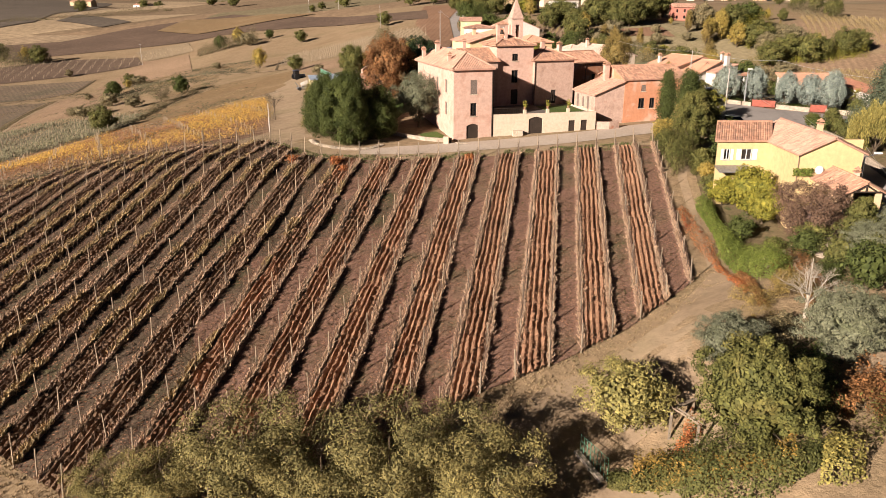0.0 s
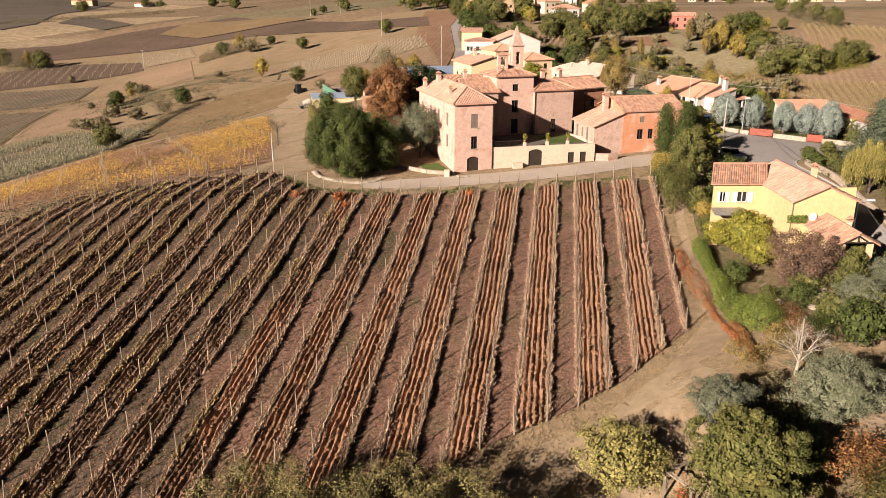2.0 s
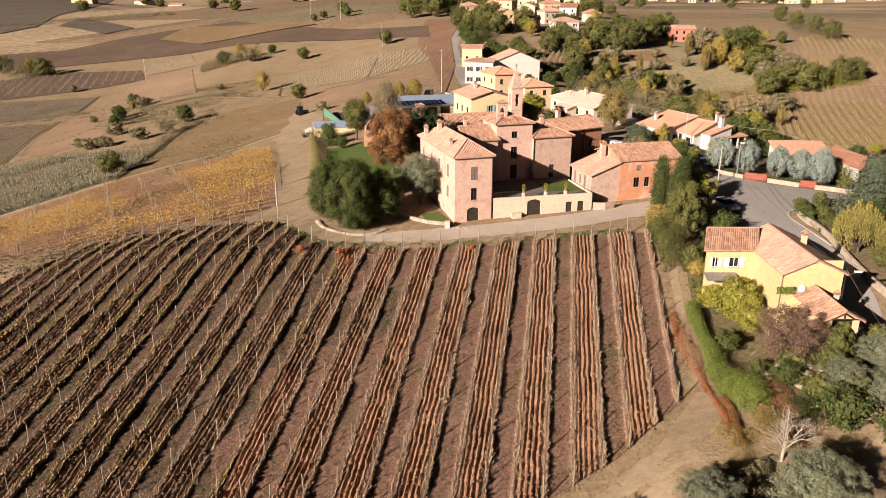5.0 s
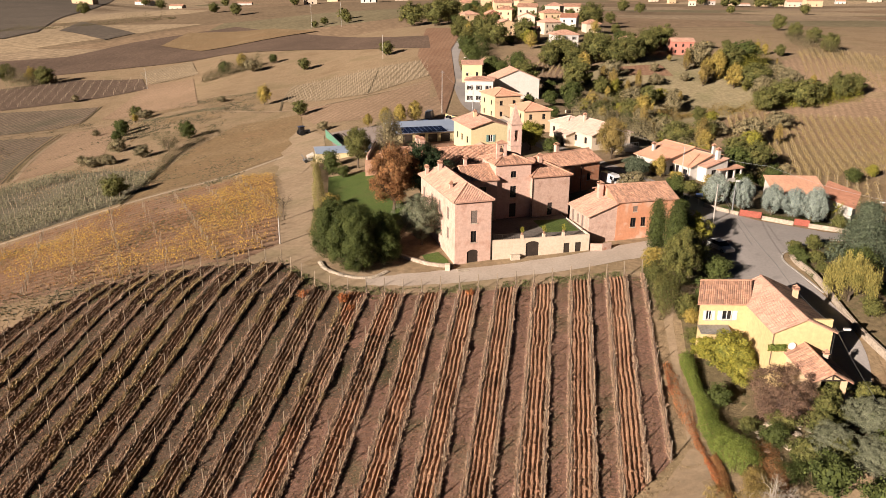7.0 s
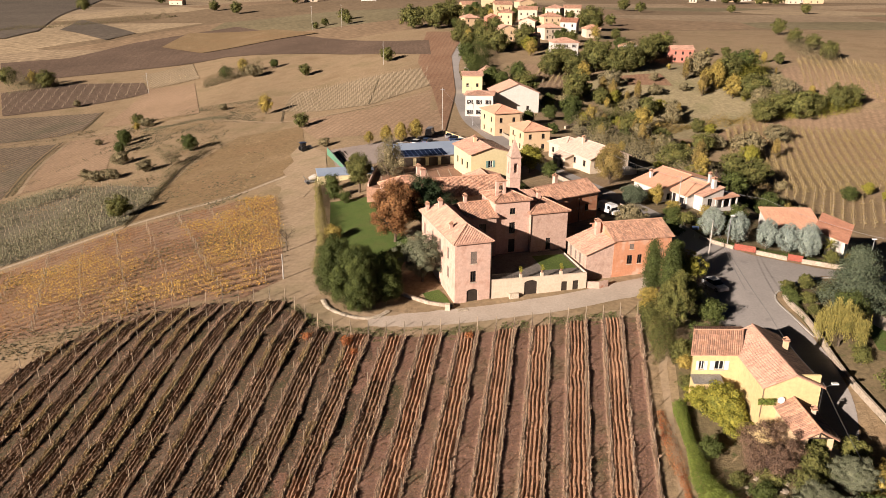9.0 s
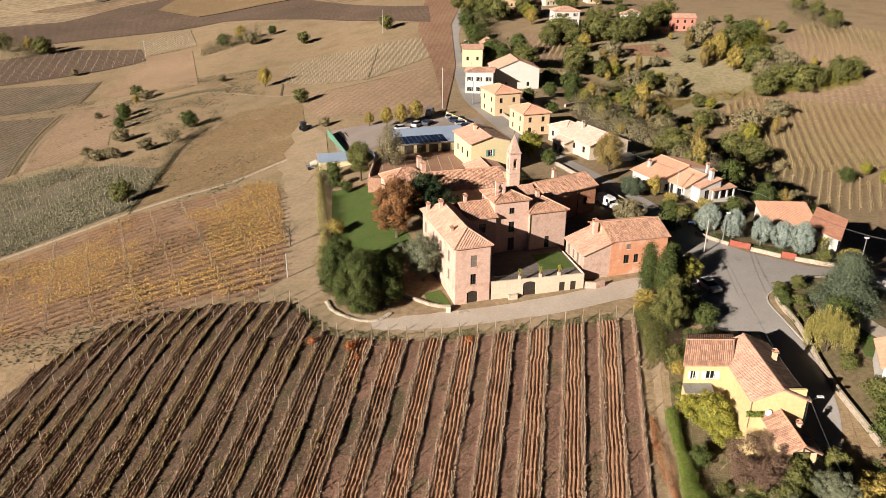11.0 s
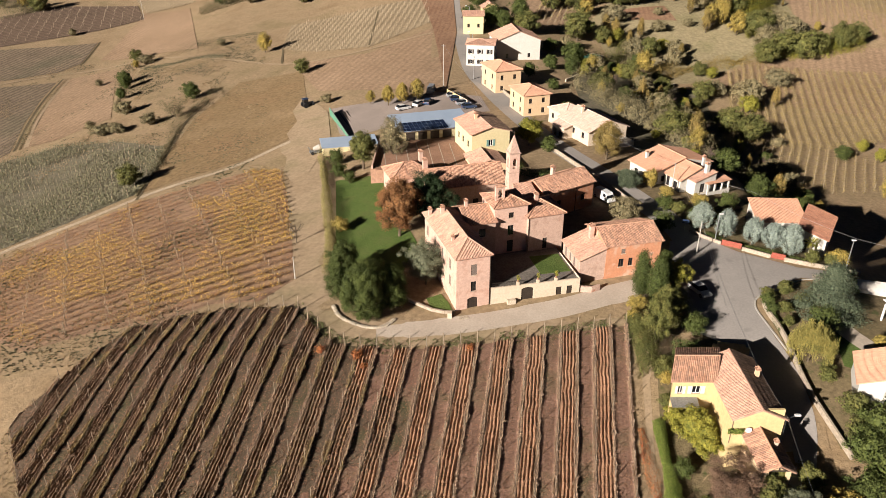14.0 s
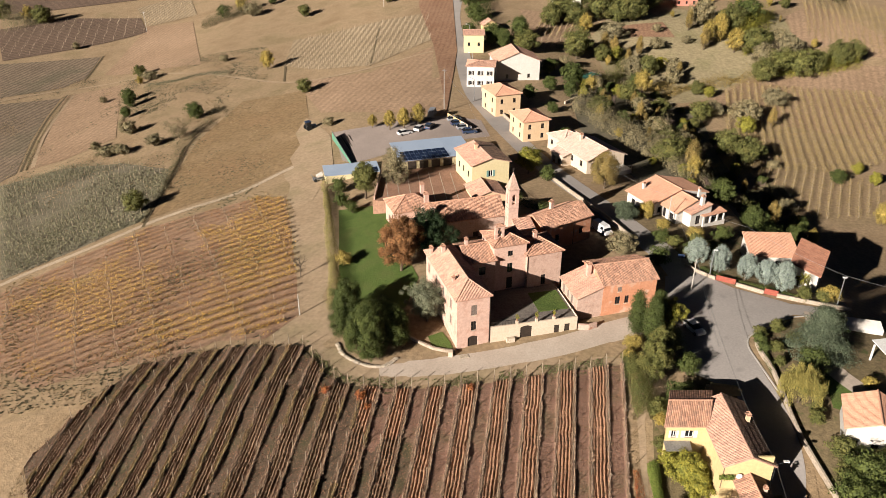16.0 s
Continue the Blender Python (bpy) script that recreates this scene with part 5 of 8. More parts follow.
add_body(yellow, 1.7, -6.3, 0, 3.3, 6.3, 4.15, "gable_v", 0.9, PEACH_PLASTER, OLD_TILES, [("s", 0.65, 2.0, 2.1, 2.1, "open", None), ("e", 3.9, 2.0, 1.9, 1.9, "open", None)], name="porch_wall", over=0.4, roof_name="porch_roof")
part("porch_parapet", Shape().box(2.35, -6.2, 1.3, 4.45, -6.02, 2.85), PINK_PLASTER, yellow, "pink parapet of an open porch")
part("porch_floor", Shape().box(1.9, -6.1, 1.7, 4.8, -0.1, 1.9), PAVING, yellow)
for a, b in (((1.4, 4.2), (5.3, 4.2)), ((3.35, 4.2), (3.35, 4.95)), ((2.3, 4.2), (3.35, 4.85)), ((4.4, 4.2), (3.35, 4.85))):
    part("truss_beam", Shape().rod((a[0], -6.5, a[1]), (b[0], -6.5, b[1]), 0.08, 0.08, 4), SHADE, yellow)
part("downpipe", Shape().rod((1.6, -6.36, 0.4), (1.6, -6.36, 4.1), 0.05, 0.05, 6), METAL, yellow)
part("downpipe", Shape().rod((-0.1, -0.06, 2.6), (-0.1, -0.06, 6.4), 0.05, 0.05, 6), DARK_TILES, yellow)
leafy = np.random.default_rng(97)
part("ivy", leaf_mesh("ivy", np.stack([-0.6 + 1.9 * leafy.random(500), -0.12 - 0.35 * leafy.random(500), 4.3 + 0.75 * leafy.random(500)], -1), 0.1, 0, 97), HEDGE_LEAF, yellow, "green ivy on the wall corner")
# porch slope on the shaded side, recoloured darker
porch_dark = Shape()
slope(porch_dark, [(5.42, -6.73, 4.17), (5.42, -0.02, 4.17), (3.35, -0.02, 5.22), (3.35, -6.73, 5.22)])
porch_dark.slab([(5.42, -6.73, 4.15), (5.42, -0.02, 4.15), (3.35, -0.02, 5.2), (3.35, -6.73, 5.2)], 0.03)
part("porch_slope", porch_dark, DARK_TILES, yellow, "tiles coloured dark for the shaded side")
# main east slope likewise: shade painted as dark tiles
main_dark = Shape()
slope(main_dark, [(6.57, -0.37, 6.6), (6.57, 12.37, 6.6), (3.2, 12.37, 8.14), (3.2, -0.37, 8.14)])
main_dark.slab([(6.57, -0.37, 6.58), (6.57, 12.37, 6.58), (3.2, 12.37, 8.12), (3.2, -0.37, 8.12)], 0.03)
part("worn_slope", main_dark, DARK_TILES, yellow, "tiles coloured dark for the shaded side")
chimney(yellow, 5.3, 7.6, 6.4, 8.2, 0.5, PEACH_PLASTER)
chimney(yellow, 4.4, -2.6, 4.2, 5.2, 0.4, CREAM_PLASTER)
part("dish", Shape().rod((1.9, -0.25, 4.9), (1.9, -0.32, 4.9), 0.38, 0.42, 14), WHITE_PAINT, yellow, "white satellite dish")
entrance = thing("gate_wall", pose(39.2, 92.6, -1.0, 0, 0, -12.0), "yellow garden wall with a stepped top", "wall")
part("wall", Shape().box(0, 0, -1, 5.2, 0.35, 2.0).box(0.6, 0.003, 2.0, 4.6, 0.347, 2.45).box(2.1, -0.03, 1.4, 3.2, 0.0, 2.1), YELLOW_PLASTER, entrance)

# the white bungalow and the house behind the blue trees
white = thing("white_bungalow", pose(40.8, 155.0, 1.4, 0, 0, -64.5), "white bungalow with stepped orange tile roofs", "house")
add_body(white, -1.0, 0, 0, 8.0, 15.4, 3.9, "gable_u", 2.1, WHITE_PLASTER, NEW_TILES, [("s", 1.6, 1.3, 1.1, 1.4, "window", SHADE), ("e", 2.0, 1.4, 1.0, 1.3, "window", SHADE)], name="west_wall", over=0.5)
add_body(white, 7.0, 2.8, 0, 5.0, 9.8, 3.5, "gable_u", 2.0, WHITE_PLASTER, NEW_TILES, [("s", 0.8, 1.0, 0.9, 2.1, "window", SHADE), ("s", 2.9, 1.2, 1.2, 1.5, "window", SHADE)], name="east_wall", over=0.4)
add_body(white, 12.0, 4.6, 0, 2.4, 5.4, 3.6, "mono_v", 1.4, WHITE_PLASTER, PINK_TILES, [("e", 1.4, 1.0, 1.2, 2.0, "window", SHADE)], name="end_wall", over=0.25)
part("terrace_roof", Shape().slab([(12.2, 7.2, 3.1), (15.4, 7.2, 3.1), (15.4, 13.6, 3.1), (12.2, 13.6, 3.5)], 0.16), NEW_TILES, white, "flat tiled terrace roof")
for a, b in ((15.0, 7.6), (15.0, 9.5), (15.0, 11.4), (15.0, 13.2)):
    part("terrace_post", Shape().box(a - 0.14, b - 0.14, -2.2, a + 0.14, b + 0.14, 2.95), WHITE_PLASTER, white)
part("terrace_wall", Shape().box(12.4, 7.4, -2.5, 15.3, 13.5, 0.25).box(15.1, 7.4, 0.25, 15.25, 13.5, 1.1), WHITE_PLASTER, white)
chimney(white, 13.2, 8.3, 4.2, 6.6, 0.75, WHITE_PLASTER)
chimney(white, 1.0, 2.6, 4.6, 6.0, 0.55, WHITE_PLASTER)
chimney(white, 9.8, 10.4, 4.6, 6.6, 0.5, WHITE_PLASTER)
part("patio", Shape().box(2.0, -4.4, -0.6, 9.0, -0.05, 0.78), PAVING, white, "paved terrace in front of the door")
tile_house = thing("white_cottage", pose(58.3, 128.0, 0.6, 0, 0, -3.0), "white cottage with orange and red-brown tile roofs", "house")
add_body(tile_house, 0, 0, 0, 8.6, 6.4, 3.4, "mono_v", 1.9, WHITE_PLASTER, NEW_TILES, [("s", 1.6, 1.0, 1.1, 1.4, "window", SHADE), ("s", 4.6, 1.0, 1.1, 1.4, "window", SHADE), ("w", 2.4, 1.0, 1.0, 1.3, "window", SHADE)], name="wall", over=0.45)
spur = Matrix.Rotation(radians(3.0), 4, "Z") @ Vector((15.4, 1.9, 0))
add_body(tile_house, spur.x, spur.y, 0, 5.2, 11.0, 3.2, "mono_u", 1.5, WHITE_PLASTER, BROWN_TILES, [("n", 1.2, 0.2, 1.0, 2.1, "door", SHADE), ("e", 2.0, 1.2, 1.0, 1.3, "window", SHADE), ("e", 6.0, 1.2, 1.0, 1.3, "window", SHADE)], name="brown_wing_wall", over=0.4, roof_name="brown_roof", turn=151.0)


def village_house(x, y, turn, w, d, h, form, rise, wall, tiles, floors=2, bays=3, z=None, label="rendered village house with a tile roof", shutters=None, sides="s"):
    """A plain house of the village, with windows in even bays."""
    ob = thing("village_house", pose(x, y, ground_z(x, y) - 0.2 if z is None else z, 0, 0, turn), label, "house", "village houses")
    holes = []
    for side in sides:
        length = w if side in "sn" else d
        n = bays if side in "sn" else max(int(bays * d / w), 1)
        for f in range(floors):
            for k in range(n):
                s = length * (k + 0.5) / n - 0.45
                up = 0.9 + f * (h - 0.6) / floors
                holes.append((side, s, up, 0.9, min(1.35, h / floors - 1.2), "open_shutters" if shutters else "window", shutters or SHADE))
    add_body(ob, 0, 0, 0, w, d, h, form, rise, wall, tiles, holes, over=0.45)
    return ob


big_white = village_house(16.8, 254.0, 8, 15, 12, 6.6, "gable_v", 3.0, WHITE_PLASTER, PINK_TILES, 1, 2, label="broad white house with a low gable")
village_house(6.6, 247.0, -6, 9.0, 8.0, 7.2, "hip", 0.8, WHITE_PLASTER, PINK_TILES, 2, 3, label="white two-storey house with dark windows", shutters=SHADE)
village_house(14.4, 217.0, 20, 8.0, 10.5, 6.8, "hip", 1.5, PEACH_PLASTER, NEW_TILES, 2, 2, label="peach coloured house with an orange tile roof", sides="sw")
village_house(20.6, 195.5, 18, 7.5, 9.5, 6.0, "hip", 1.4, PEACH_PLASTER, NEW_TILES, 2, 2, label="peach coloured house with an orange tile roof", sides="sw")
pink = thing("pink_roofed_house", pose(28.5, 184.1, 1.2, 0, 0, -65.0), "two-storey cream house with faded pink roofs and a balcony", "house")
add_body(pink, 0, 0, 0, 13.0, 11.0, 4.7, "gable_u", 2.1, CREAM_PLASTER, PALE_ROSE_TILES, [("e", 1.6, 2.4, 1.0, 1.4, "open_shutters", GREY_SHUTTER), ("e", 6.6, 2.4, 1.2, 1.9, "window", SHADE), ("s", 2.0, 2.4, 1.0, 1.4, "window", SHADE), ("s", 6.0, 2.4, 1.0, 1.4, "window", SHADE), ("s", 10.0, 2.4, 1.0, 1.4, "window", SHADE), ("s", 4.0, 0.2, 1.1, 2.0, "door", SHADE)], over=0.5)
add_body(pink, -7.4, 1.6, 0.2, 7.4, 7.0, 4.6, "hip", 1.5, CREAM_PLASTER, PALE_ROSE_TILES, [("s", 1.4, 2.2, 1.0, 1.3, "window", SHADE), ("s", 4.6, 2.2, 1.0, 1.3, "window", SHADE)], name="rear_wall", over=0.4)
add_body(pink, 1.0, -2.6, 0, 5.2, 2.6, 3.6, "mono_v", 0.9, CREAM_PLASTER, PALE_ROSE_TILES, [("s", 0.6, 0.6, 1.5, 2.2, "open", None), ("s", 2.9, 0.6, 1.5, 2.2, "open", None)], name="porch_wall", over=0.35)
part("balcony_slab", Shape().box(13.0, 5.2, -2.0, 16.4, 11.0, 1.9), WHITE_PLASTER, pink)
for k in range(9):
    part("baluster", Shape().rod((16.3, 5.3 + k * 0.7, 1.9), (16.3, 5.3 + k * 0.7, 2.8), 0.04, 0.04, 5), WHITE_SHUTTER, pink)
part("balcony_rail", Shape().box(16.24, 5.2, 2.8, 16.36, 11.0, 2.9).box(13.0, 5.2, 2.8, 16.36, 5.3, 2.9), WHITE_SHUTTER, pink)
chimney(pink, 4.0, 4.0, 5.8, 7.8, 0.6, CREAM_PLASTER)
village_house(6.6, 288.0, 0, 7.4, 7.0, 5.2, "gable_u", 1.0, PALE_YELLOW, PINK_TILES, 1, 2, z=ground_z(7, 288) + 1.6, label="yellow house beside the ridge road")
village_house(48.8, 350.0, 6, 11.5, 9.0, 8.4, "hip", 1.6, WHITE_PLASTER, PINK_TILES, 3, 3, label="white three-storey villa with dark shutters", shutters=SHADE)
village_house(104.0, 355.0, 0, 10.0, 7.0, 6.0, "gable_u", 1.2, RED_PLASTER, PINK_TILES, 2, 3, label="red house among the trees")
village_house(82.0, 366.0, -10, 11.0, 8.0, 4.0, "gable_v", 1.8, WHITE_PLASTER, PINK_TILES, 1, 2, label="white gabled house among trees")


# ---- trees ----
def crown_points(n, form, w, h, z0, seed, clumps=26):
    """Places of leaves: clumps set unevenly over the outline of the crown, thin inside, and which way they face."""
    g = np.random.default_rng(seed)
    out, face = [], []
    lobes = g.normal(size=(5, 2)) * 0.9
    for k in range(clumps):
        t = (k + 0.5) / clumps
        up = 1 - 2 * t
        turn = k * 2.39996 + g.normal(0, 0.35)
        lobe = 1 + 0.16 * math.sin(2 * turn + lobes[0, 0] * 3) + 0.12 * math.sin(3 * turn + 4 * up + lobes[1, 0] * 3)
        if form == "column":
            r = w / 2 * math.sqrt(max(1 - (abs(up) ** 3), 0.05)) * (0.75 if up > 0.3 else 1.0) * 0.62
            c = np.array([r * math.cos(turn), r * math.sin(turn), z0 + h * (0.5 + 0.46 * up)])
            size = np.array([w * 0.26, w * 0.26, h * 0.11]) * g.uniform(0.7, 1.2)
        elif form == "egg":
            r = w / 2 * 0.76 * math.sqrt(max(1 - up * up, 0)) * (1.1 - 0.25 * up)
            c = np.array([r * math.cos(turn), r * math.sin(turn), z0 + h * (0.5 + 0.40 * up)]) * np.array([lobe, lobe, 1])
            size = np.array([w, w, h]) * 0.125 * math.sqrt(64 / clumps) * g.uniform(0.75, 1.25)
        elif form == "cone":
            q = (0.5 - 0.5 * up)
            r = w / 2 * 0.8 * q * g.uniform(0.6, 1.15)
            c = np.array([r * math.cos(turn), r * math.sin(turn), z0 + h * (1 - q) * 0.97])
            size = np.array([w * 0.16, w * 0.16, h * 0.05]) * g.uniform(0.7, 1.3)
        elif form == "willow":
            r = w / 2 * g.uniform(0.25, 1.0)
            c = np.array([r * math.cos(turn), r * math.sin(turn), z0 + h * (0.62 - 0.35 * (2 * r / w) ** 2 + g.uniform(-0.1, 0.2))])
            size = np.array([w * 0.09, w * 0.09, h * 0.27])
        elif form == "vase":
            r = w / 2 * (0.35 + 0.55 * (0.5 + 0.5 * up)) * g.uniform(0.5, 1.1)
            c = np.array([r * math.cos(turn), r * math.sin(turn), z0 + h * (0.5 + 0.45 * up)])
            size = np.array([w, w, h]) * g.uniform(0.07, 0.14)
        else:
            r = w / 2 * 0.80 * math.sqrt(max(1 - up * up, 0)) * g.uniform(0.62, 1.12) * lobe
            c = np.array([r * math.cos(turn), r * math.sin(turn), z0 + h * (0.5 + 0.42 * up * g.uniform(0.75, 1.1))])
            size = np.array([w, w, h * 0.9]) * 0.1 * math.sqrt(64 / clumps) * g.uniform(0.75, 1.35)
        m = int(n / clumps * g.uniform(0.5, 1.5)) + 1
        p = g.normal(size=(m, 3))
        p[:, 2] += 0.25
        p /= np.linalg.norm(p, axis=1)[:, None]
        way = c - np.array([0, 0, z0 + h * 0.4])
        face.append(p + 0.35 * way / (np.linalg.norm(way) + 0.1))
        p *= (g.random(m) ** 0.35 * g.uniform(0.8, 1.2, m))[:, None]
        out.append(c + p * size)
    return np.concatenate(out), np.concatenate(face)


def limbs(shape, a, way, length, r, depth, g, spread_by=0.6):
    """A branching limb."""
    b = a + way * length
    shape.rod(a, b, r, r * 0.65, 5 if depth > 1 else 3)
    if depth == 0:
        return
    for k in range(3 if depth > 1 else 2):
        w2 = (way + Vector(g.normal(size=3)) * spread_by)
        w2.z = abs(w2.z) * 0.7 + 0.15
        limbs(shape, a + way * length * (0.6 + 0.4 * g.random()), w2.normalized(), length * 0.68, r * 0.55, depth - 1, g, spread_by)


def tree(name, label, category, leaf, w, h, form="round", count=2500, size=0.16, trunk=0.25, bark=None, seed=1, bare=0.0, droop=0.0, clumps=26, group="", slim=0.35):
    """A tree at the origin: tapered trunk with limbs, and a crown of many leaves."""
    g = np.random.default_rng(seed)
    ob = thing(name, Matrix(), label, category, group)
    bole = h * trunk
    wood = Shape()
    r = (0.018 * h + 0.05) * (0.7 if bare else 1.0)
    wood.rod((0, 0, -0.5), (0.04 * h * 0.3, 0, bole), r * 1.3, r, 7)
    for k in range(5):
        t = k * 1.2566 + g.random()
        way = Vector((math.cos(t) * 0.55, math.sin(t) * 0.55, 0.8)).normalized()
        limbs(wood, Vector((0.012 * h, 0, bole * 0.95)), way, h * (0.26 if form != "column" else 0.1), r * 0.6, 5 if bare > 1 else 4 if bare else 2, g)
    wood.rod((0.012 * h, 0, bole), (0, 0, h * 0.8), r, r * 0.2, 5)
    part("trunk", wood, bark or BARK, ob)
    if count:
        pts, out = crown_points(count, form, w, h * (1 - trunk * 0.75), h * trunk * 0.75, seed, clumps)
        if form in ("round", "egg", "column"):             # the denser inside of the crown
            m = max(int(count * 0.16), 8)
            core = g.normal(size=(m, 3))
            core *= (g.random(m) ** 0.4 / np.linalg.norm(core, axis=1))[:, None]
            high = h * (1 - trunk * 0.75)
            pts = np.concatenate([pts, core * np.array([w * 0.33, w * 0.33, high * 0.36]) + np.array([0, 0, h * trunk * 0.75 + high * 0.5])])
            out = np.concatenate([out, core * 1.5])
            size = np.concatenate([np.full(len(pts) - m, size), np.full(m, size * 2.4)])
        part("crown", leaf_mesh("crown", pts, size, droop, seed, slim, None if droop > 1 else out), leaf, ob)
    return ob


def plant(proto, x, y, size=1.0, turn=0.0, z=None, stretch=1.0):
    return copy_thing(proto, pose(x, y, (ground_z(x, y) if z is None else z), 0, 0, turn) @ Matrix.Diagonal((size * stretch, size * stretch, size, 1)))


def settle(ob, x, y, turn=0.0, dz=0.0):
    ob.matrix_world = pose(x, y, ground_z(x, y) + dz, 0, 0, turn)
    return ob


settle(tree("evergreen_tree", "broad dense dark evergreen tree", "tree", EVERGREEN_LEAF, 8.8, 11.2, "egg", 44000, 0.09, 0.02, seed=3, clumps=120), -12.9, 103.0, 0, -0.9)
settle(tree("evergreen_tree", "dense dark evergreen tree behind a stone edge", "tree", EVERGREEN_LEAF, 6.6, 9.2, "egg", 18000, 0.1, 0.02, seed=4, clumps=80), -17.2, 108.5, 0, -0.8)
settle(tree("evergreen_tree", "dense dark evergreen tree by the drive", "tree", EVERGREEN_LEAF, 6.2, 8.6, "egg", 15000, 0.1, 0.02, seed=5, clumps=80), -9.2, 105.6, 0, -0.8)
settle(tree("evergreen_tree", "dark evergreen tree at the lawn corner", "tree", EVERGREEN_LEAF, 6.5, 8.0, "round", 9000, 0.11, 0.08, seed=35, clumps=60), -17.5, 113.0)
settle(tree("olive_tree", "large grey-green olive tree by the farmhouse", "tree", OLIVE_LEAF, 9.0, 8.2, "round", 26000, 0.085, 0.14, seed=6, clumps=110, slim=0.2), -3.6, 111.0)
settle(tree("autumn_tree", "rust-brown autumn tree above the lawn", "tree", RUST_LEAF, 10.0, 12.0, "round", 24000, 0.11, 0.12, seed=7, clumps=90), -8.9, 127.0)
settle(tree("conifer", "very dark broad conifer beside the church", "tree", DARK_LEAF, 10.5, 11.0, "round", 22000, 0.11, 0.06, seed=8, clumps=80), -3.9, 131.2)
settle(tree("oak", "round olive-green tree on the lawn", "tree", OAK_LEAF, 7.8, 9.4, "round", 12000, 0.109, 0.24, seed=9, clumps=64), -19.1, 162.5)
settle(tree("poplar", "thin yellowing tree by the yard", "tree", SCRUB_LEAF, 6.4, 12.0, "egg", 6240, 0.109, 0.2, seed=10, clumps=64), -12.1, 162.5)
cypress = settle(tree("cypress", "dark green cypress column", "tree", EVERGREEN_LEAF, 3.4, 8.4, "column", 9120, 0.096, 0.05, seed=11, clumps=68), 31.7, 107.0)
plant(cypress, 33.6, 104.6, 1.05, 70)
plant(cypress, 35.2, 107.6, 0.95, 140)
settle(tree("oak", "tall olive-green tree beside the cypresses", "tree", OAK_LEAF, 5.8, 8.8, "round", 15000, 0.10, 0.06, seed=12, clumps=60), 31.8, 95.4)
settle(tree("oak", "olive-green tree over the road bank", "tree", OAK_LEAF, 5.6, 7.2, "round", 10080, 0.102, 0.12, seed=13, clumps=64), 34.0, 99.5)
settle(tree("oak", "yellowing tree by the outbuilding", "tree", LIME_LEAF, 5.0, 6.0, "round", 7200, 0.096, 0.12, seed=14, clumps=64), 37.6, 108.5)
blue = settle(tree("blue_conifer", "clipped silver-blue conifer, egg-shaped", "tree", BLUE_LEAF, 4.0, 6.2, "egg", 10080, 0.083, 0.12, seed=15, clumps=80, group="blue conifers along the wall"), 47.6, 128.0)
for bx, by, bs in ((51.3, 125.3, 1.0), (55.6, 123.1, 0.94), (58.4, 121.0, 0.94), (60.9, 119.0, 1.08)):
    plant(blue, bx, by, bs, bx * 40)
settle(tree("cedar", "weeping grey-green cedar near the road", "tree", CEDAR_LEAF, 6.6, 4.2, "round", 8400, 0.096, 0.1, seed=16, clumps=64, droop=2.0), 38.0, 146.5)
settle(tree("shrub", "rounded olive-brown shrub on the verge", "shrub", SCRUB_LEAF, 6.6, 5.2, "round", 9600, 0.096, 0.08, seed=17, clumps=64), 34.2, 131.5)
settle(tree("shrub", "slim golden shrub beside the road wall", "shrub", YELLOW_LEAF, 2.4, 4.6, "egg", 3840, 0.083, 0.08, seed=18, clumps=64), 43.0, 147.0)
settle(tree("autumn_tree", "tall tawny yellow tree beside the road", "tree", TAWNY_LEAF, 7.4, 9.4, "egg", 12000, 0.1, 0.1, seed=19, clumps=70), 36.6, 163.5)
settle(tree("autumn_tree", "yellow-green tree by the lane", "tree", LIME_LEAF, 8.0, 7.0, "round", 10800, 0.109, 0.14, seed=20, clumps=64), 19.8, 172.5)
settle(tree("cedar", "spreading grey-green cedar in a garden", "tree", CEDAR_LEAF, 11.0, 9.5, "cone", 24000, 0.12, 0.06, seed=21, clumps=110, droop=0.6), 58.6, 99.6)
settle(tree("willow", "yellowing weeping willow beside the road", "tree", WILLOW_LEAF, 6.4, 6.4, "willow", 20000, 0.16, 0.12, seed=22, clumps=80, droop=6.0, slim=0.12), 51.9, 89.5)
settle(tree("plum_tree", "purple-brown nearly bare plum tree", "tree", PLUM_LEAF, 8.2, 5.4, "vase", 24000, 0.075, 0.1, bark=PLUM_BARK, bare=2, seed=23, clumps=130), 33.6, 66.2)
fig = settle(tree("fig_tree", "yellow-green fig tree by the yellow house", "tree", LIME_LEAF, 6.6, 5.6, "round", 10800, 0.128, 0.1, seed=24, clumps=64), 32.4, 77.2)
plant(fig, 33.4, 75.4, 0.75, 120)
plant(fig, 30.8, 80.2, 0.55, 220)
settle(tree("bare_tree", "leafless pale-barked tree beside the hedge", "tree", OLIVE_LEAF, 6.0, 6.0, "round", 0, 0.064, 0.2, bark=PALE_BARK, bare=2, seed=25, clumps=64), 27.4, 52.4)
olive = settle(tree("olive_tree", "silvery olive tree in the garden", "tree", OLIVE_LEAF, 7.6, 5.8, "round", 30000, 0.085, 0.1, seed=26, clumps=130, slim=0.17), 27.4, 46.6)
plant(olive, 19.8, 46.6, 0.8, 80)
plant(olive, 35.6, 59.6, 0.66, 200)
plant(olive, 38.4, 57.0, 0.7, 20)
plant(olive, 40.5, 62.5, 0.7, 130)
settle(tree("fig_tree", "yellowing fig tree with grey limbs", "tree", FIG_LEAF, 7.8, 5.4, "round", 9000, 0.085, 0.12, bark=PALE_BARK, bare=1, seed=27, clumps=120), 12.4, 44.9)
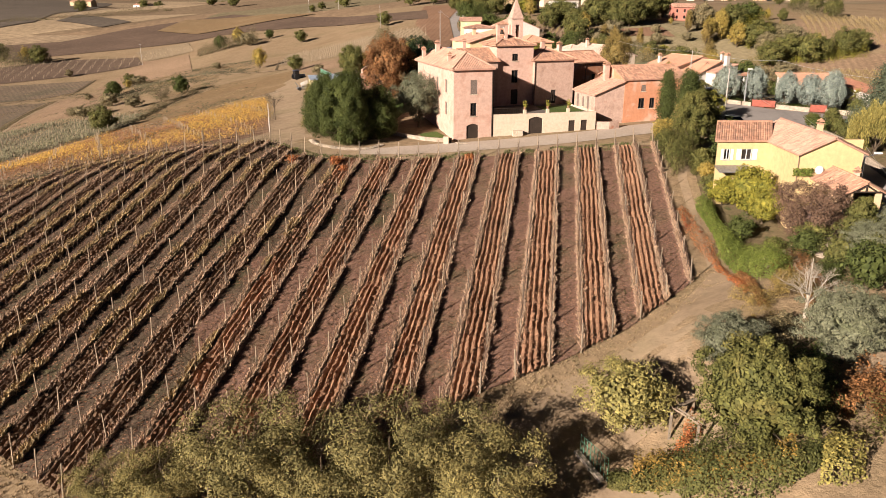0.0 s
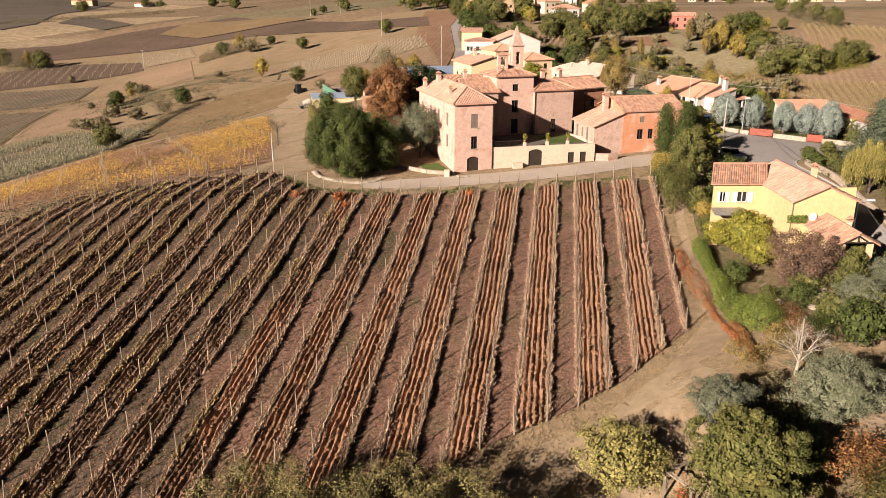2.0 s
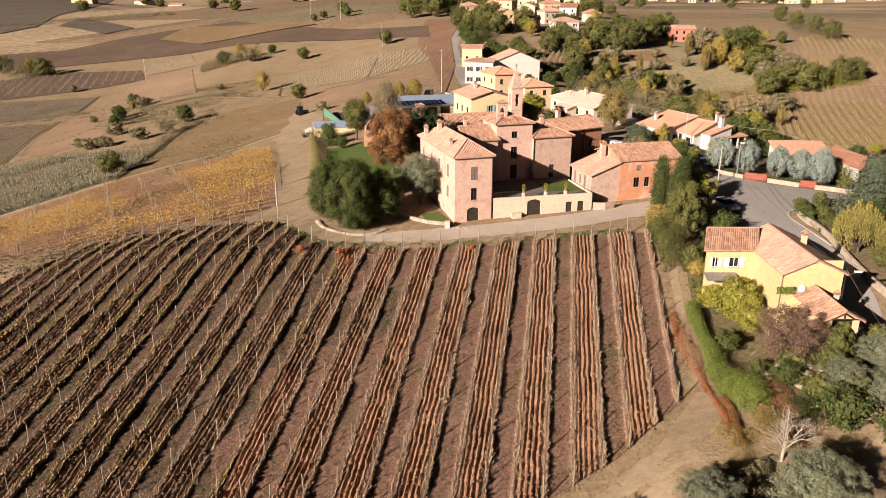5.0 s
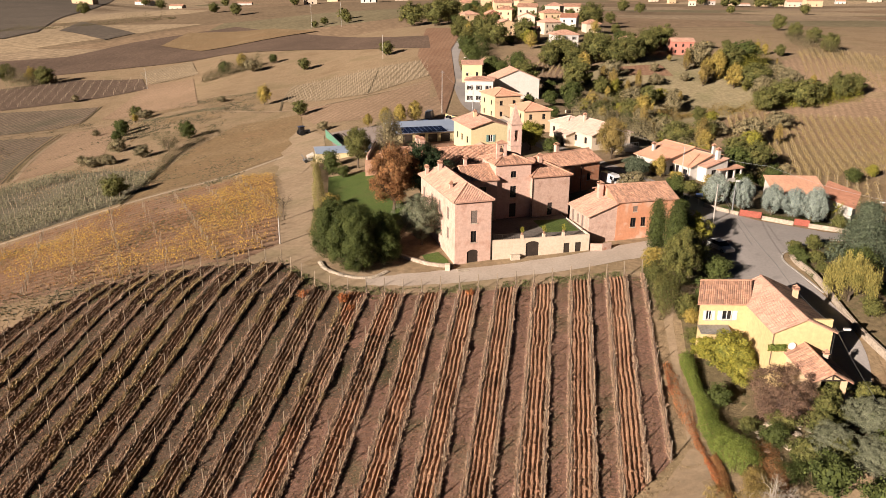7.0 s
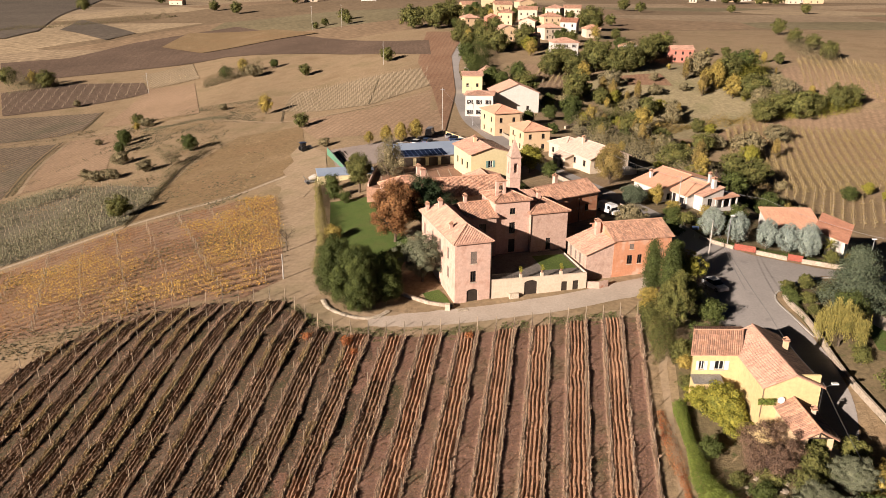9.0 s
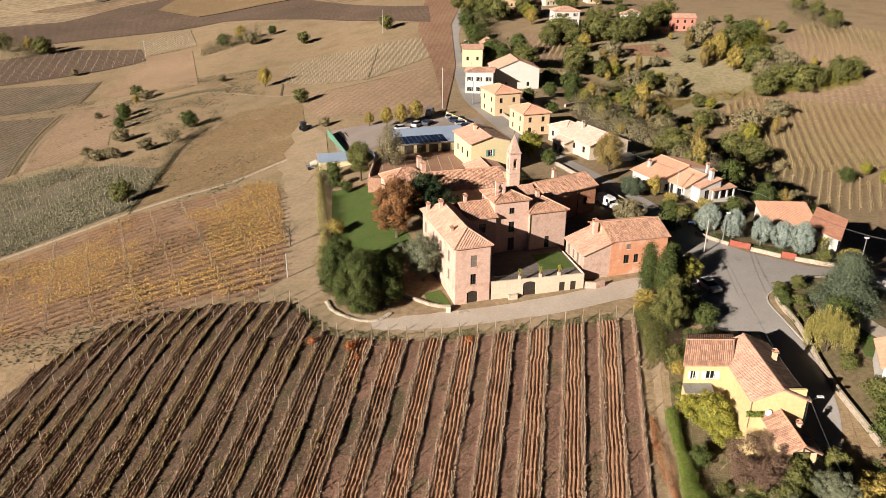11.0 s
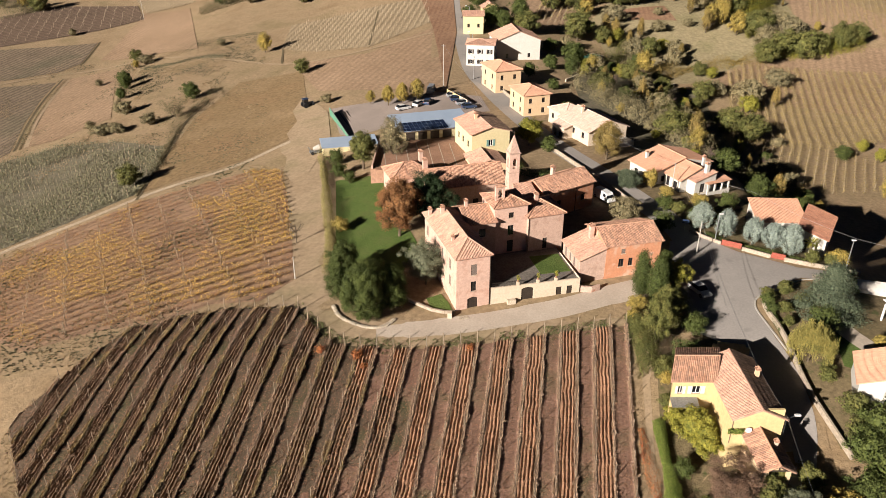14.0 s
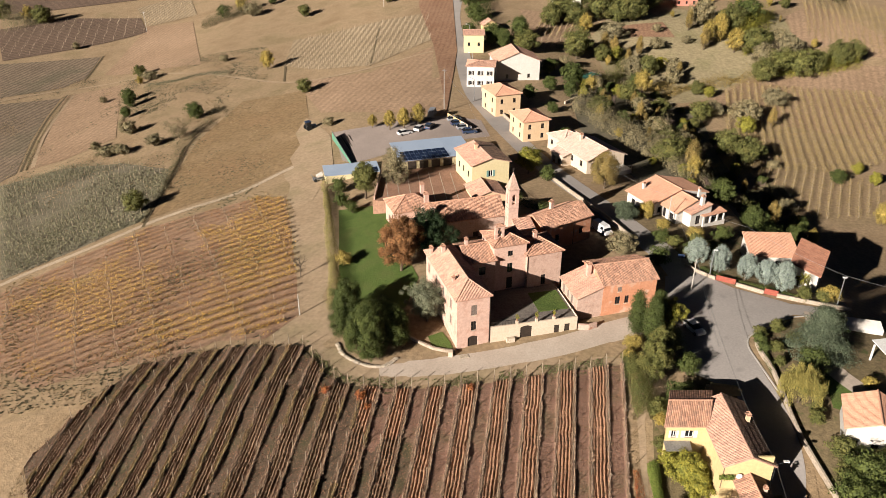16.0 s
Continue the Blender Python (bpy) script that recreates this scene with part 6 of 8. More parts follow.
settle(tree("oak", "broad green oak by the pergola", "tree", OAK_LEAF, 8.0, 7.6, "round", 38000, 0.085, 0.06, seed=28, clumps=160), 18.8, 39.9)
near_tree = settle(tree("almond_tree", "thin yellow-green tree below the vines", "tree", NEAR_LEAF, 8.0, 6.8, "vase", 26000, 0.085, 0.08, seed=29, clumps=150, slim=0.28), -12.0, 39.0)
for px, py, ps, turn, wide in ((-7.2, 38.0, 0.82, 100, 1.15), (-3.2, 38.8, 0.95, 200, 1.05), (0.6, 39.2, 0.9, 290, 1.0), (-16.8, 38.4, 0.62, 40, 1.2), (-20.6, 38.6, 0.5, 75, 1.2), (3.2, 36.6, 0.85, 160, 1.0)):
    plant(near_tree, px, py, ps, turn, stretch=wide)
for tx, ty, ts in ((-16.5, 209.3, 1.0), (-12.4, 208.8, 1.06), (-8.3, 210.5, 1.1), (-21.8, 213.0, 0.7)):
    if tx == -16.5:
        ginkgo = settle(tree("yellow_tree", "small bright yellow tree by the car park", "tree", YELLOW_LEAF, 3.8, 6.0, "egg", 4320, 0.102, 0.2, seed=30, clumps=64, group="yellow trees by the car park"), tx, ty)
    else:
        plant(ginkgo, tx, ty, ts, tx * 30)
field_tree = settle(tree("field_tree", "lone round tree in a field", "tree", OAK_LEAF, 7.5, 6.2, "round", 3600, 0.17, 0.06, seed=31, clumps=40, group="trees over the hills"), -82.0, 181.0)
field_gold = settle(tree("field_tree", "golden autumn tree in a field", "tree", YELLOW_LEAF, 6.8, 8.5, "round", 3000, 0.17, 0.08, seed=32, clumps=40, group="trees over the hills"), -73.5, 309)
field_dark = settle(tree("field_tree", "dark evergreen tree in a field", "tree", EVERGREEN_LEAF, 7.5, 6.3, "round", 3400, 0.17, 0.03, seed=33, clumps=40, group="trees over the hills"), -88.6, 257.6)
field_scrub = settle(tree("field_shrub", "brownish shrub on the slope", "shrub", SCRUB_LEAF, 6.0, 4.2, "round", 2200, 0.17, 0.03, seed=34, clumps=40, group="trees over the hills"), -96, 235)
for proto, px, py, ps in ((field_dark, -126.5, 293.8, 0.9), (field_tree, -51, 266.5, 0.9), (field_dark, -93, 418, 0.8), (field_tree, -28.7, 381.8, 1.15), (field_tree, -230, 440, 1.7), (field_gold, -240, 445, 1.2), (field_gold, -108, 410, 1.1), (field_dark, -116, 405, 1.2), (field_scrub, -100, 400, 1.6), (field_tree, -70.7, 387, 1.0), (field_tree, -70, 562, 1.2)):
    plant(proto, px, py, ps, px * 17)

settle(tree("dead_tree", "dead leaning trunk beside the yellow vines", "tree", OAK_LEAF, 2.0, 5.0, "round", 0, 0.1, 0.45, bare=1, seed=38), -28.8, 129.0)
settle(tree("field_tree", "broad thin tawny tree above the scrub", "tree", SCRUB_LEAF, 11.0, 6.4, "vase", 3600, 0.13, 0.12, bare=1, seed=39, clumps=90, group="trees over the hills"), -88.8, 239.0)
for proto, px, py, ps, wide in ((field_dark, -123, 285, 1.0, 0.8), (field_dark, -119.3, 271.3, 0.75, 0.9), (field_scrub, -110.5, 251.5, 1.1, 1.0), (field_scrub, -110.7, 231.1, 0.9, 1.3), (field_scrub, -105.6, 231.4, 0.8, 1.4), (field_tree, -136, 332, 0.9, 1.0), (field_scrub, -128, 322, 1.0, 1.3), (field_gold, -131, 318, 0.45, 1.2)):
    plant(proto, px, py, ps, px * 23, stretch=wide)

# ---- trees and shrubs over the slopes, by kind: x, y, height ----
for proto, base, places in (
    (field_tree, 6.2, ((43.6, 321.9, 9.9), (53.5, 324.9, 10), (65, 331, 11.6), (72, 328, 10), (80, 330, 11.7), (89, 344, 10.8), (50, 292, 12.5), (60, 293, 6.9), (76, 284, 8), (61, 250, 7), (71, 244, 6), (46.5, 224, 6.3), (86, 248, 7.2), (87, 222, 8.6), (91, 215, 8.5), (119, 281, 9.4), (127, 286, 10.5), (134, 284, 11), (141, 287, 8.6), (150, 290, 11), (157, 293, 9), (122, 302, 11), (118, 320, 12))),
    (field_tree, 6.2, ((57, 183.5, 6.9), (91, 270, 5.5), (30, 288, 8.9), (20, 380, 14), (25, 371, 11), (38, 378, 12), (88, 474, 14), (49, 331, 11), (66, 343, 12), (74, 333, 10), (78, 329, 13), (58, 377, 8.6), (96, 361, 11), (104, 371, 11.6), (110, 523, 8), (193, 453, 9.3), (182, 406, 8.4), (183, 387, 8), (178, 359, 9), (2.4, 484, 16), (-20, 489, 15), (-6, 475, 15))),
    (field_gold, 8.5, ((57, 317, 8.6), (48, 248, 6.9), (45.4, 217, 5.2), (105.5, 310, 10), (111, 312.5, 12.5), (115, 304, 10), (79.5, 233, 3.9), (70.4, 268, 8.6), (60, 172, 6.6), (111, 174, 6.7), (48, 202, 3.3), (12, 395, 9), (40, 362, 8))),
    (field_scrub, 4.2, ((68, 313, 7.4), (84, 305, 4.9), (97, 310, 3.7), (84, 278, 6.8), (92, 253, 5.3), (134, 299, 10), (123, 294, 9), (108, 328, 11), (87, 319, 3.8), (71, 286, 6.8), (44, 280, 4.4), (116, 261, 6.7), (101, 246, 8.3), (-140, 300, 3), (-97, 330, 3), (-118, 240, 3), (-36, 222, 3), (-190, 390, 4), (66, 205, 4), (75, 215, 5), (60, 225, 4), (70, 190, 5))),
    (field_dark, 6.3, ((22, 294, 7.9), (29, 305, 9.4), (17.6, 297, 9.2), (43, 257, 8), (69, 274, 5.5), (57, 259, 4.1), (32, 194.5, 4.7), (32, 222, 3.5), (112, 201, 4.6), (36, 265, 6), (40, 240, 6), (34, 245, 5), (26, 235, 5), (55, 300, 6), (52, 215, 5), (63, 160, 6), (67, 150, 6), (127, 327, 12), (9, 305, 7), (12, 330, 8), (10, 355, 9))),
):
    for px, py, ph in places:
        plant(proto, px, py, ph / base, px * 37 + py, stretch=0.8 + 0.35 * ((px * 7.3 + py * 3.1) % 1))
field_poplar = settle(tree("field_tree", "slim yellowing poplar on the slope", "tree", TAWNY_LEAF, 3.4, 9.0, "egg", 2600, 0.15, 0.1, seed=57, clumps=40, group="trees over the hills"), 61.3, 178.0)
field_bare = settle(tree("field_tree", "leafless grey tree on the slope", "tree", SCRUB_LEAF, 6.0, 9.0, "vase", 500, 0.1, 0.2, bark=PLUM_BARK, bare=1, seed=58, clumps=60, group="trees over the hills"), 109.0, 331.3)
field_lime = settle(tree("field_tree", "bright yellow-green tree on the slope", "tree", LIME_LEAF, 6.4, 6.4, "round", 3400, 0.16, 0.06, seed=59, clumps=44, group="trees over the hills"), 98.3, 238.0)
for proto, px, py, ps in ((field_lime, 120.6, 207.3, 0.6), (field_lime, 121.7, 199.3, 0.65), (field_scrub, 97.5, 211.3, 0.7), (field_poplar, 108.7, 243.3, 0.8), (field_bare, 131, 300, 1.1), (field_bare, 126, 296, 0.9), (field_poplar, 76, 300, 0.9), (field_poplar, 70, 292, 0.8), (field_lime, 66, 296, 1.0), (field_lime, 82, 290, 0.8), (field_poplar, 62, 300, 1.0), (field_bare, 88, 345, 1.0), (field_lime, 40, 372, 1.2), (field_bare, 44, 330, 0.9), (field_poplar, 101, 322, 1.0), (field_lime, 95, 268, 0.7), (field_poplar, 88, 284, 0.7)):
    plant(proto, px, py, ps, px * 29)
belt = np.random.default_rng(99)
for k in range(110):
    py = 160 + 105 * belt.random()
    px = 52 - 0.12 * (py - 158) + belt.random() * 42
    if 27 < px < 50 and py < 200:
        continue
    proto, base = ((field_dark, 6.3), (field_lime, 6.4), (field_tree, 6.2), (field_scrub, 4.2), (field_poplar, 7.0), (field_bare, 7.0), (field_gold, 8.5))[int(belt.random() * 6.3)]
    plant(proto, px, py, (2.4 + 3.2 * belt.random() ** 1.5) / base, belt.random() * 360, stretch=0.8 + 0.4 * belt.random())
for k in range(64):
    py = 372 + 190 * belt.random()
    px = 4 + belt.random() * 92
    proto, base = ((field_dark, 6.3), (field_tree, 6.2), (field_tree, 6.2), (field_gold, 8.5))[int(belt.random() * 3.4)]
    plant(proto, px, py, (4.5 + 4.5 * belt.random()) / base, belt.random() * 360, stretch=0.75 + 0.3 * belt.random())
for k in range(46):
    py = 285 + 95 * belt.random()
    px = 62 + belt.random() * 90
    proto, base = ((field_tree, 6.2), (field_scrub, 4.2), (field_gold, 8.5), (field_poplar, 7.0), (field_bare, 7.0))[int(belt.random() * 5)]
    plant(proto, px, py, (2.4 + 5.5 * belt.random() ** 2) / base, belt.random() * 360, stretch=0.75 + 0.3 * belt.random())
garden_bush = settle(tree("garden_bush", "rounded green bush in a garden", "shrub", OAK_LEAF, 2.6, 2.2, "round", 2200, 0.075, 0.06, seed=40, group="garden bushes"), 51.8, 105.2)
garden_gold = settle(tree("garden_bush", "golden leafy bush in a garden", "shrub", YELLOW_LEAF, 2.6, 2.2, "round", 2200, 0.075, 0.06, seed=41, group="garden bushes"), 63.5, 92.0)
garden_dark = settle(tree("garden_bush", "dark evergreen bush in a garden", "shrub", EVERGREEN_LEAF, 2.6, 2.4, "round", 2400, 0.075, 0.06, seed=42, group="garden bushes"), 47.8, 133.0)
for proto, places in ((garden_bush, ((53, 101, 1.0), (52.2, 97.5, 0.9), (55, 106.5, 1.2), (47.8, 130, 1.4), (45.2, 135, 1.3), (50, 136, 1.3), (53, 133, 1.4), (64, 116.8, 1.3), (67.5, 117, 1.2), (53.8, 79, 1.7), (57, 76.5, 1.8), (52.5, 75, 1.5), (60.5, 75.5, 1.6), (44, 69, 1.5), (41.5, 63, 1.6), (38, 66, 1.2), (33, 64, 1.2), (30.6, 83, 1.2), (36, 62.5, 1.3), (31.2, 89, 1.5), (29.5, 97.5, 1.2), (37.2, 64.5, 1.4), (39.5, 67.5, 1.1), (42.5, 66, 1.3), (30.9, 66.5, 0.9), (36, 58.5, 1.5), (33.2, 59.5, 1.3), (52.8, 85.2, 1.1), (53.6, 87.2, 0.9), (55.2, 90.4, 1.0), (56.8, 102.6, 1.3), (61.8, 103.8, 1.2), (52.4, 92.4, 0.8))),
                      (garden_gold, ((62, 121, 0.7), (69, 117.5, 1.6), (42.8, 149, 1.5), (45, 142.5, 1.2), (50.5, 138, 1.5), (66, 88, 1.3), (30.3, 103.2, 1.3), (29.3, 100.6, 1.0), (31.2, 87.3, 1.0), (43.5, 62, 2.2), (46, 64, 2.0), (-20.5, 131.5, 1.5))),
                      (garden_dark, ((40.5, 128, 1.7), (43, 136.5, 1.4), (56, 138, 1.6), (51.5, 71.5, 2.0), (54.5, 74.5, 2.3), (57.5, 72, 2.2), (61, 75, 2.0), (49.5, 66, 1.8), (53, 68, 2.4), (33.6, 55.6, 1.7), (40.5, 57, 1.9), (31.4, 62, 1.1), (36.8, 52, 1.8), (55.5, 93, 1.5), (56.5, 96, 1.9), (60, 104, 1.4), (64, 106, 1.8), (50.9, 101, 0.9), (51, 103.4, 0.9), (24, 168, 1.6), (-26, 168, 1.7), (-24.5, 160, 1.5), (-21.5, 155.5, 1.2), (-12, 112.5, 1.7), (-9, 110, 1.6), (29.8, 72, 1.2), (34.5, 90.5, 1.8), (37.5, 96.8, 1.6)))):
    for px, py, ps in places:
        plant(proto, px, py, ps, px * 61)
red_vine = settle(tree("vine_bush", "red-leaved vine at the end of a row", "vine", RED_LEAF, 2.2, 1.5, "round", 700, 0.09, 0.05, seed=61, clumps=20, group="red vines"), -13.4, 92.5)
for px, py, ps in ((-19.0, 93.8, 0.8), (-12.2, 90.6, 0.7), (3.4, 94.2, 0.7)):
    plant(red_vine, px, py, ps, px * 50)
palm = thing("palm_tree", pose(64.6, 119.2, ground_z(64.6, 119.2)), "small fan palm with a fibrous trunk", "palm")
part("trunk", Shape().rod((0, 0, -0.2), (0, 0, 3.2), 0.22, 0.18, 8), BARK, palm)
fronds = Shape()
for k in range(26):
    a, e = k * 2.4, 0.9 - 1.5 * k / 26
    way, sidew = Vector((math.cos(a) * math.cos(e), math.sin(a) * math.cos(e), math.sin(e))), Vector((-math.sin(a), math.cos(a), 0))
    base, mid = Vector((0, 0, 3.2)), Vector((0, 0, 3.2)) + way * 0.9
    for j in range(7):
        t = (j - 3) * 0.28
        tip = mid + (way * math.cos(t) + sidew * math.sin(t)) * 0.9 + Vector((0, 0, -0.15))
        fronds.face(base, mid + sidew * (j - 3.4) * 0.05, tip, mid + sidew * (j - 2.6) * 0.05)
part("crown", fronds, LIME_LEAF, palm)


# ---- hedges, creepers and undergrowth ----
def leafy_bank(name, line, width, high, surface, label, category, count, size, kind="", lift=0.0, seed=50):
    """Leaves packed into a long body along a line."""
    g = np.random.default_rng(seed)
    count, size = int(count * 2), size * 0.72
    pts = smooth_line(line, 8)
    seg = np.array(pts)
    cum = np.concatenate([[0], np.cumsum(np.hypot(*np.diff(seg, axis=0).T))])
    s = g.random(count) * cum[-1]
    x, y = np.interp(s, cum, seg[:, 0]), np.interp(s, cum, seg[:, 1])
    ang = np.arctan2(np.interp(s, cum, np.gradient(seg[:, 1], cum + np.arange(len(cum)) * 1e-6)), np.interp(s, cum, np.gradient(seg[:, 0], cum + np.arange(len(cum)) * 1e-6)))
    t = g.random(count) * 6.283
    rough = (0.55 + 0.8 * lumps(s * 0.16, s * 0 + seed * 1.7)) * (0.6 + 0.5 * lumps(s * 0.8, t * 1.3 + seed) + 0.35 * lumps(s * 2.3, t * 3 + seed))
    if name != "hedge":
        rough = rough ** 1.7 * (0.75 + 0.6 * lumps(s * 0.45 + seed, t * 0.8))
    r = (0.55 + 0.45 * g.random(count))
    off, up = np.cos(t) * r * width / 2 * rough, lift + np.abs(np.sin(t)) * r * high * rough
    px, py = x - np.sin(ang) * off, y + np.cos(ang) * off
    centre = np.stack([px, py, heights(px, py) + up], -1)
    o = seg[0]
    base = np.array([o[0], o[1], ground_z(*o)])
    ob = thing(name, pose(*base), label, category, kind=kind)
    out = np.stack([-np.sin(ang) * np.cos(t), np.cos(ang) * np.cos(t), np.abs(np.sin(t)) + 0.2], -1)
    part("foliage", leaf_mesh("foliage", centre - base, size, 0, seed, facing=out), surface, ob)
    return ob


leafy_bank("hedge", [(28.5, 80), (28.3, 75), (28.0, 70), (27.8, 65.5), (27.9, 61.2), (28.2, 58.6)], 1.9, 1.9, HEDGE_LEAF, "long clipped bright green hedge", "hedge", 16000, 0.1, seed=51)
leafy_bank("creeper", [(26.2, 79.5), (25.9, 74), (26.1, 67.5), (25.6, 61), (24.8, 56.5)], 1.3, 0.6, RED_LEAF, "red and orange creeper along the hedge", "creeper", 2600, 0.09, seed=52)
leafy_bank("creeper", [(26.6, 63.5), (26.2, 60.5), (25.4, 57.0), (25.0, 54.0)], 1.4, 0.8, RUST_LEAF, "orange-brown creeper below the hedge", "creeper", 2600, 0.1, seed=47)
leafy_bank("undergrowth", [(10.4, 40.4), (13, 40.1), (15.4, 39.6), (18, 38.0), (21, 37.5), (23.6, 38.4)], 2.8, 1.6, OAK_LEAF, "mixed green undergrowth beside the lane", "shrub", 8000, 0.12, seed=53)
leafy_bank("undergrowth", [(12.0, 40.6), (14.6, 39.7), (17.4, 38.6), (20.4, 37.6)], 2.2, 1.7, AUTUMN_LEAF, "orange and yellow undergrowth among the green", "shrub", 2600, 0.12, seed=46)
leafy_bank("undergrowth", [(21.6, 36.8), (22.6, 36.4), (23.6, 37.2)], 1.4, 1.5, WILLOW_LEAF, "tall yellowing reeds beside the lane", "reeds", 900, 0.13, seed=45)
leafy_bank("undergrowth", [(25.6, 40.4), (26.6, 42.4), (28.6, 42.6)], 3.0, 2.6, RUST_LEAF, "rust-coloured shrubs in the garden corner", "shrub", 3000, 0.12, seed=54)
leafy_bank("undergrowth", [(26.0, 37.6), (28.4, 39.4), (31.0, 40.6)], 3.0, 2.0, OAK_LEAF, "yellow-green shrubs in the garden corner", "shrub", 3000, 0.12, seed=44)
leafy_bank("thicket", [(22.6, 47.0), (24.2, 49.6), (25.6, 51.6)], 2.6, 2.0, SCRUB_LEAF, "brown and orange thicket below the vines", "shrub", 4000, 0.12, seed=55)
leafy_bank("thicket", [(22.4, 41.0), (23.8, 43.6), (25.0, 45.6)], 3.2, 2.2, EVERGREEN_LEAF, "dark green bushes in the shade of the oak", "shrub", 4000, 0.12, seed=43)
leafy_bank("thicket", [(28.4, 58.6), (28.0, 56.0), (27.4, 53.6)], 2.6, 1.3, TAWNY_LEAF, "tawny scrub below the end of the hedge", "shrub", 2600, 0.1, seed=37)
leafy_bank("thicket", [(29.6, 62.5), (30.4, 59.8), (30.2, 56.6), (29.4, 53.8)], 2.6, 0.9, RUST_LEAF, "rusty fallen leaves and low shrubs in the garden", "shrub", 3000, 0.09, seed=36)
leafy_bank("thicket", [(24.2, 57.4), (24.6, 54.6), (24.0, 51.4), (22.0, 48.6)], 1.6, 0.7, TAWNY_LEAF, "low tawny weeds along the headland", "weeds", 2000, 0.08, seed=35)
leafy_bank("thicket", [(30.6, 57.5), (32.6, 58.6), (33.0, 60.6)], 2.2, 1.2, EVERGREEN_LEAF, "low green shrubs in the garden", "shrub", 2200, 0.1, seed=42)
leafy_bank("thicket", [(36.2, 63.2), (38.0, 64.4), (40.2, 64.6)], 1.6, 0.9, OAK_LEAF, "green shrubs under the open porch", "shrub", 2600, 0.1, seed=41)
leafy_bank("hedge", [(-30.4, 174), (-27.8, 160), (-25.1, 145), (-22.8, 132), (-21.3, 123), (-20.5, 115)], 2.3, 2.5, NEAR_LEAF, "uneven yellow-green hedge beside the lawn", "hedge", 11000, 0.13, seed=56)
leafy_bank("hedge", [(48.4, 126.9), (50.2, 124.8), (54, 122), (58.5, 119.6), (63, 117.6)], 1.0, 1.0, EVERGREEN_LEAF, "low dark hedge behind the garden wall", "hedge", 3000, 0.1, seed=57)
leafy_bank("thicket", [(29, 101.5), (29.3, 97), (29.4, 92), (29.3, 88)], 3.0, 3.2, OAK_LEAF, "wild green bank between vineyard and road", "shrub", 6500, 0.14, seed=58)
leafy_bank("thicket", [(36.5, 101), (37.5, 105), (37.5, 110)], 2.6, 2.4, OAK_LEAF, "dark green bushes along the road bank", "shrub", 3500, 0.13, seed=59)
leafy_bank("hedge", [(51.3, 104.6), (50.9, 100), (50.7, 96)], 0.9, 1.0, EVERGREEN_LEAF, "dark clipped hedge behind a curved wall", "hedge", 1800, 0.1, seed=60)
for ditch in ([(-139, 232), (-150, 264), (-158, 294), (-163, 320)], [(-77.1, 172), (-79.3, 188.8), (-81, 207.4), (-84.2, 230.3)], [(-109.3, 249.9), (-116.9, 259.3), (-123.4, 282.4)]):
    leafy_bank("bramble", ditch, 1.6, 0.7, SCRUB_LEAF, "brown brambles along a ditch between fields", "shrub", 1300, 0.2, seed=49)
leafy_bank("bramble", [(-127, 313), (-114.2, 311), (-101.5, 314.4), (-90, 309)], 4.0, 1.5, GREY_STEM, "dull scrub along a field edge", "shrub", 1800, 0.2, seed=48)
leafy_bank("bramble", [(-78, 190), (-81, 206), (-84.5, 226), (-84, 240), (-80, 262)], 4.5, 1.5, SCRUB_LEAF, "tawny scrub along the edge of the grass slope", "shrub", 3000, 0.18, seed=40)
leafy_bank("thicket", [(5, 165), (12, 157.5), (22, 150.5)], 2.5, 2.2, EVERGREEN_LEAF, "dark shrubs behind the church", "shrub", 3000, 0.14, seed=61)
leafy_bank("thicket", [(60, 170), (57, 185), (52, 200), (46, 215), (42, 230)], 8.0, 4.5, SCRUB_LEAF, "dense scrub on the shaded slope", "shrub", 9000, 0.24, seed=62)
leafy_bank("thicket", [(72, 160), (70, 178), (66, 195), (62, 212)], 6.0, 3.5, OAK_LEAF, "dense green scrub below the houses", "shrub", 6500, 0.24, seed=63)
leafy_bank("thicket", [(70, 262), (80, 270), (92, 276), (106, 281), (120, 284)], 5.0, 2.6, TAWNY_LEAF, "tawny hedgerow above the vines", "shrub", 5000, 0.2, seed=34)
leafy_bank("thicket", [(50, 262), (58, 272), (66, 284), (70, 300)], 7.0, 3.4, OAK_LEAF, "green scrub round the pool garden", "shrub", 5000, 0.22, seed=33)
leafy_bank("thicket", [(118, 286), (132, 287), (146, 289), (158, 292)], 6.0, 4.2, LIME_LEAF, "yellow-green thicket on the spur", "shrub", 6000, 0.22, seed=32)
leafy_bank("thicket", [(66, 150), (76, 158), (84, 172)], 6.0, 3.0, EVERGREEN_LEAF, "dark scrub in the shade below the bungalow", "shrub", 4500, 0.2, seed=31)
leafy_bank("thicket", [(98, 366), (90, 352), (84, 342), (78, 337)], 9.0, 8.0, OAK_LEAF, "wooded bank under the village", "shrub", 6000, 0.3, seed=64)
leafy_bank("thicket", [(14, 312), (16, 340), (17, 370), (16, 400)], 7.0, 6.0, EVERGREEN_LEAF, "dark trees along the village road", "shrub", 6000, 0.3, seed=65)
leafy_bank("thicket", [(120, 300), (126, 318), (134, 330)], 9.0, 8.0, LIME_LEAF, "golden wood on the spur", "shrub", 5000, 0.3, seed=66)
leafy_bank("thicket", [(190, 430), (178, 395), (176, 372), (172, 345)], 9.0, 5.0, SCRUB_LEAF, "tawny hedge between far fields", "shrub", 4500, 0.3, seed=67)
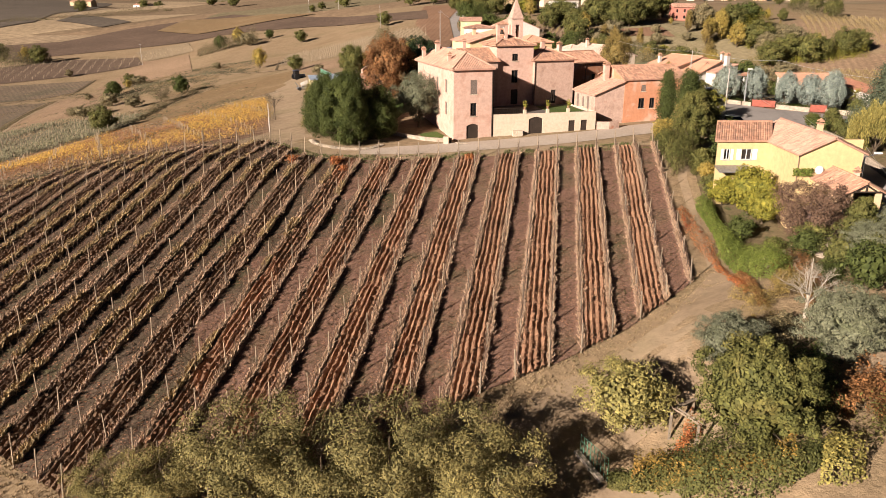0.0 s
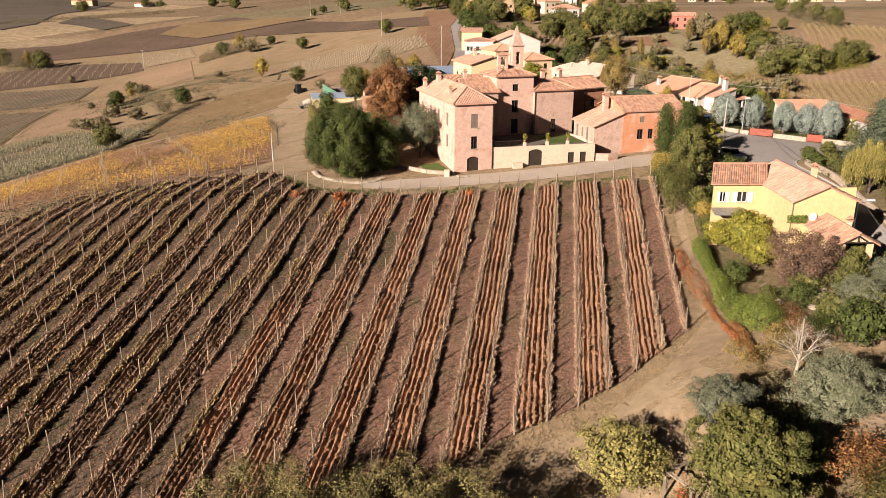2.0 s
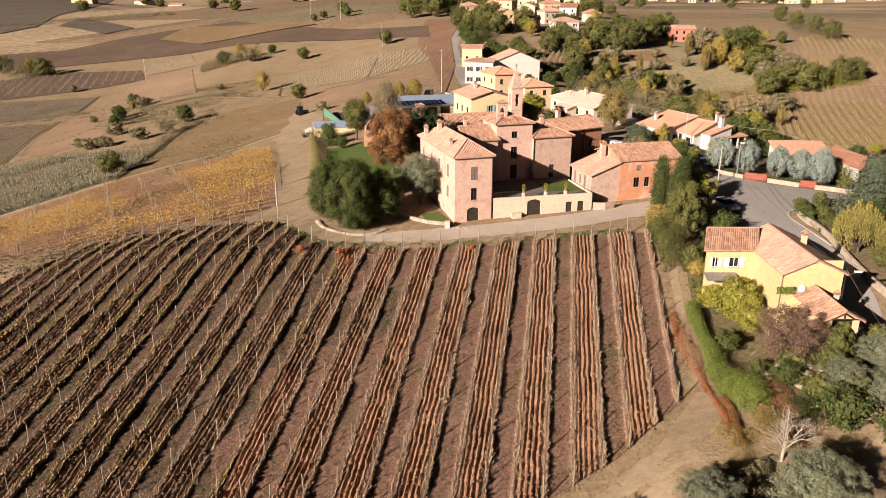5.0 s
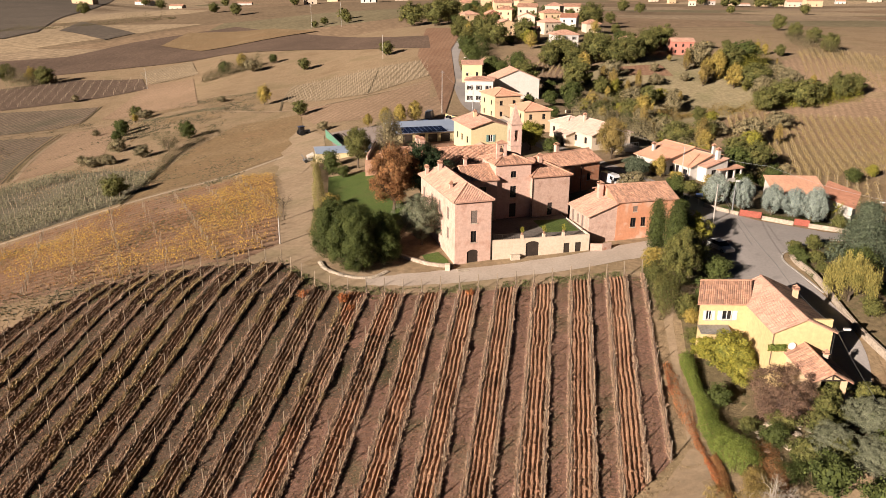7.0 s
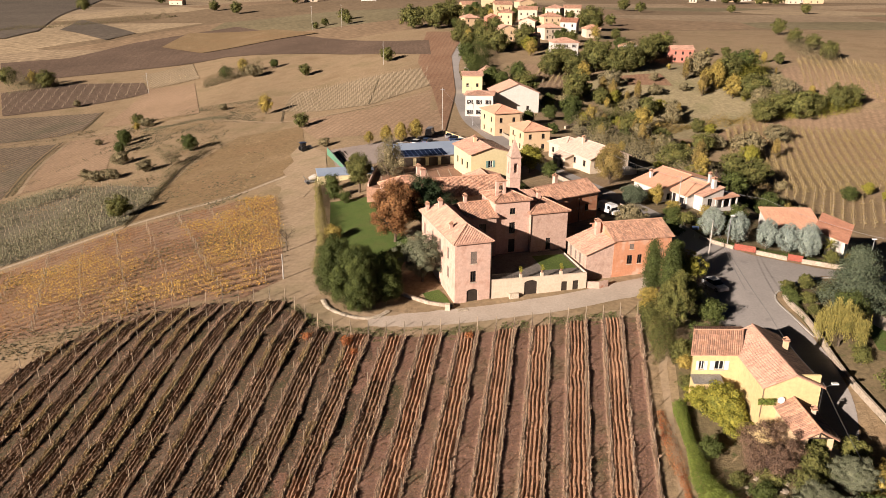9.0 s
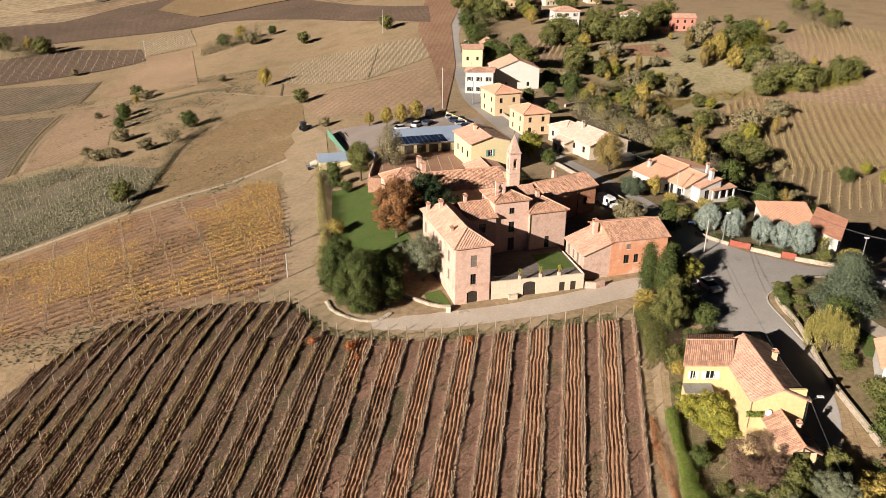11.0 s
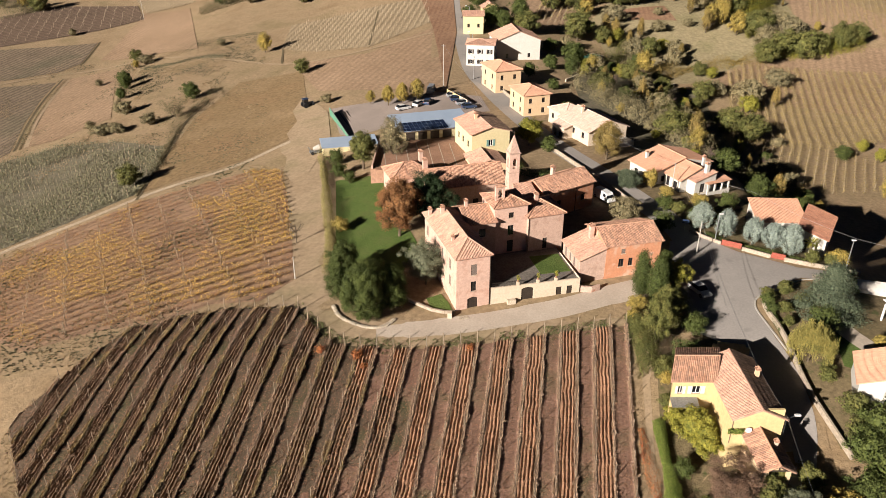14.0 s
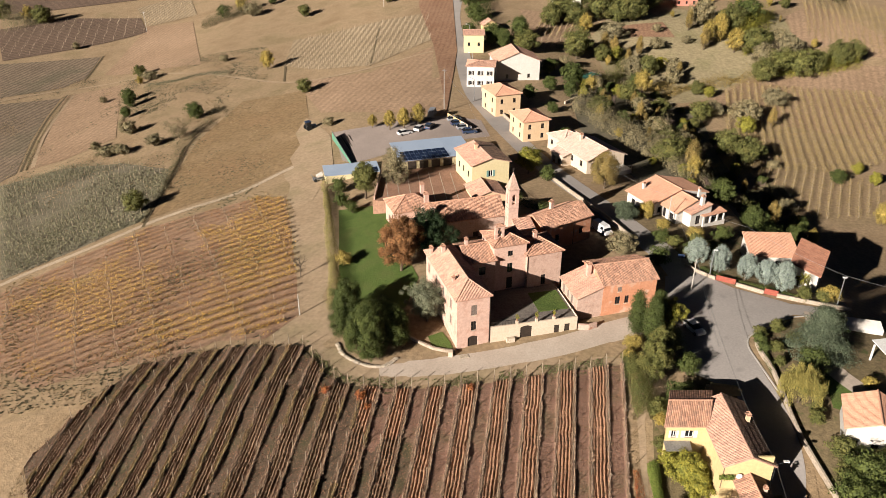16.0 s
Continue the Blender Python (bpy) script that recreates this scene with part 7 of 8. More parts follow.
leafy_bank("thicket", [(-250, 436), (-238, 440), (-226, 446)], 12.0, 7.0, SCRUB_LEAF, "autumn thicket in the valley", "shrub", 3500, 0.3, seed=68)
leafy_bank("thicket", [(-125, 395), (-112, 404), (-98, 412)], 8.0, 6.0, SCRUB_LEAF, "mixed thicket in a hollow", "shrub", 3500, 0.28, seed=69)
leafy_bank("thicket", [(-420, 640), (-360, 668), (-300, 700), (-250, 730)], 7.0, 5.0, SCRUB_LEAF, "hedgerow across the far hill", "shrub", 4000, 0.4, seed=70)


# ---- other vineyards: stakes and thinning leaves ----
def vine_block(name, corner, along, rows, length, step, surface, leaf_n, label, high=1.5, post_every=5.0, seed=80, inside=None, leaf=0.17, gaps=0.42, spread=0.2):
    """Rows of a vineyard far off: stakes in one stuff mesh, leaves in another."""
    g = np.random.default_rng(seed)
    along = Vector((*along, 0)).normalized()
    across = Vector((-along.y, along.x, 0))
    across = across if across.x + across.y > 0 else -across
    posts, pts = [], []
    for r in range(rows):
        for s in np.arange(0, length, post_every):
            p = Vector((*corner, 0)) + across * r * step + along * (s + g.normal(0, 0.2))
            if inside is None or inside(p.x, p.y):
                posts.append((p.x, p.y))
        n = int(leaf_n / rows)
        s = g.random(n) * length
        keep = 0.55 * lumps(s * 0.09 + 5, s * 0 + r * 0.21 + seed) + 0.3 * lumps(s * 0.4, s * 0 + r * 0.9 + seed) + 0.15 * g.random(n) > gaps
        s = s[keep]
        x, y = corner[0] + across.x * r * step + along.x * s, corner[1] + across.y * r * step + along.y * s
        ok = np.array([inside is None or inside(a, b) for a, b in zip(x, y)], bool)
        x, y = x[ok] + g.normal(0, spread, ok.sum()), y[ok] + g.normal(0, spread, ok.sum())
        pts.append(np.stack([x, y, heights(x, y) + 0.3 + g.random(len(x)) * high * 0.7], -1))
    posts = np.array(posts)
    where = np.stack([posts[:, 0], posts[:, 1], heights(posts[:, 0], posts[:, 1]) - 0.1], -1)
    scatter(name + "_stakes", Shape().rod((0, 0, 0), (0.03, 0.02, high + 0.4), 0.065, 0.055, 4), where, 0.9 + 0.2 * g.random(len(where)), POST_WOOD, "pale vineyard stakes in rows", "stakes")
    ob = part(name + "_leaves", leaf_mesh(name, np.concatenate(pts), leaf, 0, seed, facing=np.tile(np.array([[-0.5, -0.5, 0.7]]), (sum(len(p) for p in pts), 1))), surface)
    tagged(ob, label, "vines", kind="stuff")


def inside_of(outline):
    def test(x, y):
        c = False
        for (a, b), (d, e) in zip(outline, outline[1:] + outline[:1]):
            if (b > y) != (e > y) and x < (d - a) * (y - b) / (e - b) + a:
                c = not c
        return c
    return test


GOLD_BLOCK = inside_of([(-39.9, 170), (-34.8, 150.6), (-29.7, 129.3), (-27.5, 116), (-31.4, 109), (-40.5, 109.5), (-47.1, 105.5), (-57.4, 106), (-70.1, 103.5), (-80.9, 111), (-92.2, 130.2), (-101, 147), (-89.3, 157), (-74.5, 167), (-55.6, 172), (-47.2, 173.5)])
vine_block("golden_vines", (-92, 66), (0.906, 0.423), 46, 110, 2.7, GOLD_VINE, 150000, "golden autumn vine leaves in rows", 1.2, 7.0, 81, GOLD_BLOCK, 0.12, 0.52, 0.45)
vine_block("russet_vines", (-92, 66), (0.906, 0.423), 46, 110, 2.7, RUST_LEAF, 120000, "russet autumn vine leaves in rows", 1.0, 14.0, 82, GOLD_BLOCK, 0.11, 0.3, 0.2)
vine_block("slope_vines", (84, 205), (0.28, 1), 26, 80, 2.6, VINE_TAN, 46000, "tawny vine leaves on the far slope", 1.6, 3.0, 83, inside_of([(84, 215), (117, 206), (134, 216), (156, 260), (150, 279), (113, 282), (88, 260)]), 0.15, 0.2, 0.5)
vine_block("lower_vines", (58, 182), (0.5, 1), 32, 62, 2.4, VINE_TAN, 16000, "straw-coloured vines at the foot of the slope", 1.6, 4.5, 84, inside_of([(64, 196), (72, 182), (93, 175), (114, 178), (122, 194), (117, 206), (85, 218), (70, 214)]), 0.14, 0.2, 0.45)
vine_block("upper_vines", (142, 296), (0.35, 1), 24, 80, 2.6, VINE_TAN, 20000, "rust-coloured vines on the spur", 1.5, 4.5, 85, inside_of([(142, 324), (158, 307), (173, 295), (195, 341), (178, 372), (156, 352)]), 0.15, 0.2, 0.5)
vine_block("village_vines", (30, 293), (0.3, 1), 14, 60, 2.2, VINE_TAN, 9000, "brown vines below the village", 1.5, 3.0, 86, inside_of([(32, 346), (38, 295), (56, 312), (50, 337)]))
vine_block("young_vines", (-70, 284), (0.12, 1), 26, 70, 2.6, SCRUB_LEAF, 1200, "bare young vines by the road", 1.3, 3.5, 87, inside_of([(-70, 350), (-67, 310), (-50, 295), (-29, 285), (-6, 307), (-8, 351), (-38, 351)]))
vine_block("scrub_stems", (-170, 166), (0.5, 1), 40, 100, 2.2, GREY_STEM, 60000, "grey brambles and old vine stems", 1.5, 4.0, 88, inside_of([(-142.5, 221.8), (-124, 226.8), (-101.4, 222.2), (-83, 211), (-78.8, 190.9), (-78, 174.5), (-91.7, 164.5), (-106, 155.5)]), 0.24, 0.4, 0.7)
vine_block("pale_vines", (-190, 418), (0.5, 1), 18, 60, 2.8, STRAW, 1500, "pale vines in the valley", 1.4, 4.0, 89, inside_of([(-183, 460), (-163, 421), (-137, 426), (-158, 482)]))
vine_block("brown_vines", (-255, 372), (1, 0.28), 26, 110, 2.8, SCRUB_LEAF, 2500, "bare vines in the valley field", 1.2, 5.0, 90, inside_of([(-253, 432), (-221, 375), (-180, 396), (-160, 410), (-173, 438), (-222, 449)]))

# ---- village on the ridge ----
for vx, vy, vw, vd, vh, vturn, vform, vwall, vtile, floors, bays, text in (
    (28, 404, 9, 8, 6.5, 18, "gable_v", PEACH_PLASTER, PINK_TILES, 2, 2, "cream gabled village house"),
    (40, 428, 9, 8, 7.5, -12, "gable_v", CREAM_PLASTER, OLD_TILES, 2, 2, "pale gabled village house"),
    (52, 408, 10, 8, 6.5, 24, "hip", CREAM_PLASTER, PINK_TILES, 2, 3, "pale village house with a hipped roof"),
    (40, 384, 7, 6, 5.4, 6, "gable_u", CREAM_PLASTER, OLD_TILES, 2, 2, "small cream house beside a palm"),
    (64, 436, 9, 8, 6.5, -20, "gable_u", WHITE_PLASTER, BROWN_TILES, 2, 2, "white village house with a red roof"),
    (58, 462, 11, 8, 7, 14, "hip", PEACH_PLASTER, OLD_TILES, 2, 3, "peach village house on the slope"),
    (46, 498, 12, 9, 8, -8, "gable_u", CREAM_PLASTER, OLD_TILES, 2, 3, "long pale village house"),
    (24, 452, 8, 8, 7, 10, "gable_v", RED_PLASTER, OLD_TILES, 2, 2, "brick-red village house"),
    (12, 470, 9, 8, 6, 24, "hip", PEACH_PLASTER, PINK_TILES, 2, 2, "peach village house near the road"),
    (32, 480, 9, 7, 7.5, -16, "hip", PEACH_PLASTER, OLD_TILES, 2, 2, "ochre village house under the tower"),
    (34, 540, 12, 9, 8, 6, "gable_u", PEACH_PLASTER, OLD_TILES, 2, 3, "ochre house in the upper village"),
    (66, 520, 10, 9, 8, -26, "hip", CREAM_PLASTER, PINK_TILES, 2, 3, "cream house in the upper village"),
    (84, 560, 12, 9, 7, -10, "gable_u", CREAM_PLASTER, OLD_TILES, 2, 3, "cream house at the village edge"),
    (12, 560, 10, 9, 7, 12, "gable_u", PEACH_PLASTER, OLD_TILES, 2, 3, "ochre house at the village top"),
    (54, 575, 12, 9, 8, 20, "gable_v", PEACH_PLASTER, PINK_TILES, 2, 3, "peach house at the village top"),
    (76, 420, 8, 7, 5, 12, "hip", CREAM_PLASTER, OLD_TILES, 1, 2, "low cream house below the village"),
    (15, 312, 6, 5, 3.6, 10, "gable_v", YELLOW_PLASTER, PINK_TILES, 1, 1, "little yellow cottage among trees"),
    (54.4, 80.6, 7.6, 7.0, 4.2, -22, "gable_v", WHITE_PLASTER, NEW_TILES, 1, 3, "white house with a plain orange roof across the road")):
    ob = village_house(vx, vy, vturn, vw, vd, vh, vform, 1.8 if vform != "mono_v" else 0.8, vwall, vtile, floors, bays, label=text + (" in autumn light" if len(text.split()) < 4 else ""))
keep_tower = thing("village_tower", pose(27, 575, ground_z(27, 575) - 0.5, 0, 0, 4), "square ochre tower above the village roofs", "tower")
add_body(keep_tower, 0, 0, 0, 9, 9, 15, "hip", 1.5, PEACH_PLASTER, OLD_TILES, [("s", 4, 11, 1.0, 1.6, "window", SHADE)])
for k, (vx, vy, vw) in enumerate(((-542, 1380, 30), (-435, 1243, 22), (-600, 1270, 34), (-383, 1450, 28), (-142, 797, 13), (-217, 1460, 20), (-83, 781, 15), (-91, 1450, 24), (371, 1041, 16), (409, 1022, 16), (419, 968, 15), (441, 963, 20), (538, 1438, 20), (304, 986, 9), (473, 1153, 20), (457, 1023, 14), (430, 1655, 18), (452, 1592, 15), (698, 1410, 16), (752, 1399, 20), (396, 1000, 14), (352, 1060, 12))):
    far = thing("far_house", pose(vx, vy, ground_z(vx, vy) - 0.5, 0, 0, (k * 37) % 30 - 15), "small pale farmhouse far off on the hills", "house", "far farmhouses")
    add_body(far, 0, 0, 0, vw, vw * 0.6, 5.5 + k % 3, "gable_u", 2.2, (WHITE_PLASTER, CREAM_PLASTER, PEACH_PLASTER)[k % 3], OLD_TILES, [("s", vw * 0.2, 1.5, 1.4, 1.8, "window", SHADE), ("s", vw * 0.6, 1.5, 1.4, 1.8, "window", SHADE)], corrugated=False)
for tx, ty, ts in ((342, 1055, 2.0), (348, 946, 2.4), (360, 905, 2.2), (381, 911, 2.2), (319, 698, 1.5), (258, 711, 1.2), (-222, 757, 1.6), (-191, 720, 1.8), (-432, 941, 2.4), (-87, 566, 0.9), (-92, 554, 0.8), (-76, 589, 1.4), (400, 985, 2.0), (430, 1000, 2.2), (330, 930, 2.0), (166, 735, 1.8), (174, 703, 1.5), (-259, 452, 1.8), (-520, 1370, 2.5), (-450, 1250, 2.5), (-400, 1440, 2.5), (-150, 790, 1.6), (-70, 785, 1.6)):
    plant(field_tree, tx, ty, ts, tx * 13)

# ---- sheds behind the church ----
shed = thing("solar_shed", pose(-11.4, 169.9, 4.0, 0, 0, 16.5), "long low shed with solar panels on a blue roof", "shed")
part("wall", Shape().box(0.3, 0.3, -3.5, 18.7, 11.0, 2.3), PALE_YELLOW, shed)
part("roof", Shape().slab([(0, 0, 2.4), (19, 0, 2.4), (19, 11.4, 3.2), (0, 11.4, 3.2)], 0.12), BLUE_SHEET, shed)
part("fascia", Shape().box(0, -0.06, 2.2, 19, -0.003, 2.42), GREY_SHUTTER, shed)
for k in range(10):
    for j in range(3):
        a, b = 0.25 + j * 1.75, 1.82 + j * 1.75
        part("solar_panel", Shape().slab([(1.2 + k * 1.15, a, 2.47 + a * 0.0702), (2.2 + k * 1.15, a, 2.47 + a * 0.0702), (2.2 + k * 1.15, b, 2.47 + b * 0.0702), (1.2 + k * 1.15, b, 2.47 + b * 0.0702)], 0.05), SOLAR, shed)
for k in range(4):
    part("door", Shape().box(2.0 + k * 3.0, 0.24, 0.1, 4.2 + k * 3.0, 0.297, 2.0), SHADE, shed)
shed2 = thing("tool_shed", pose(-30.4, 174.6, ground_z(-27, 177) - 0.3, 0, 0, 14.0), "low shed with a pale blue sheet roof", "shed")
part("wall", Shape().box(0.2, 0.2, -1, 13.6, 5.6, 2.0), PALE_YELLOW, shed2)
part("roof", Shape().slab([(0, 0, 2.1), (14, 0, 2.1), (14, 6, 2.6), (0, 6, 2.6)], 0.1), BLUE_SHEET, shed2)
for k in range(4):
    part("solar_panel", Shape().slab([(8 + k * 1.4, 0.2, 2.19), (9.3 + k * 1.4, 0.2, 2.19), (9.3 + k * 1.4, 2.6, 2.39), (8 + k * 1.4, 2.6, 2.39)], 0.04), SOLAR, shed2)
screen = thing("green_screen", pose(-33.3, 209.0, ground_z(-30, 198) - 0.4, 0, 0, -71.0), "tall green sheet screen beside the car park", "fence")
for k in range(12):
    part("panel", Shape().box(k * 2.05, 0, -1, k * 2.05 + 2.0, 0.08, 2.1), GREEN_SHEET, screen)
part("top_rail", Shape().box(0, -0.05, 2.1, 24.6, 0.13, 2.2), METAL, screen)
rails = thing("pipe_rails", pose(-31.5, 208.0, ground_z(-29, 198) + 0.2, 0, 0, -71.0), "dark pipes lying beside the screen", "pipes")
for k in range(3):
    part("pipe", Shape().rod((0, 1.0 + k * 1.1, 0.15), (22, 1.0 + k * 1.1, 0.15), 0.14, 0.14, 7), SHADE, rails)
orange_fence = thing("hoarding", pose(0.2, 215.5, ground_z(2, 212), 0, 0, -62.0), "ochre hoarding between car park and road", "fence")
for k in range(6):
    part("board", Shape().box(k * 2.0, 0, -0.5, k * 2.0 + 1.95, 0.1, 1.7), YELLOW_PLASTER if k < 4 else CREAM_PLASTER, orange_fence)


# ---- vehicles ----
def vehicle(name, label, x, y, turn, paint, length=4.2, wide=1.75, high=1.48, van=False, group=""):
    car = thing(name, pose(x, y, ground_z(x, y) + 0.09, 0, 0, turn), label, name.replace("_", " "), group)
    L, W, H = length, wide / 2, high
    side = [(-L / 2, 0.3), (L / 2 - 0.05, 0.3), (L / 2, 0.62), (L / 2 - 0.15, 0.8), (L / 2 - (0.5 if van else 1.1), 0.95), (-L / 2 + 0.1, 0.98), (-L / 2, 0.8)]
    top = [(L / 2 - (0.5 if van else 1.1), 0.95), (L / 2 - (1.1 if van else 1.85), H), (-L / 2 + (0.15 if van else 0.75), H), (-L / 2 + 0.08, 0.98)]

    def loft(outline, w0, w1):
        k = Shape()
        n = len(outline)
        zs = [p[1] for p in outline]
        w = lambda z: w0 + (w1 - w0) * (z - min(zs)) / (max(zs) - min(zs))
        k.v = [(a, -w(z), z) for a, z in outline] + [(a, w(z), z) for a, z in outline]
        k.f = [tuple(range(n)), tuple(range(2 * n - 1, n - 1, -1))] + [(i, i + n, (i + 1) % n + n, (i + 1) % n) for i in range(n)]
        return k

    body = part("body", loft(side, W, W * 0.97), paint, car)
    part("glasshouse", loft(top, W * 0.93, W * 0.8), paint if van else GLASS, car, "" if van else "dark car windows")
    cap = [(a * 0.98 - 0.02, z + 0.012) for a, z in top[1:3]]
    part("car_roof", Shape().box(cap[1][0], -W * 0.78, H - 0.03, cap[0][0], W * 0.78, H + 0.025), paint, body)
    if van:
        part("windscreen", Shape().face((L / 2 - 0.52, -W * 0.88, 1.0), (L / 2 - 0.52, W * 0.88, 1.0), (L / 2 - 1.06, W * 0.78, H - 0.08), (L / 2 - 1.06, -W * 0.78, H - 0.08)), GLASS, body)
        for s in (-1, 1):
            part("side_window", Shape().box(L / 2 - 1.9, s * W * 0.915 - 0.01, 1.05, L / 2 - 1.1, s * W * 0.915 + 0.01, H - 0.25), GLASS, body)
    for a in (-L / 2 + 0.75, L / 2 - 0.8):
        for s in (-1, 1):
            wheel = part("wheel", Shape().rod((a, s * (W - 0.18), 0.32), (a, s * (W + 0.01), 0.32), 0.32, 0.32, 12), RUBBER, car)
            part("rim", Shape().rod((a, s * (W + 0.005), 0.32), (a, s * (W + 0.02), 0.32), 0.2, 0.19, 10), METAL, wheel)
    for s in (-1, 1):
        part("headlight", Shape().box(L / 2 - 0.12, s * W * 0.7 - 0.16, 0.62, L / 2 + 0.005, s * W * 0.7 + 0.16, 0.75), WHITE_PAINT, body)
        part("tail_light", Shape().box(-L / 2 - 0.01, s * W * 0.75 - 0.1, 0.65, -L / 2 + 0.05, s * W * 0.75 + 0.1, 0.9), RED_METAL, body)
    return car


vehicle("car", "white hatchback parked at the roadside", 41.6, 107.4, -68, WHITE_PAINT)
vehicle("van", "white van parked behind the farmhouse", 32.0, 141.0, -62, WHITE_PAINT, 4.9, 1.95, 1.95, True)
for vx, vy, vt, vp, vl in ((-11.9, 203.6, 30, WHITE_PAINT, "white car in the car park"), (-7.7, 206.2, 60, WHITE_PAINT, "white car in the car park"), (-5.0, 207.3, 70, BLUE_PAINT, "dark car in the car park"), (2.2, 213.2, 15, GREY_PAINT, "grey car parked by the road"), (3.2, 209.6, 15, BLUE_PAINT, "dark blue car parked by the road"), (4.8, 206.0, 15, GREY_PAINT, "grey car parked by the road"), (6.3, 202.6, 15, BLUE_PAINT, "dark blue car parked by the road")):
    vehicle("car", vl, vx, vy, vt, vp, group="parked cars")
vehicle("van", "pale blue van beside the hoarding", -4.4, 218.0, 80, GREY_PAINT, 5.2, 2.0, 2.2, True)
tractor = thing("tractor", pose(-42.2, 223.0, ground_z(-42.2, 223.0), 0, 0, 35), "blue farm tractor beside the track", "tractor")
part("bonnet", Shape().box(0.2, -0.4, 0.8, 2.1, 0.4, 1.5), BLUE_PAINT, tractor)
part("cab", Shape().prism([(-1.2, -0.7), (0.2, -0.7), (0.2, 0.7), (-1.2, 0.7)], 0.9, 2.6), GLASS, tractor)
part("cab_roof", Shape().box(-1.35, -0.8, 2.6, 0.35, 0.8, 2.75), BLUE_PAINT, tractor)
for a, r, o in ((-0.7, 0.85, 0.95), (1.6, 0.55, 0.75)):
    for s in (-1, 1):
        part("wheel", Shape().rod((a, s * (o - 0.2), r), (a, s * (o + 0.2), r), r, r, 14), RUBBER, tractor)
digger = thing("cement_mixer", pose(-32.6, 178.4, ground_z(-32.6, 178.4), 0, 0, 20), "pale farm machine on the track", "machine")
part("frame", Shape().box(-1.6, -0.7, 0.4, 1.6, 0.7, 0.7).rod((-1.0, 0, 0.7), (-1.9, 0, 1.9), 0.1, 0.1, 5), METAL, digger)
part("drum", Shape().rod((-0.6, 0, 1.2), (1.0, 0, 1.6), 0.5, 0.75, 12).rod((1.0, 0, 1.6), (1.7, 0, 1.8), 0.75, 0.35, 12), CONCRETE, digger)
for a in (-1.0, 1.0):
    for s in (-1, 1):
        part("wheel", Shape().rod((a, s * 0.75, 0.4), (a, s * 0.95, 0.4), 0.4, 0.4, 12), RUBBER, digger)

# ---- roadside: walls, fence, kerb, poles and wires ----
def low_wall(name, line, thick, high, surface, label, cap=None, category="wall"):
    """A garden wall that follows the ground along a line."""
    ob = thing(name, pose(*line[0], ground_z(*line[0])), label, category)
    k = Shape()
    o = (*line[0], ground_z(*line[0]))
    for (a, b), (c, d) in zip(line, line[1:]):
        n = math.hypot(c - a, d - b)
        ex, ey = -(d - b) / n * thick / 2, (c - a) / n * thick / 2
        za, zb = ground_z(a, b) - o[2], ground_z(c, d) - o[2]
        p = [(a + ex - o[0], b + ey - o[1]), (a - ex - o[0], b - ey - o[1]), (c - ex - o[0], d - ey - o[1]), (c + ex - o[0], d + ey - o[1])]
        z0, z1 = [za - 0.6, za - 0.6, zb - 0.6, zb - 0.6], [za + high, za + high, zb + high, zb + high]
        i = len(k.v)
        k.v += [(*q, z) for q, z in zip(p, z0)] + [(*q, z) for q, z in zip(p, z1)]
        k.f += [(i, i + 1, i + 2, i + 3)[::-1], (i + 4, i + 5, i + 6, i + 7), (i, i + 1, i + 5, i + 4), (i + 1, i + 2, i + 6, i + 5), (i + 2, i + 3, i + 7, i + 6), (i + 3, i, i + 4, i + 7)]
    part("wall", k, surface, ob)
    return ob


low_wall("garden_wall", [(45.6, 127.6), (47.6, 125.2), (50.0, 122.9)], 0.3, 0.7, OLD_WALL, "low pale stone wall along the road")
low_wall("garden_wall", [(53.2, 121.0), (57.4, 118.4)], 0.3, 0.7, OLD_WALL, "low pale stone wall beside a red fence")
low_wall("garden_wall", [(59.4, 117.4), (63, 116.2), (67, 115.4), (72, 115)], 0.3, 0.75, OLD_WALL, "low pale stone wall beside a gate")
for fx, fy, fn, ft in ((50.1, 122.8, 6, -29), (57.5, 118.4, 4, -27)):
    fence = thing("fence", pose(fx, fy, ground_z(fx, fy), 0, 0, ft), "red painted metal fence along the road", "fence")
    for k in range(fn):
        panel = part("fence_panel", Shape().box(k * 0.58, -0.03, 0.1, k * 0.58 + 0.55, 0.03, 1.15), RED_METAL, fence)
        part("post", Shape().box(k * 0.58 - 0.03, -0.05, -0.5, k * 0.58 + 0.03, 0.05, 1.3), RED_METAL, panel)
low_wall("curved_wall", smooth_line([(52.6, 106.0), (50.9, 104.4), (50.4, 101), (50.6, 97), (50.4, 92.5), (49.9, 87), (49.8, 82), (50.2, 76), (50.5, 72)], 4), 0.3, 0.9, OLD_WALL, "pale rendered wall following the road")
low_wall("garden_wall", [(-8.2, 108.3), (-6.6, 106.6), (-4.4, 104.9), (-2.4, 103.6), (-0.4, 103.0), (1.2, 102.9)], 0.35, 0.5, OLD_WALL, "low cream wall round a small lawn")
low_wall("farm_wall", [(22.2, 108.5), (24.0, 108.3), (25.4, 108.9)], 0.35, 1.1, BRICK_PLASTER, "old brick wall beside the terrace steps")
low_wall("road_wall", [(37.6, 137.6), (34.6, 146), (31.6, 153), (28.2, 161), (24.8, 170)], 0.3, 0.9, OLD_WALL, "pale wall along the ridge road")
low_wall("road_wall", [(22.3, 199), (17.6, 215), (13.2, 232), (11.4, 243)], 0.3, 1.0, OLD_WALL, "pale garden wall along the ridge road")
low_wall("pool_wall", [(37, 231), (49, 252), (63, 258), (80, 260.5)], 0.4, 0.9, CREAM_PLASTER, "long pale wall on the slope")
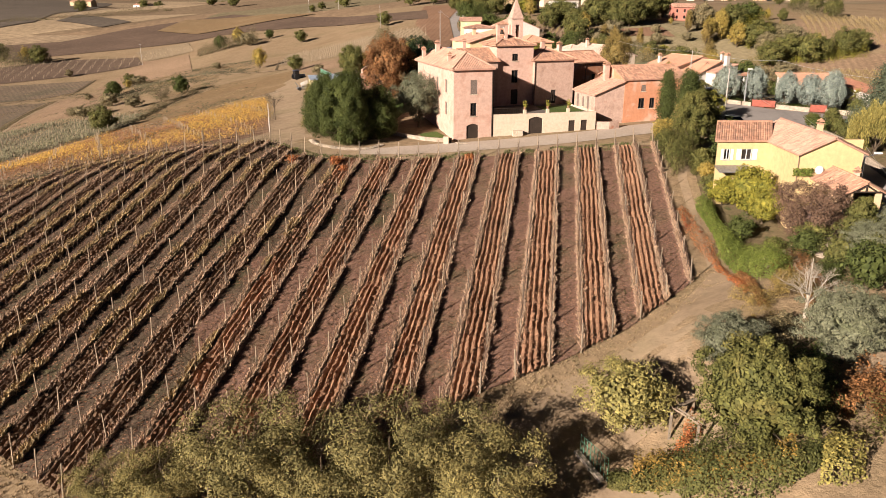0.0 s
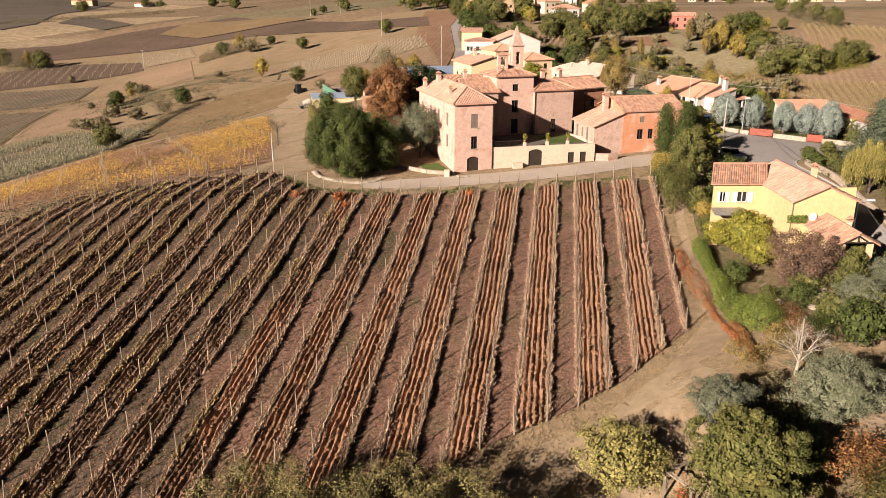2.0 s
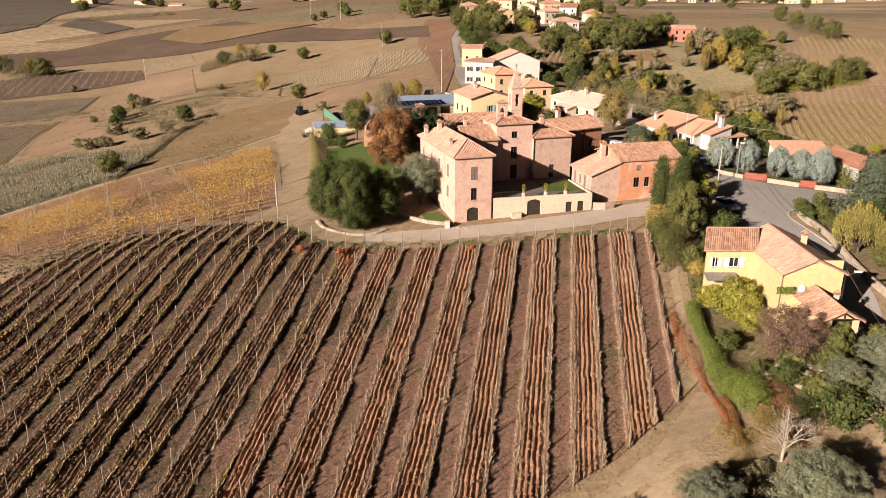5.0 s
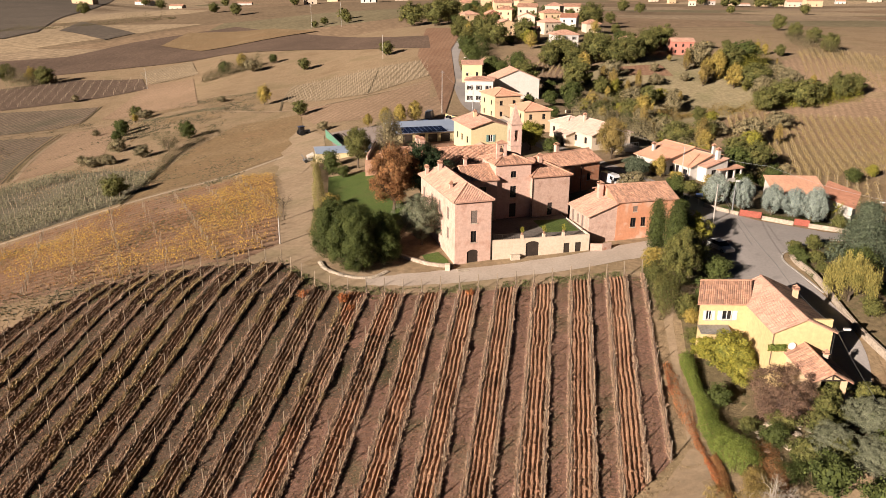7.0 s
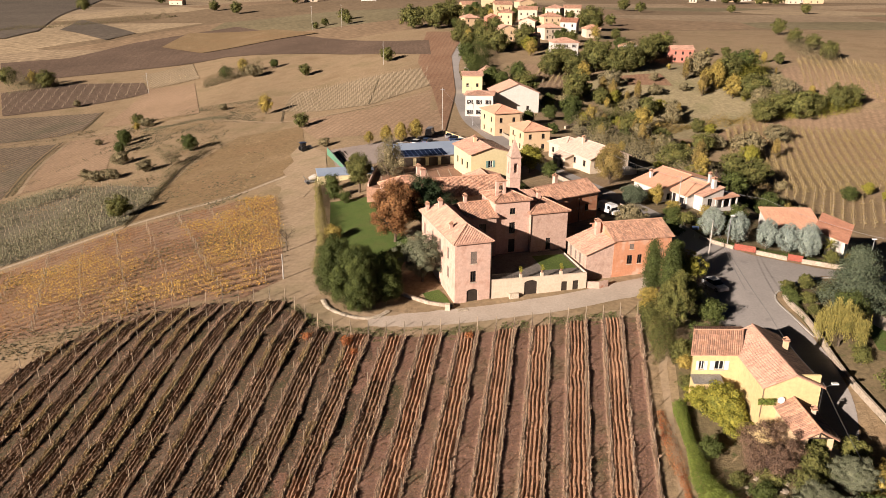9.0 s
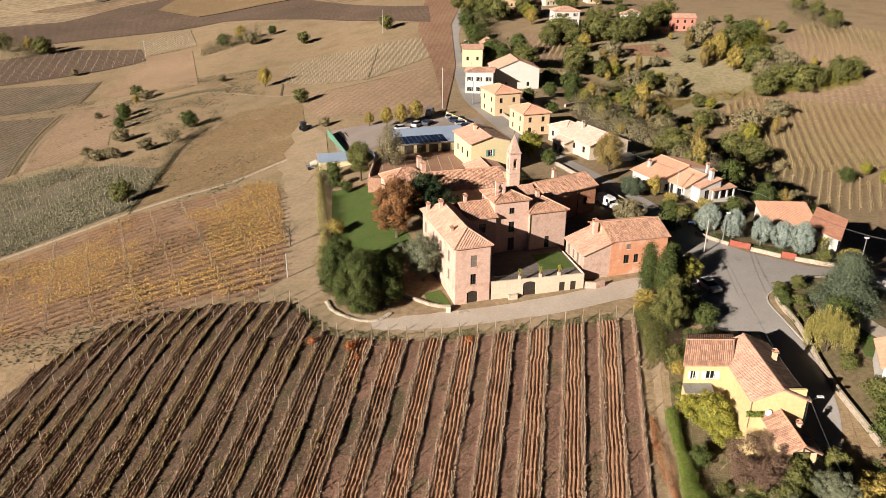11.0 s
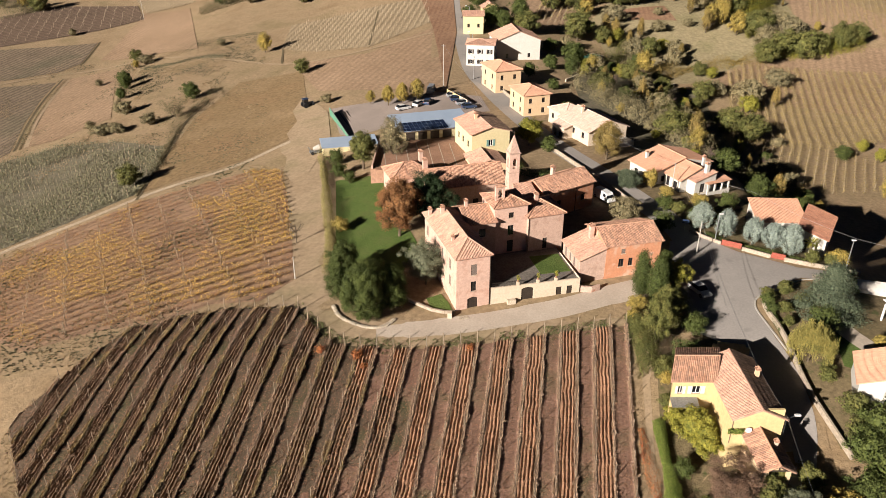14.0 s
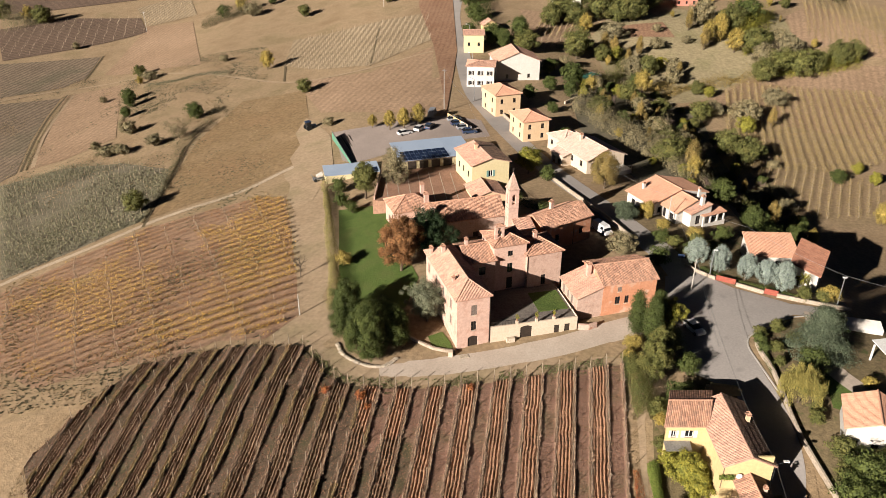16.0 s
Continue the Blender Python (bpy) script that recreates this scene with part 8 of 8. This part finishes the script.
low_wall("lane_kerb", smooth_line([(50.0, 92), (49.3, 99), (49.2, 103), (50.6, 105.6), (54, 107.4), (60, 111), (68, 111.6)], 4), 0.25, 0.14, CONCRETE, "pale concrete kerb round the corner", category="kerb")
pool = thing("pool", pose(50.5, 273.5, ground_z(50.5, 273.5), 0, 0, 42), "long green swimming pool", "pool")
part("edge", Shape().box(-7, -2.6, -1.5, 7, 2.6, 0.25), STONE, pool)
part("water", Shape().box(-6.4, -2.0, 0.253, 6.4, 2.0, 0.27), material("pool_water", [(0.05, 0.17, 0.14), (0.07, 0.21, 0.17)], rough=0.05, spec=0.5), pool)
awning = thing("tarpaulin", pose(70.5, 108.5, ground_z(70.5, 108.5), 0, 0, -15), "white tarpaulin over a stack", "cover")
part("cover", Shape().slab([(-3, -1.6, 1.0), (3, -1.6, 1.0), (2.6, 0, 1.9), (-2.6, 0, 1.9)], 0.9).slab([(3, 1.6, 1.0), (-3, 1.6, 1.0), (-2.6, 0, 1.9), (2.6, 0, 1.9)], 0.9), WHITE_PLASTER, awning)
glasshouse = thing("gazebo", pose(68.0, 94.0, ground_z(68.0, 94.0), 0, 0, 10), "white framed garden gazebo", "gazebo")
for a, b in ((0, 0), (0, 5), (4, 0), (4, 5)):
    part("post", Shape().box(a - 0.12, b - 0.12, -0.5, a + 0.12, b + 0.12, 3.2), WHITE_SHUTTER, glasshouse)
part("roof", Shape().slab([(-0.4, -0.4, 3.2), (4.4, -0.4, 3.2), (4.4, 5.4, 3.9), (-0.4, 5.4, 3.9)], 0.15), WHITE_SHUTTER, glasshouse)
drive = drape("garden_drive", ribbon(smooth_line([(64, 112.5), (62, 106), (60, 98), (62, 92), (66, 87)]), 3.2), GRAVEL, 0.12, 2, "pale garden drive", "drive")


def pole(x, y, high, label, lamp=None, arms=True):
    ob = thing("lamp_post" if lamp else "utility_pole", pose(x, y, ground_z(x, y)), label, "street lamp" if lamp else "pole")
    part("pole", Shape().rod((0, 0, -0.6), (0, 0, high), 0.13, 0.08, 8), CONCRETE if not lamp else METAL, ob)
    if lamp:
        arm = part("arm", Shape().rod((0, 0, high), (lamp[0], lamp[1], high + 0.35), 0.05, 0.04, 6), METAL, ob)
        part("lamp_head", Shape().box(lamp[0] - 0.45, lamp[1] - 0.16, high + 0.28, lamp[0] + 0.25, lamp[1] + 0.16, high + 0.46), WHITE_PAINT, arm)
    elif arms:
        part("crossarm", Shape().box(-0.7, -0.05, high - 0.5, 0.7, 0.05, high - 0.38), METAL, ob)
    return ob


pole(-0.8, 222.0, 13.0, "tall concrete utility pole by the road")
pole(44.6, 119.6, 6.5, "concrete utility pole at the junction", arms=False)
pole(46.4, 144.0, 7.0, "concrete utility pole in a garden", arms=False)
pole(-160, 410, 11, "wooden utility pole in the valley")
pole(-94, 553, 16, "tall utility pole on the hill")
pole(-72, 545, 16, "tall utility pole on the hill", arms=False)
pole(-30, 375, 11, "pale pole on the slope", arms=False)
pole(-26.6, 115.1, 4.4, "thin pale pole beside the yellow vines", arms=False)
pole(8.6, 232, 7, "street lamp on the ridge road", (-1.2, 0.2))
pole(9.0, 262, 7, "street lamp on the ridge road", (-1.2, 0.2))
pole(9.0, 300, 7, "street lamp near the village", (-1.2, 0.2))
pole(41.9, 73.6, 6.4, "street lamp beside the yellow house", (1.5, 0.2))
pole(49.2, 123.9, 5.5, "slim street lamp by the blue conifers", (0.3, -0.2))
pole(70.2, 116.5, 5.5, "slim street lamp by a garden wall", (0.2, 0.2))


def wire(points, sag, label):
    """A cable hanging from point to point."""
    k = Shape()
    o = Vector(points[0])
    for a, b in zip(points, points[1:]):
        a, b = Vector(a), Vector(b)
        last = a
        for i in range(1, 9):
            t = i / 8
            p = a.lerp(b, t) - Vector((0, 0, sag * 4 * t * (1 - t)))
            k.rod(last - o, p - o, 0.022, 0.022, 3)
            last = p
    ob = part("cable", k, METAL)
    ob.location = o
    tagged(ob, label, "cable")
    return ob


wire([(-0.8, 222, 15.0), (5.5, 200, 12.5), (9.4, 171, 11.9)], 0.8, "overhead cable from the pole to the yellow villa")
wire([(36, 159, 10), (46.4, 144, 9.0), (58, 132, 8.2), (70.2, 116.5, 6.4), (90, 104, 7)], 0.5, "pale overhead cable across the gardens")
wire([(46.4, 144, 9.0), (44.6, 119.6, 7.9), (41.2, 88, 6.0), (41.4, 73.4, 4.6)], 0.6, "overhead cable along the road")
wire([(44.6, 119.6, 7.9), (41.5, 96, 5.5)], 0.4, "overhead service cable to the yellow house")
wire([(41.3, 72.6, 4.6), (41.6, 62, 0.5)], 0.3, "service cable beside the yellow house")
sign = thing("information_sign", pose(44.9, 128.4, ground_z(44.9, 128.4), 0, 0, -10), "blue sign board on a post", "sign")
part("board", Shape().box(-0.6, -0.03, 1.5, 0.6, 0.03, 2.2), BLUE_PAINT, sign)
part("post", Shape().rod((0, 0.06, -0.4), (0, 0.06, 2.2), 0.04, 0.04, 6), METAL, sign)
for px, py, pt in ((38.8, 99.4, 15), (40.2, 101.6, 40)):
    bench = thing("bench", pose(px, py, ground_z(px, py), 0, 0, pt), "pale bench in the shade", "bench")
    part("seat", Shape().box(-0.8, -0.3, 0.42, 0.8, 0.3, 0.5), CONCRETE, bench)
    for s in (-0.6, 0.6):
        part("leg", Shape().box(s - 0.1, -0.25, -0.1, s + 0.1, 0.25, 0.42), CONCRETE, bench)

# ---- small things round the farmhouse ----
for k in (4.6, 8.0, 11.1):
    spot = TERRACE @ Matrix.Translation((k, 0.2, 3.504))
    pot = thing("potted_plant", spot, "small green shrub in a clay pot", "plant pot", "pots on the terrace wall")
    part("pot", Shape().rod((0, 0, 0), (0, 0, 0.35), 0.14, 0.2, 10), PAVING, pot)
    part("foliage", leaf_mesh("foliage", crown_points(220, "egg", 0.55, 0.95, 0.25, 90, 10)[0], 0.06, 0, 90), LIME_LEAF, pot)
railing = thing("railing", TERRACE @ Matrix.Translation((0.25, 0.15, 2.954)), "thin dark metal railing on the terrace wall", "railing")
for k in range(16):
    part("bar", Shape().rod((k * 0.26, 0, 0), (k * 0.26, 0, 0.8), 0.015, 0.015, 4), SHADE, railing)
part("handrail", Shape().box(-0.02, -0.02, 0.8, 3.95, 0.02, 0.84), SHADE, railing)
planter = thing("water_trough", TERRACE @ Matrix.Translation((3.4, -0.5, 0.35)), "old stone trough against the wall", "trough")
part("basin", Shape().box(-0.7, -0.3, -0.6, 0.7, 0.3, 0.35).box(-0.58, -0.2, 0.353, 0.58, 0.2, 0.36), STONE, planter)
pedestal_a = thing("gatepost", pose(0.4, 101.9, ground_z(0.4, 101.9)), "short pale gatepost by the drive", "gatepost")
part("post", Shape().box(-0.35, -0.35, -0.4, 0.35, 0.35, 1.0), CREAM_PLASTER, pedestal_a)
slab = thing("stone_slab", pose(2.6, 101.6, ground_z(2.6, 101.6) + 0.1, 2, 3, 20), "pale slab lying by the door", "slab")
part("slab_top", Shape().box(-0.8, -0.4, 0, 0.8, 0.4, 0.12), STONE, slab)
gutter = Shape().rod((5.68, -0.06, 0.2), (5.68, -0.06, 9.6), 0.05, 0.05, 6)
part("downpipe", gutter, SHADE, farm)
part("downpipe", Shape().rod((16.72, 10.2, 2.6), (16.72, 10.2, 9.6), 0.05, 0.05, 6), SHADE, farm)

stones = thing("stone_edging", pose(-13, 100, ground_z(-13, 100)), "pale rough stones edging the evergreen trees", "stones")
edge = smooth_line([(-18.6, 105.5), (-17.4, 102.8), (-15.3, 100.9), (-12.7, 99.6), (-10.2, 99.6), (-8.4, 101.4)], 8)
for k, (ex, ey) in enumerate(edge):
    r = 0.32 + 0.16 * ((k * 7) % 5) / 5
    boulder = Shape()
    boulder.v, boulder.f = [((a * r) * (1 + 0.2 * math.sin(k * 3 + i)), b * r * (1 + 0.2 * math.cos(k + i * 2)), c * r * 0.7) for i, (a, b, c) in enumerate(lump.v)], list(lump.f)
    ob = part("stone", boulder, STONE, stones)
    ob.location = (ex + 13, ey - 100, ground_z(ex, ey) + 0.12 - ground_z(-13, 100))
garden_stones = thing("rockery", pose(33.0, 63.6, ground_z(33.0, 63.6)), "pile of pale boulders in the garden", "rocks")
for k in range(30):
    a = k * 2.4
    rx, ry = 33 + math.cos(a) * (0.6 + 0.15 * k), 63.6 + math.sin(a) * (0.5 + 0.12 * k)
    r = 0.24 + 0.24 * ((k * 5) % 7) / 7
    boulder = Shape()
    boulder.v, boulder.f = [(p * r * (1 + 0.25 * math.sin(k + i)), q * r, s * r) for i, (p, q, s) in enumerate(lump.v)], list(lump.f)
    ob = part("boulder", boulder, OLD_WALL, garden_stones)
    ob.location = (rx - 33, ry - 63.6, ground_z(rx, ry) + 0.15 - ground_z(33.0, 63.6))

# ---- pergola and gate by the lane ----
pergola = thing("pergola", pose(14.9, 43.0, ground_z(14.9, 43.0)), "weathered timber pergola frame", "pergola")
corners = ((1.8, 1.2), (0, 0), (1.1, -2.0))
for a, b in corners:
    part("post", Shape().box(a - 0.07, b - 0.07, -0.4, a + 0.07, b + 0.07, 2.3), POST_WOOD, pergola)
for (a, b), (c, d) in zip(corners, corners[1:]):
    for shift in (0.0, 0.28):
        part("beam", Shape().rod((a + shift, b, 2.36), (c + shift, d, 2.36), 0.07, 0.07, 4), POST_WOOD, pergola)
leafy_bank("creeper", [(15.6, 42.0), (15.9, 41.5)], 1.2, 1.4, RED_LEAF, "orange-red creeper on the pergola", "creeper", 500, 0.1, seed=91)
gate = thing("garden_fence", pose(9.2, 43.4, ground_z(9.2, 43.4), 0, 0, -66), "thin green metal fence beside the lane", "fence")
for k in range(9):
    part("upright", Shape().rod((k * 0.38, 0, -0.4), (k * 0.38, 0, 1.3), 0.025, 0.025, 5), GREEN_SHEET, gate)
for z in (0.3, 0.8, 1.25):
    part("rail", Shape().rod((0, 0, z), (3.05, 0, z), 0.02, 0.02, 5), GREEN_SHEET, gate)
low_wall("kerb_stones", [(8.9, 43.2), (10.1, 40.6)], 0.35, 0.25, STONE, "pale stone kerb under the fence", category="kerb")
trough = thing("fallen_beam", pose(6.35, 42.5, ground_z(6.35, 42.5) + 0.12, 0, 0, -66), "pale old beam lying on the ground", "beam")
part("timber", Shape().box(-1.3, -0.18, -0.1, 1.3, 0.18, 0.2), POST_WOOD, trough)

# ---- vine posts, last: the rows nearest the walls and the middle stand singly ----
vineyard = thing("vineyard_trellis", pose(0, 75, ground_z(0, 75)), "grey wooden vine posts in straight rows", "vine posts")
post_mesh = Shape().rod((0, 0, -0.3), (0.02, 0.0, 1.95), 0.055, 0.045, 6).mesh("post")
end_mesh = Shape().rod((0, 0, -0.3), (0.0, 0.35, 2.1), 0.07, 0.055, 6).mesh("end_post")
post_mesh.materials.append(POST_WOOD)
end_mesh.materials.append(POST_WOOD)
oz = ground_z(0, 75)
spots = []
for u in ROW_US:
    a, b = vine_foot(u), vine_top(u)
    n = max(int((b - a) / 5.0), 2)
    for k in range(n + 1):
        y = a + (b - a) * k / n
        spots.append((u, y, k in (0, n)))
extra = []
for u, y, last in spots:
    x, yy, z = on_soil(np.array([u]), np.array([y]))[0]
    if len(vineyard.children) < 300 and u > -42:
        ob = new("post", end_mesh if last else post_mesh)
        ob.parent = vineyard
        ob.matrix_local = pose(x, yy - 75, z - oz, math.sin(u * 9 + y) * 2.5, math.cos(u * 5 + y * 3) * 2.5, 0)
    else:
        extra.append((x, yy, z))
scatter("far_vine_posts", Shape().rod((0, 0, -0.3), (0.02, 0, 1.95), 0.055, 0.045, 6), np.array(extra), np.ones(len(extra)), POST_WOOD, "grey wooden vine posts in rows", "vine posts")
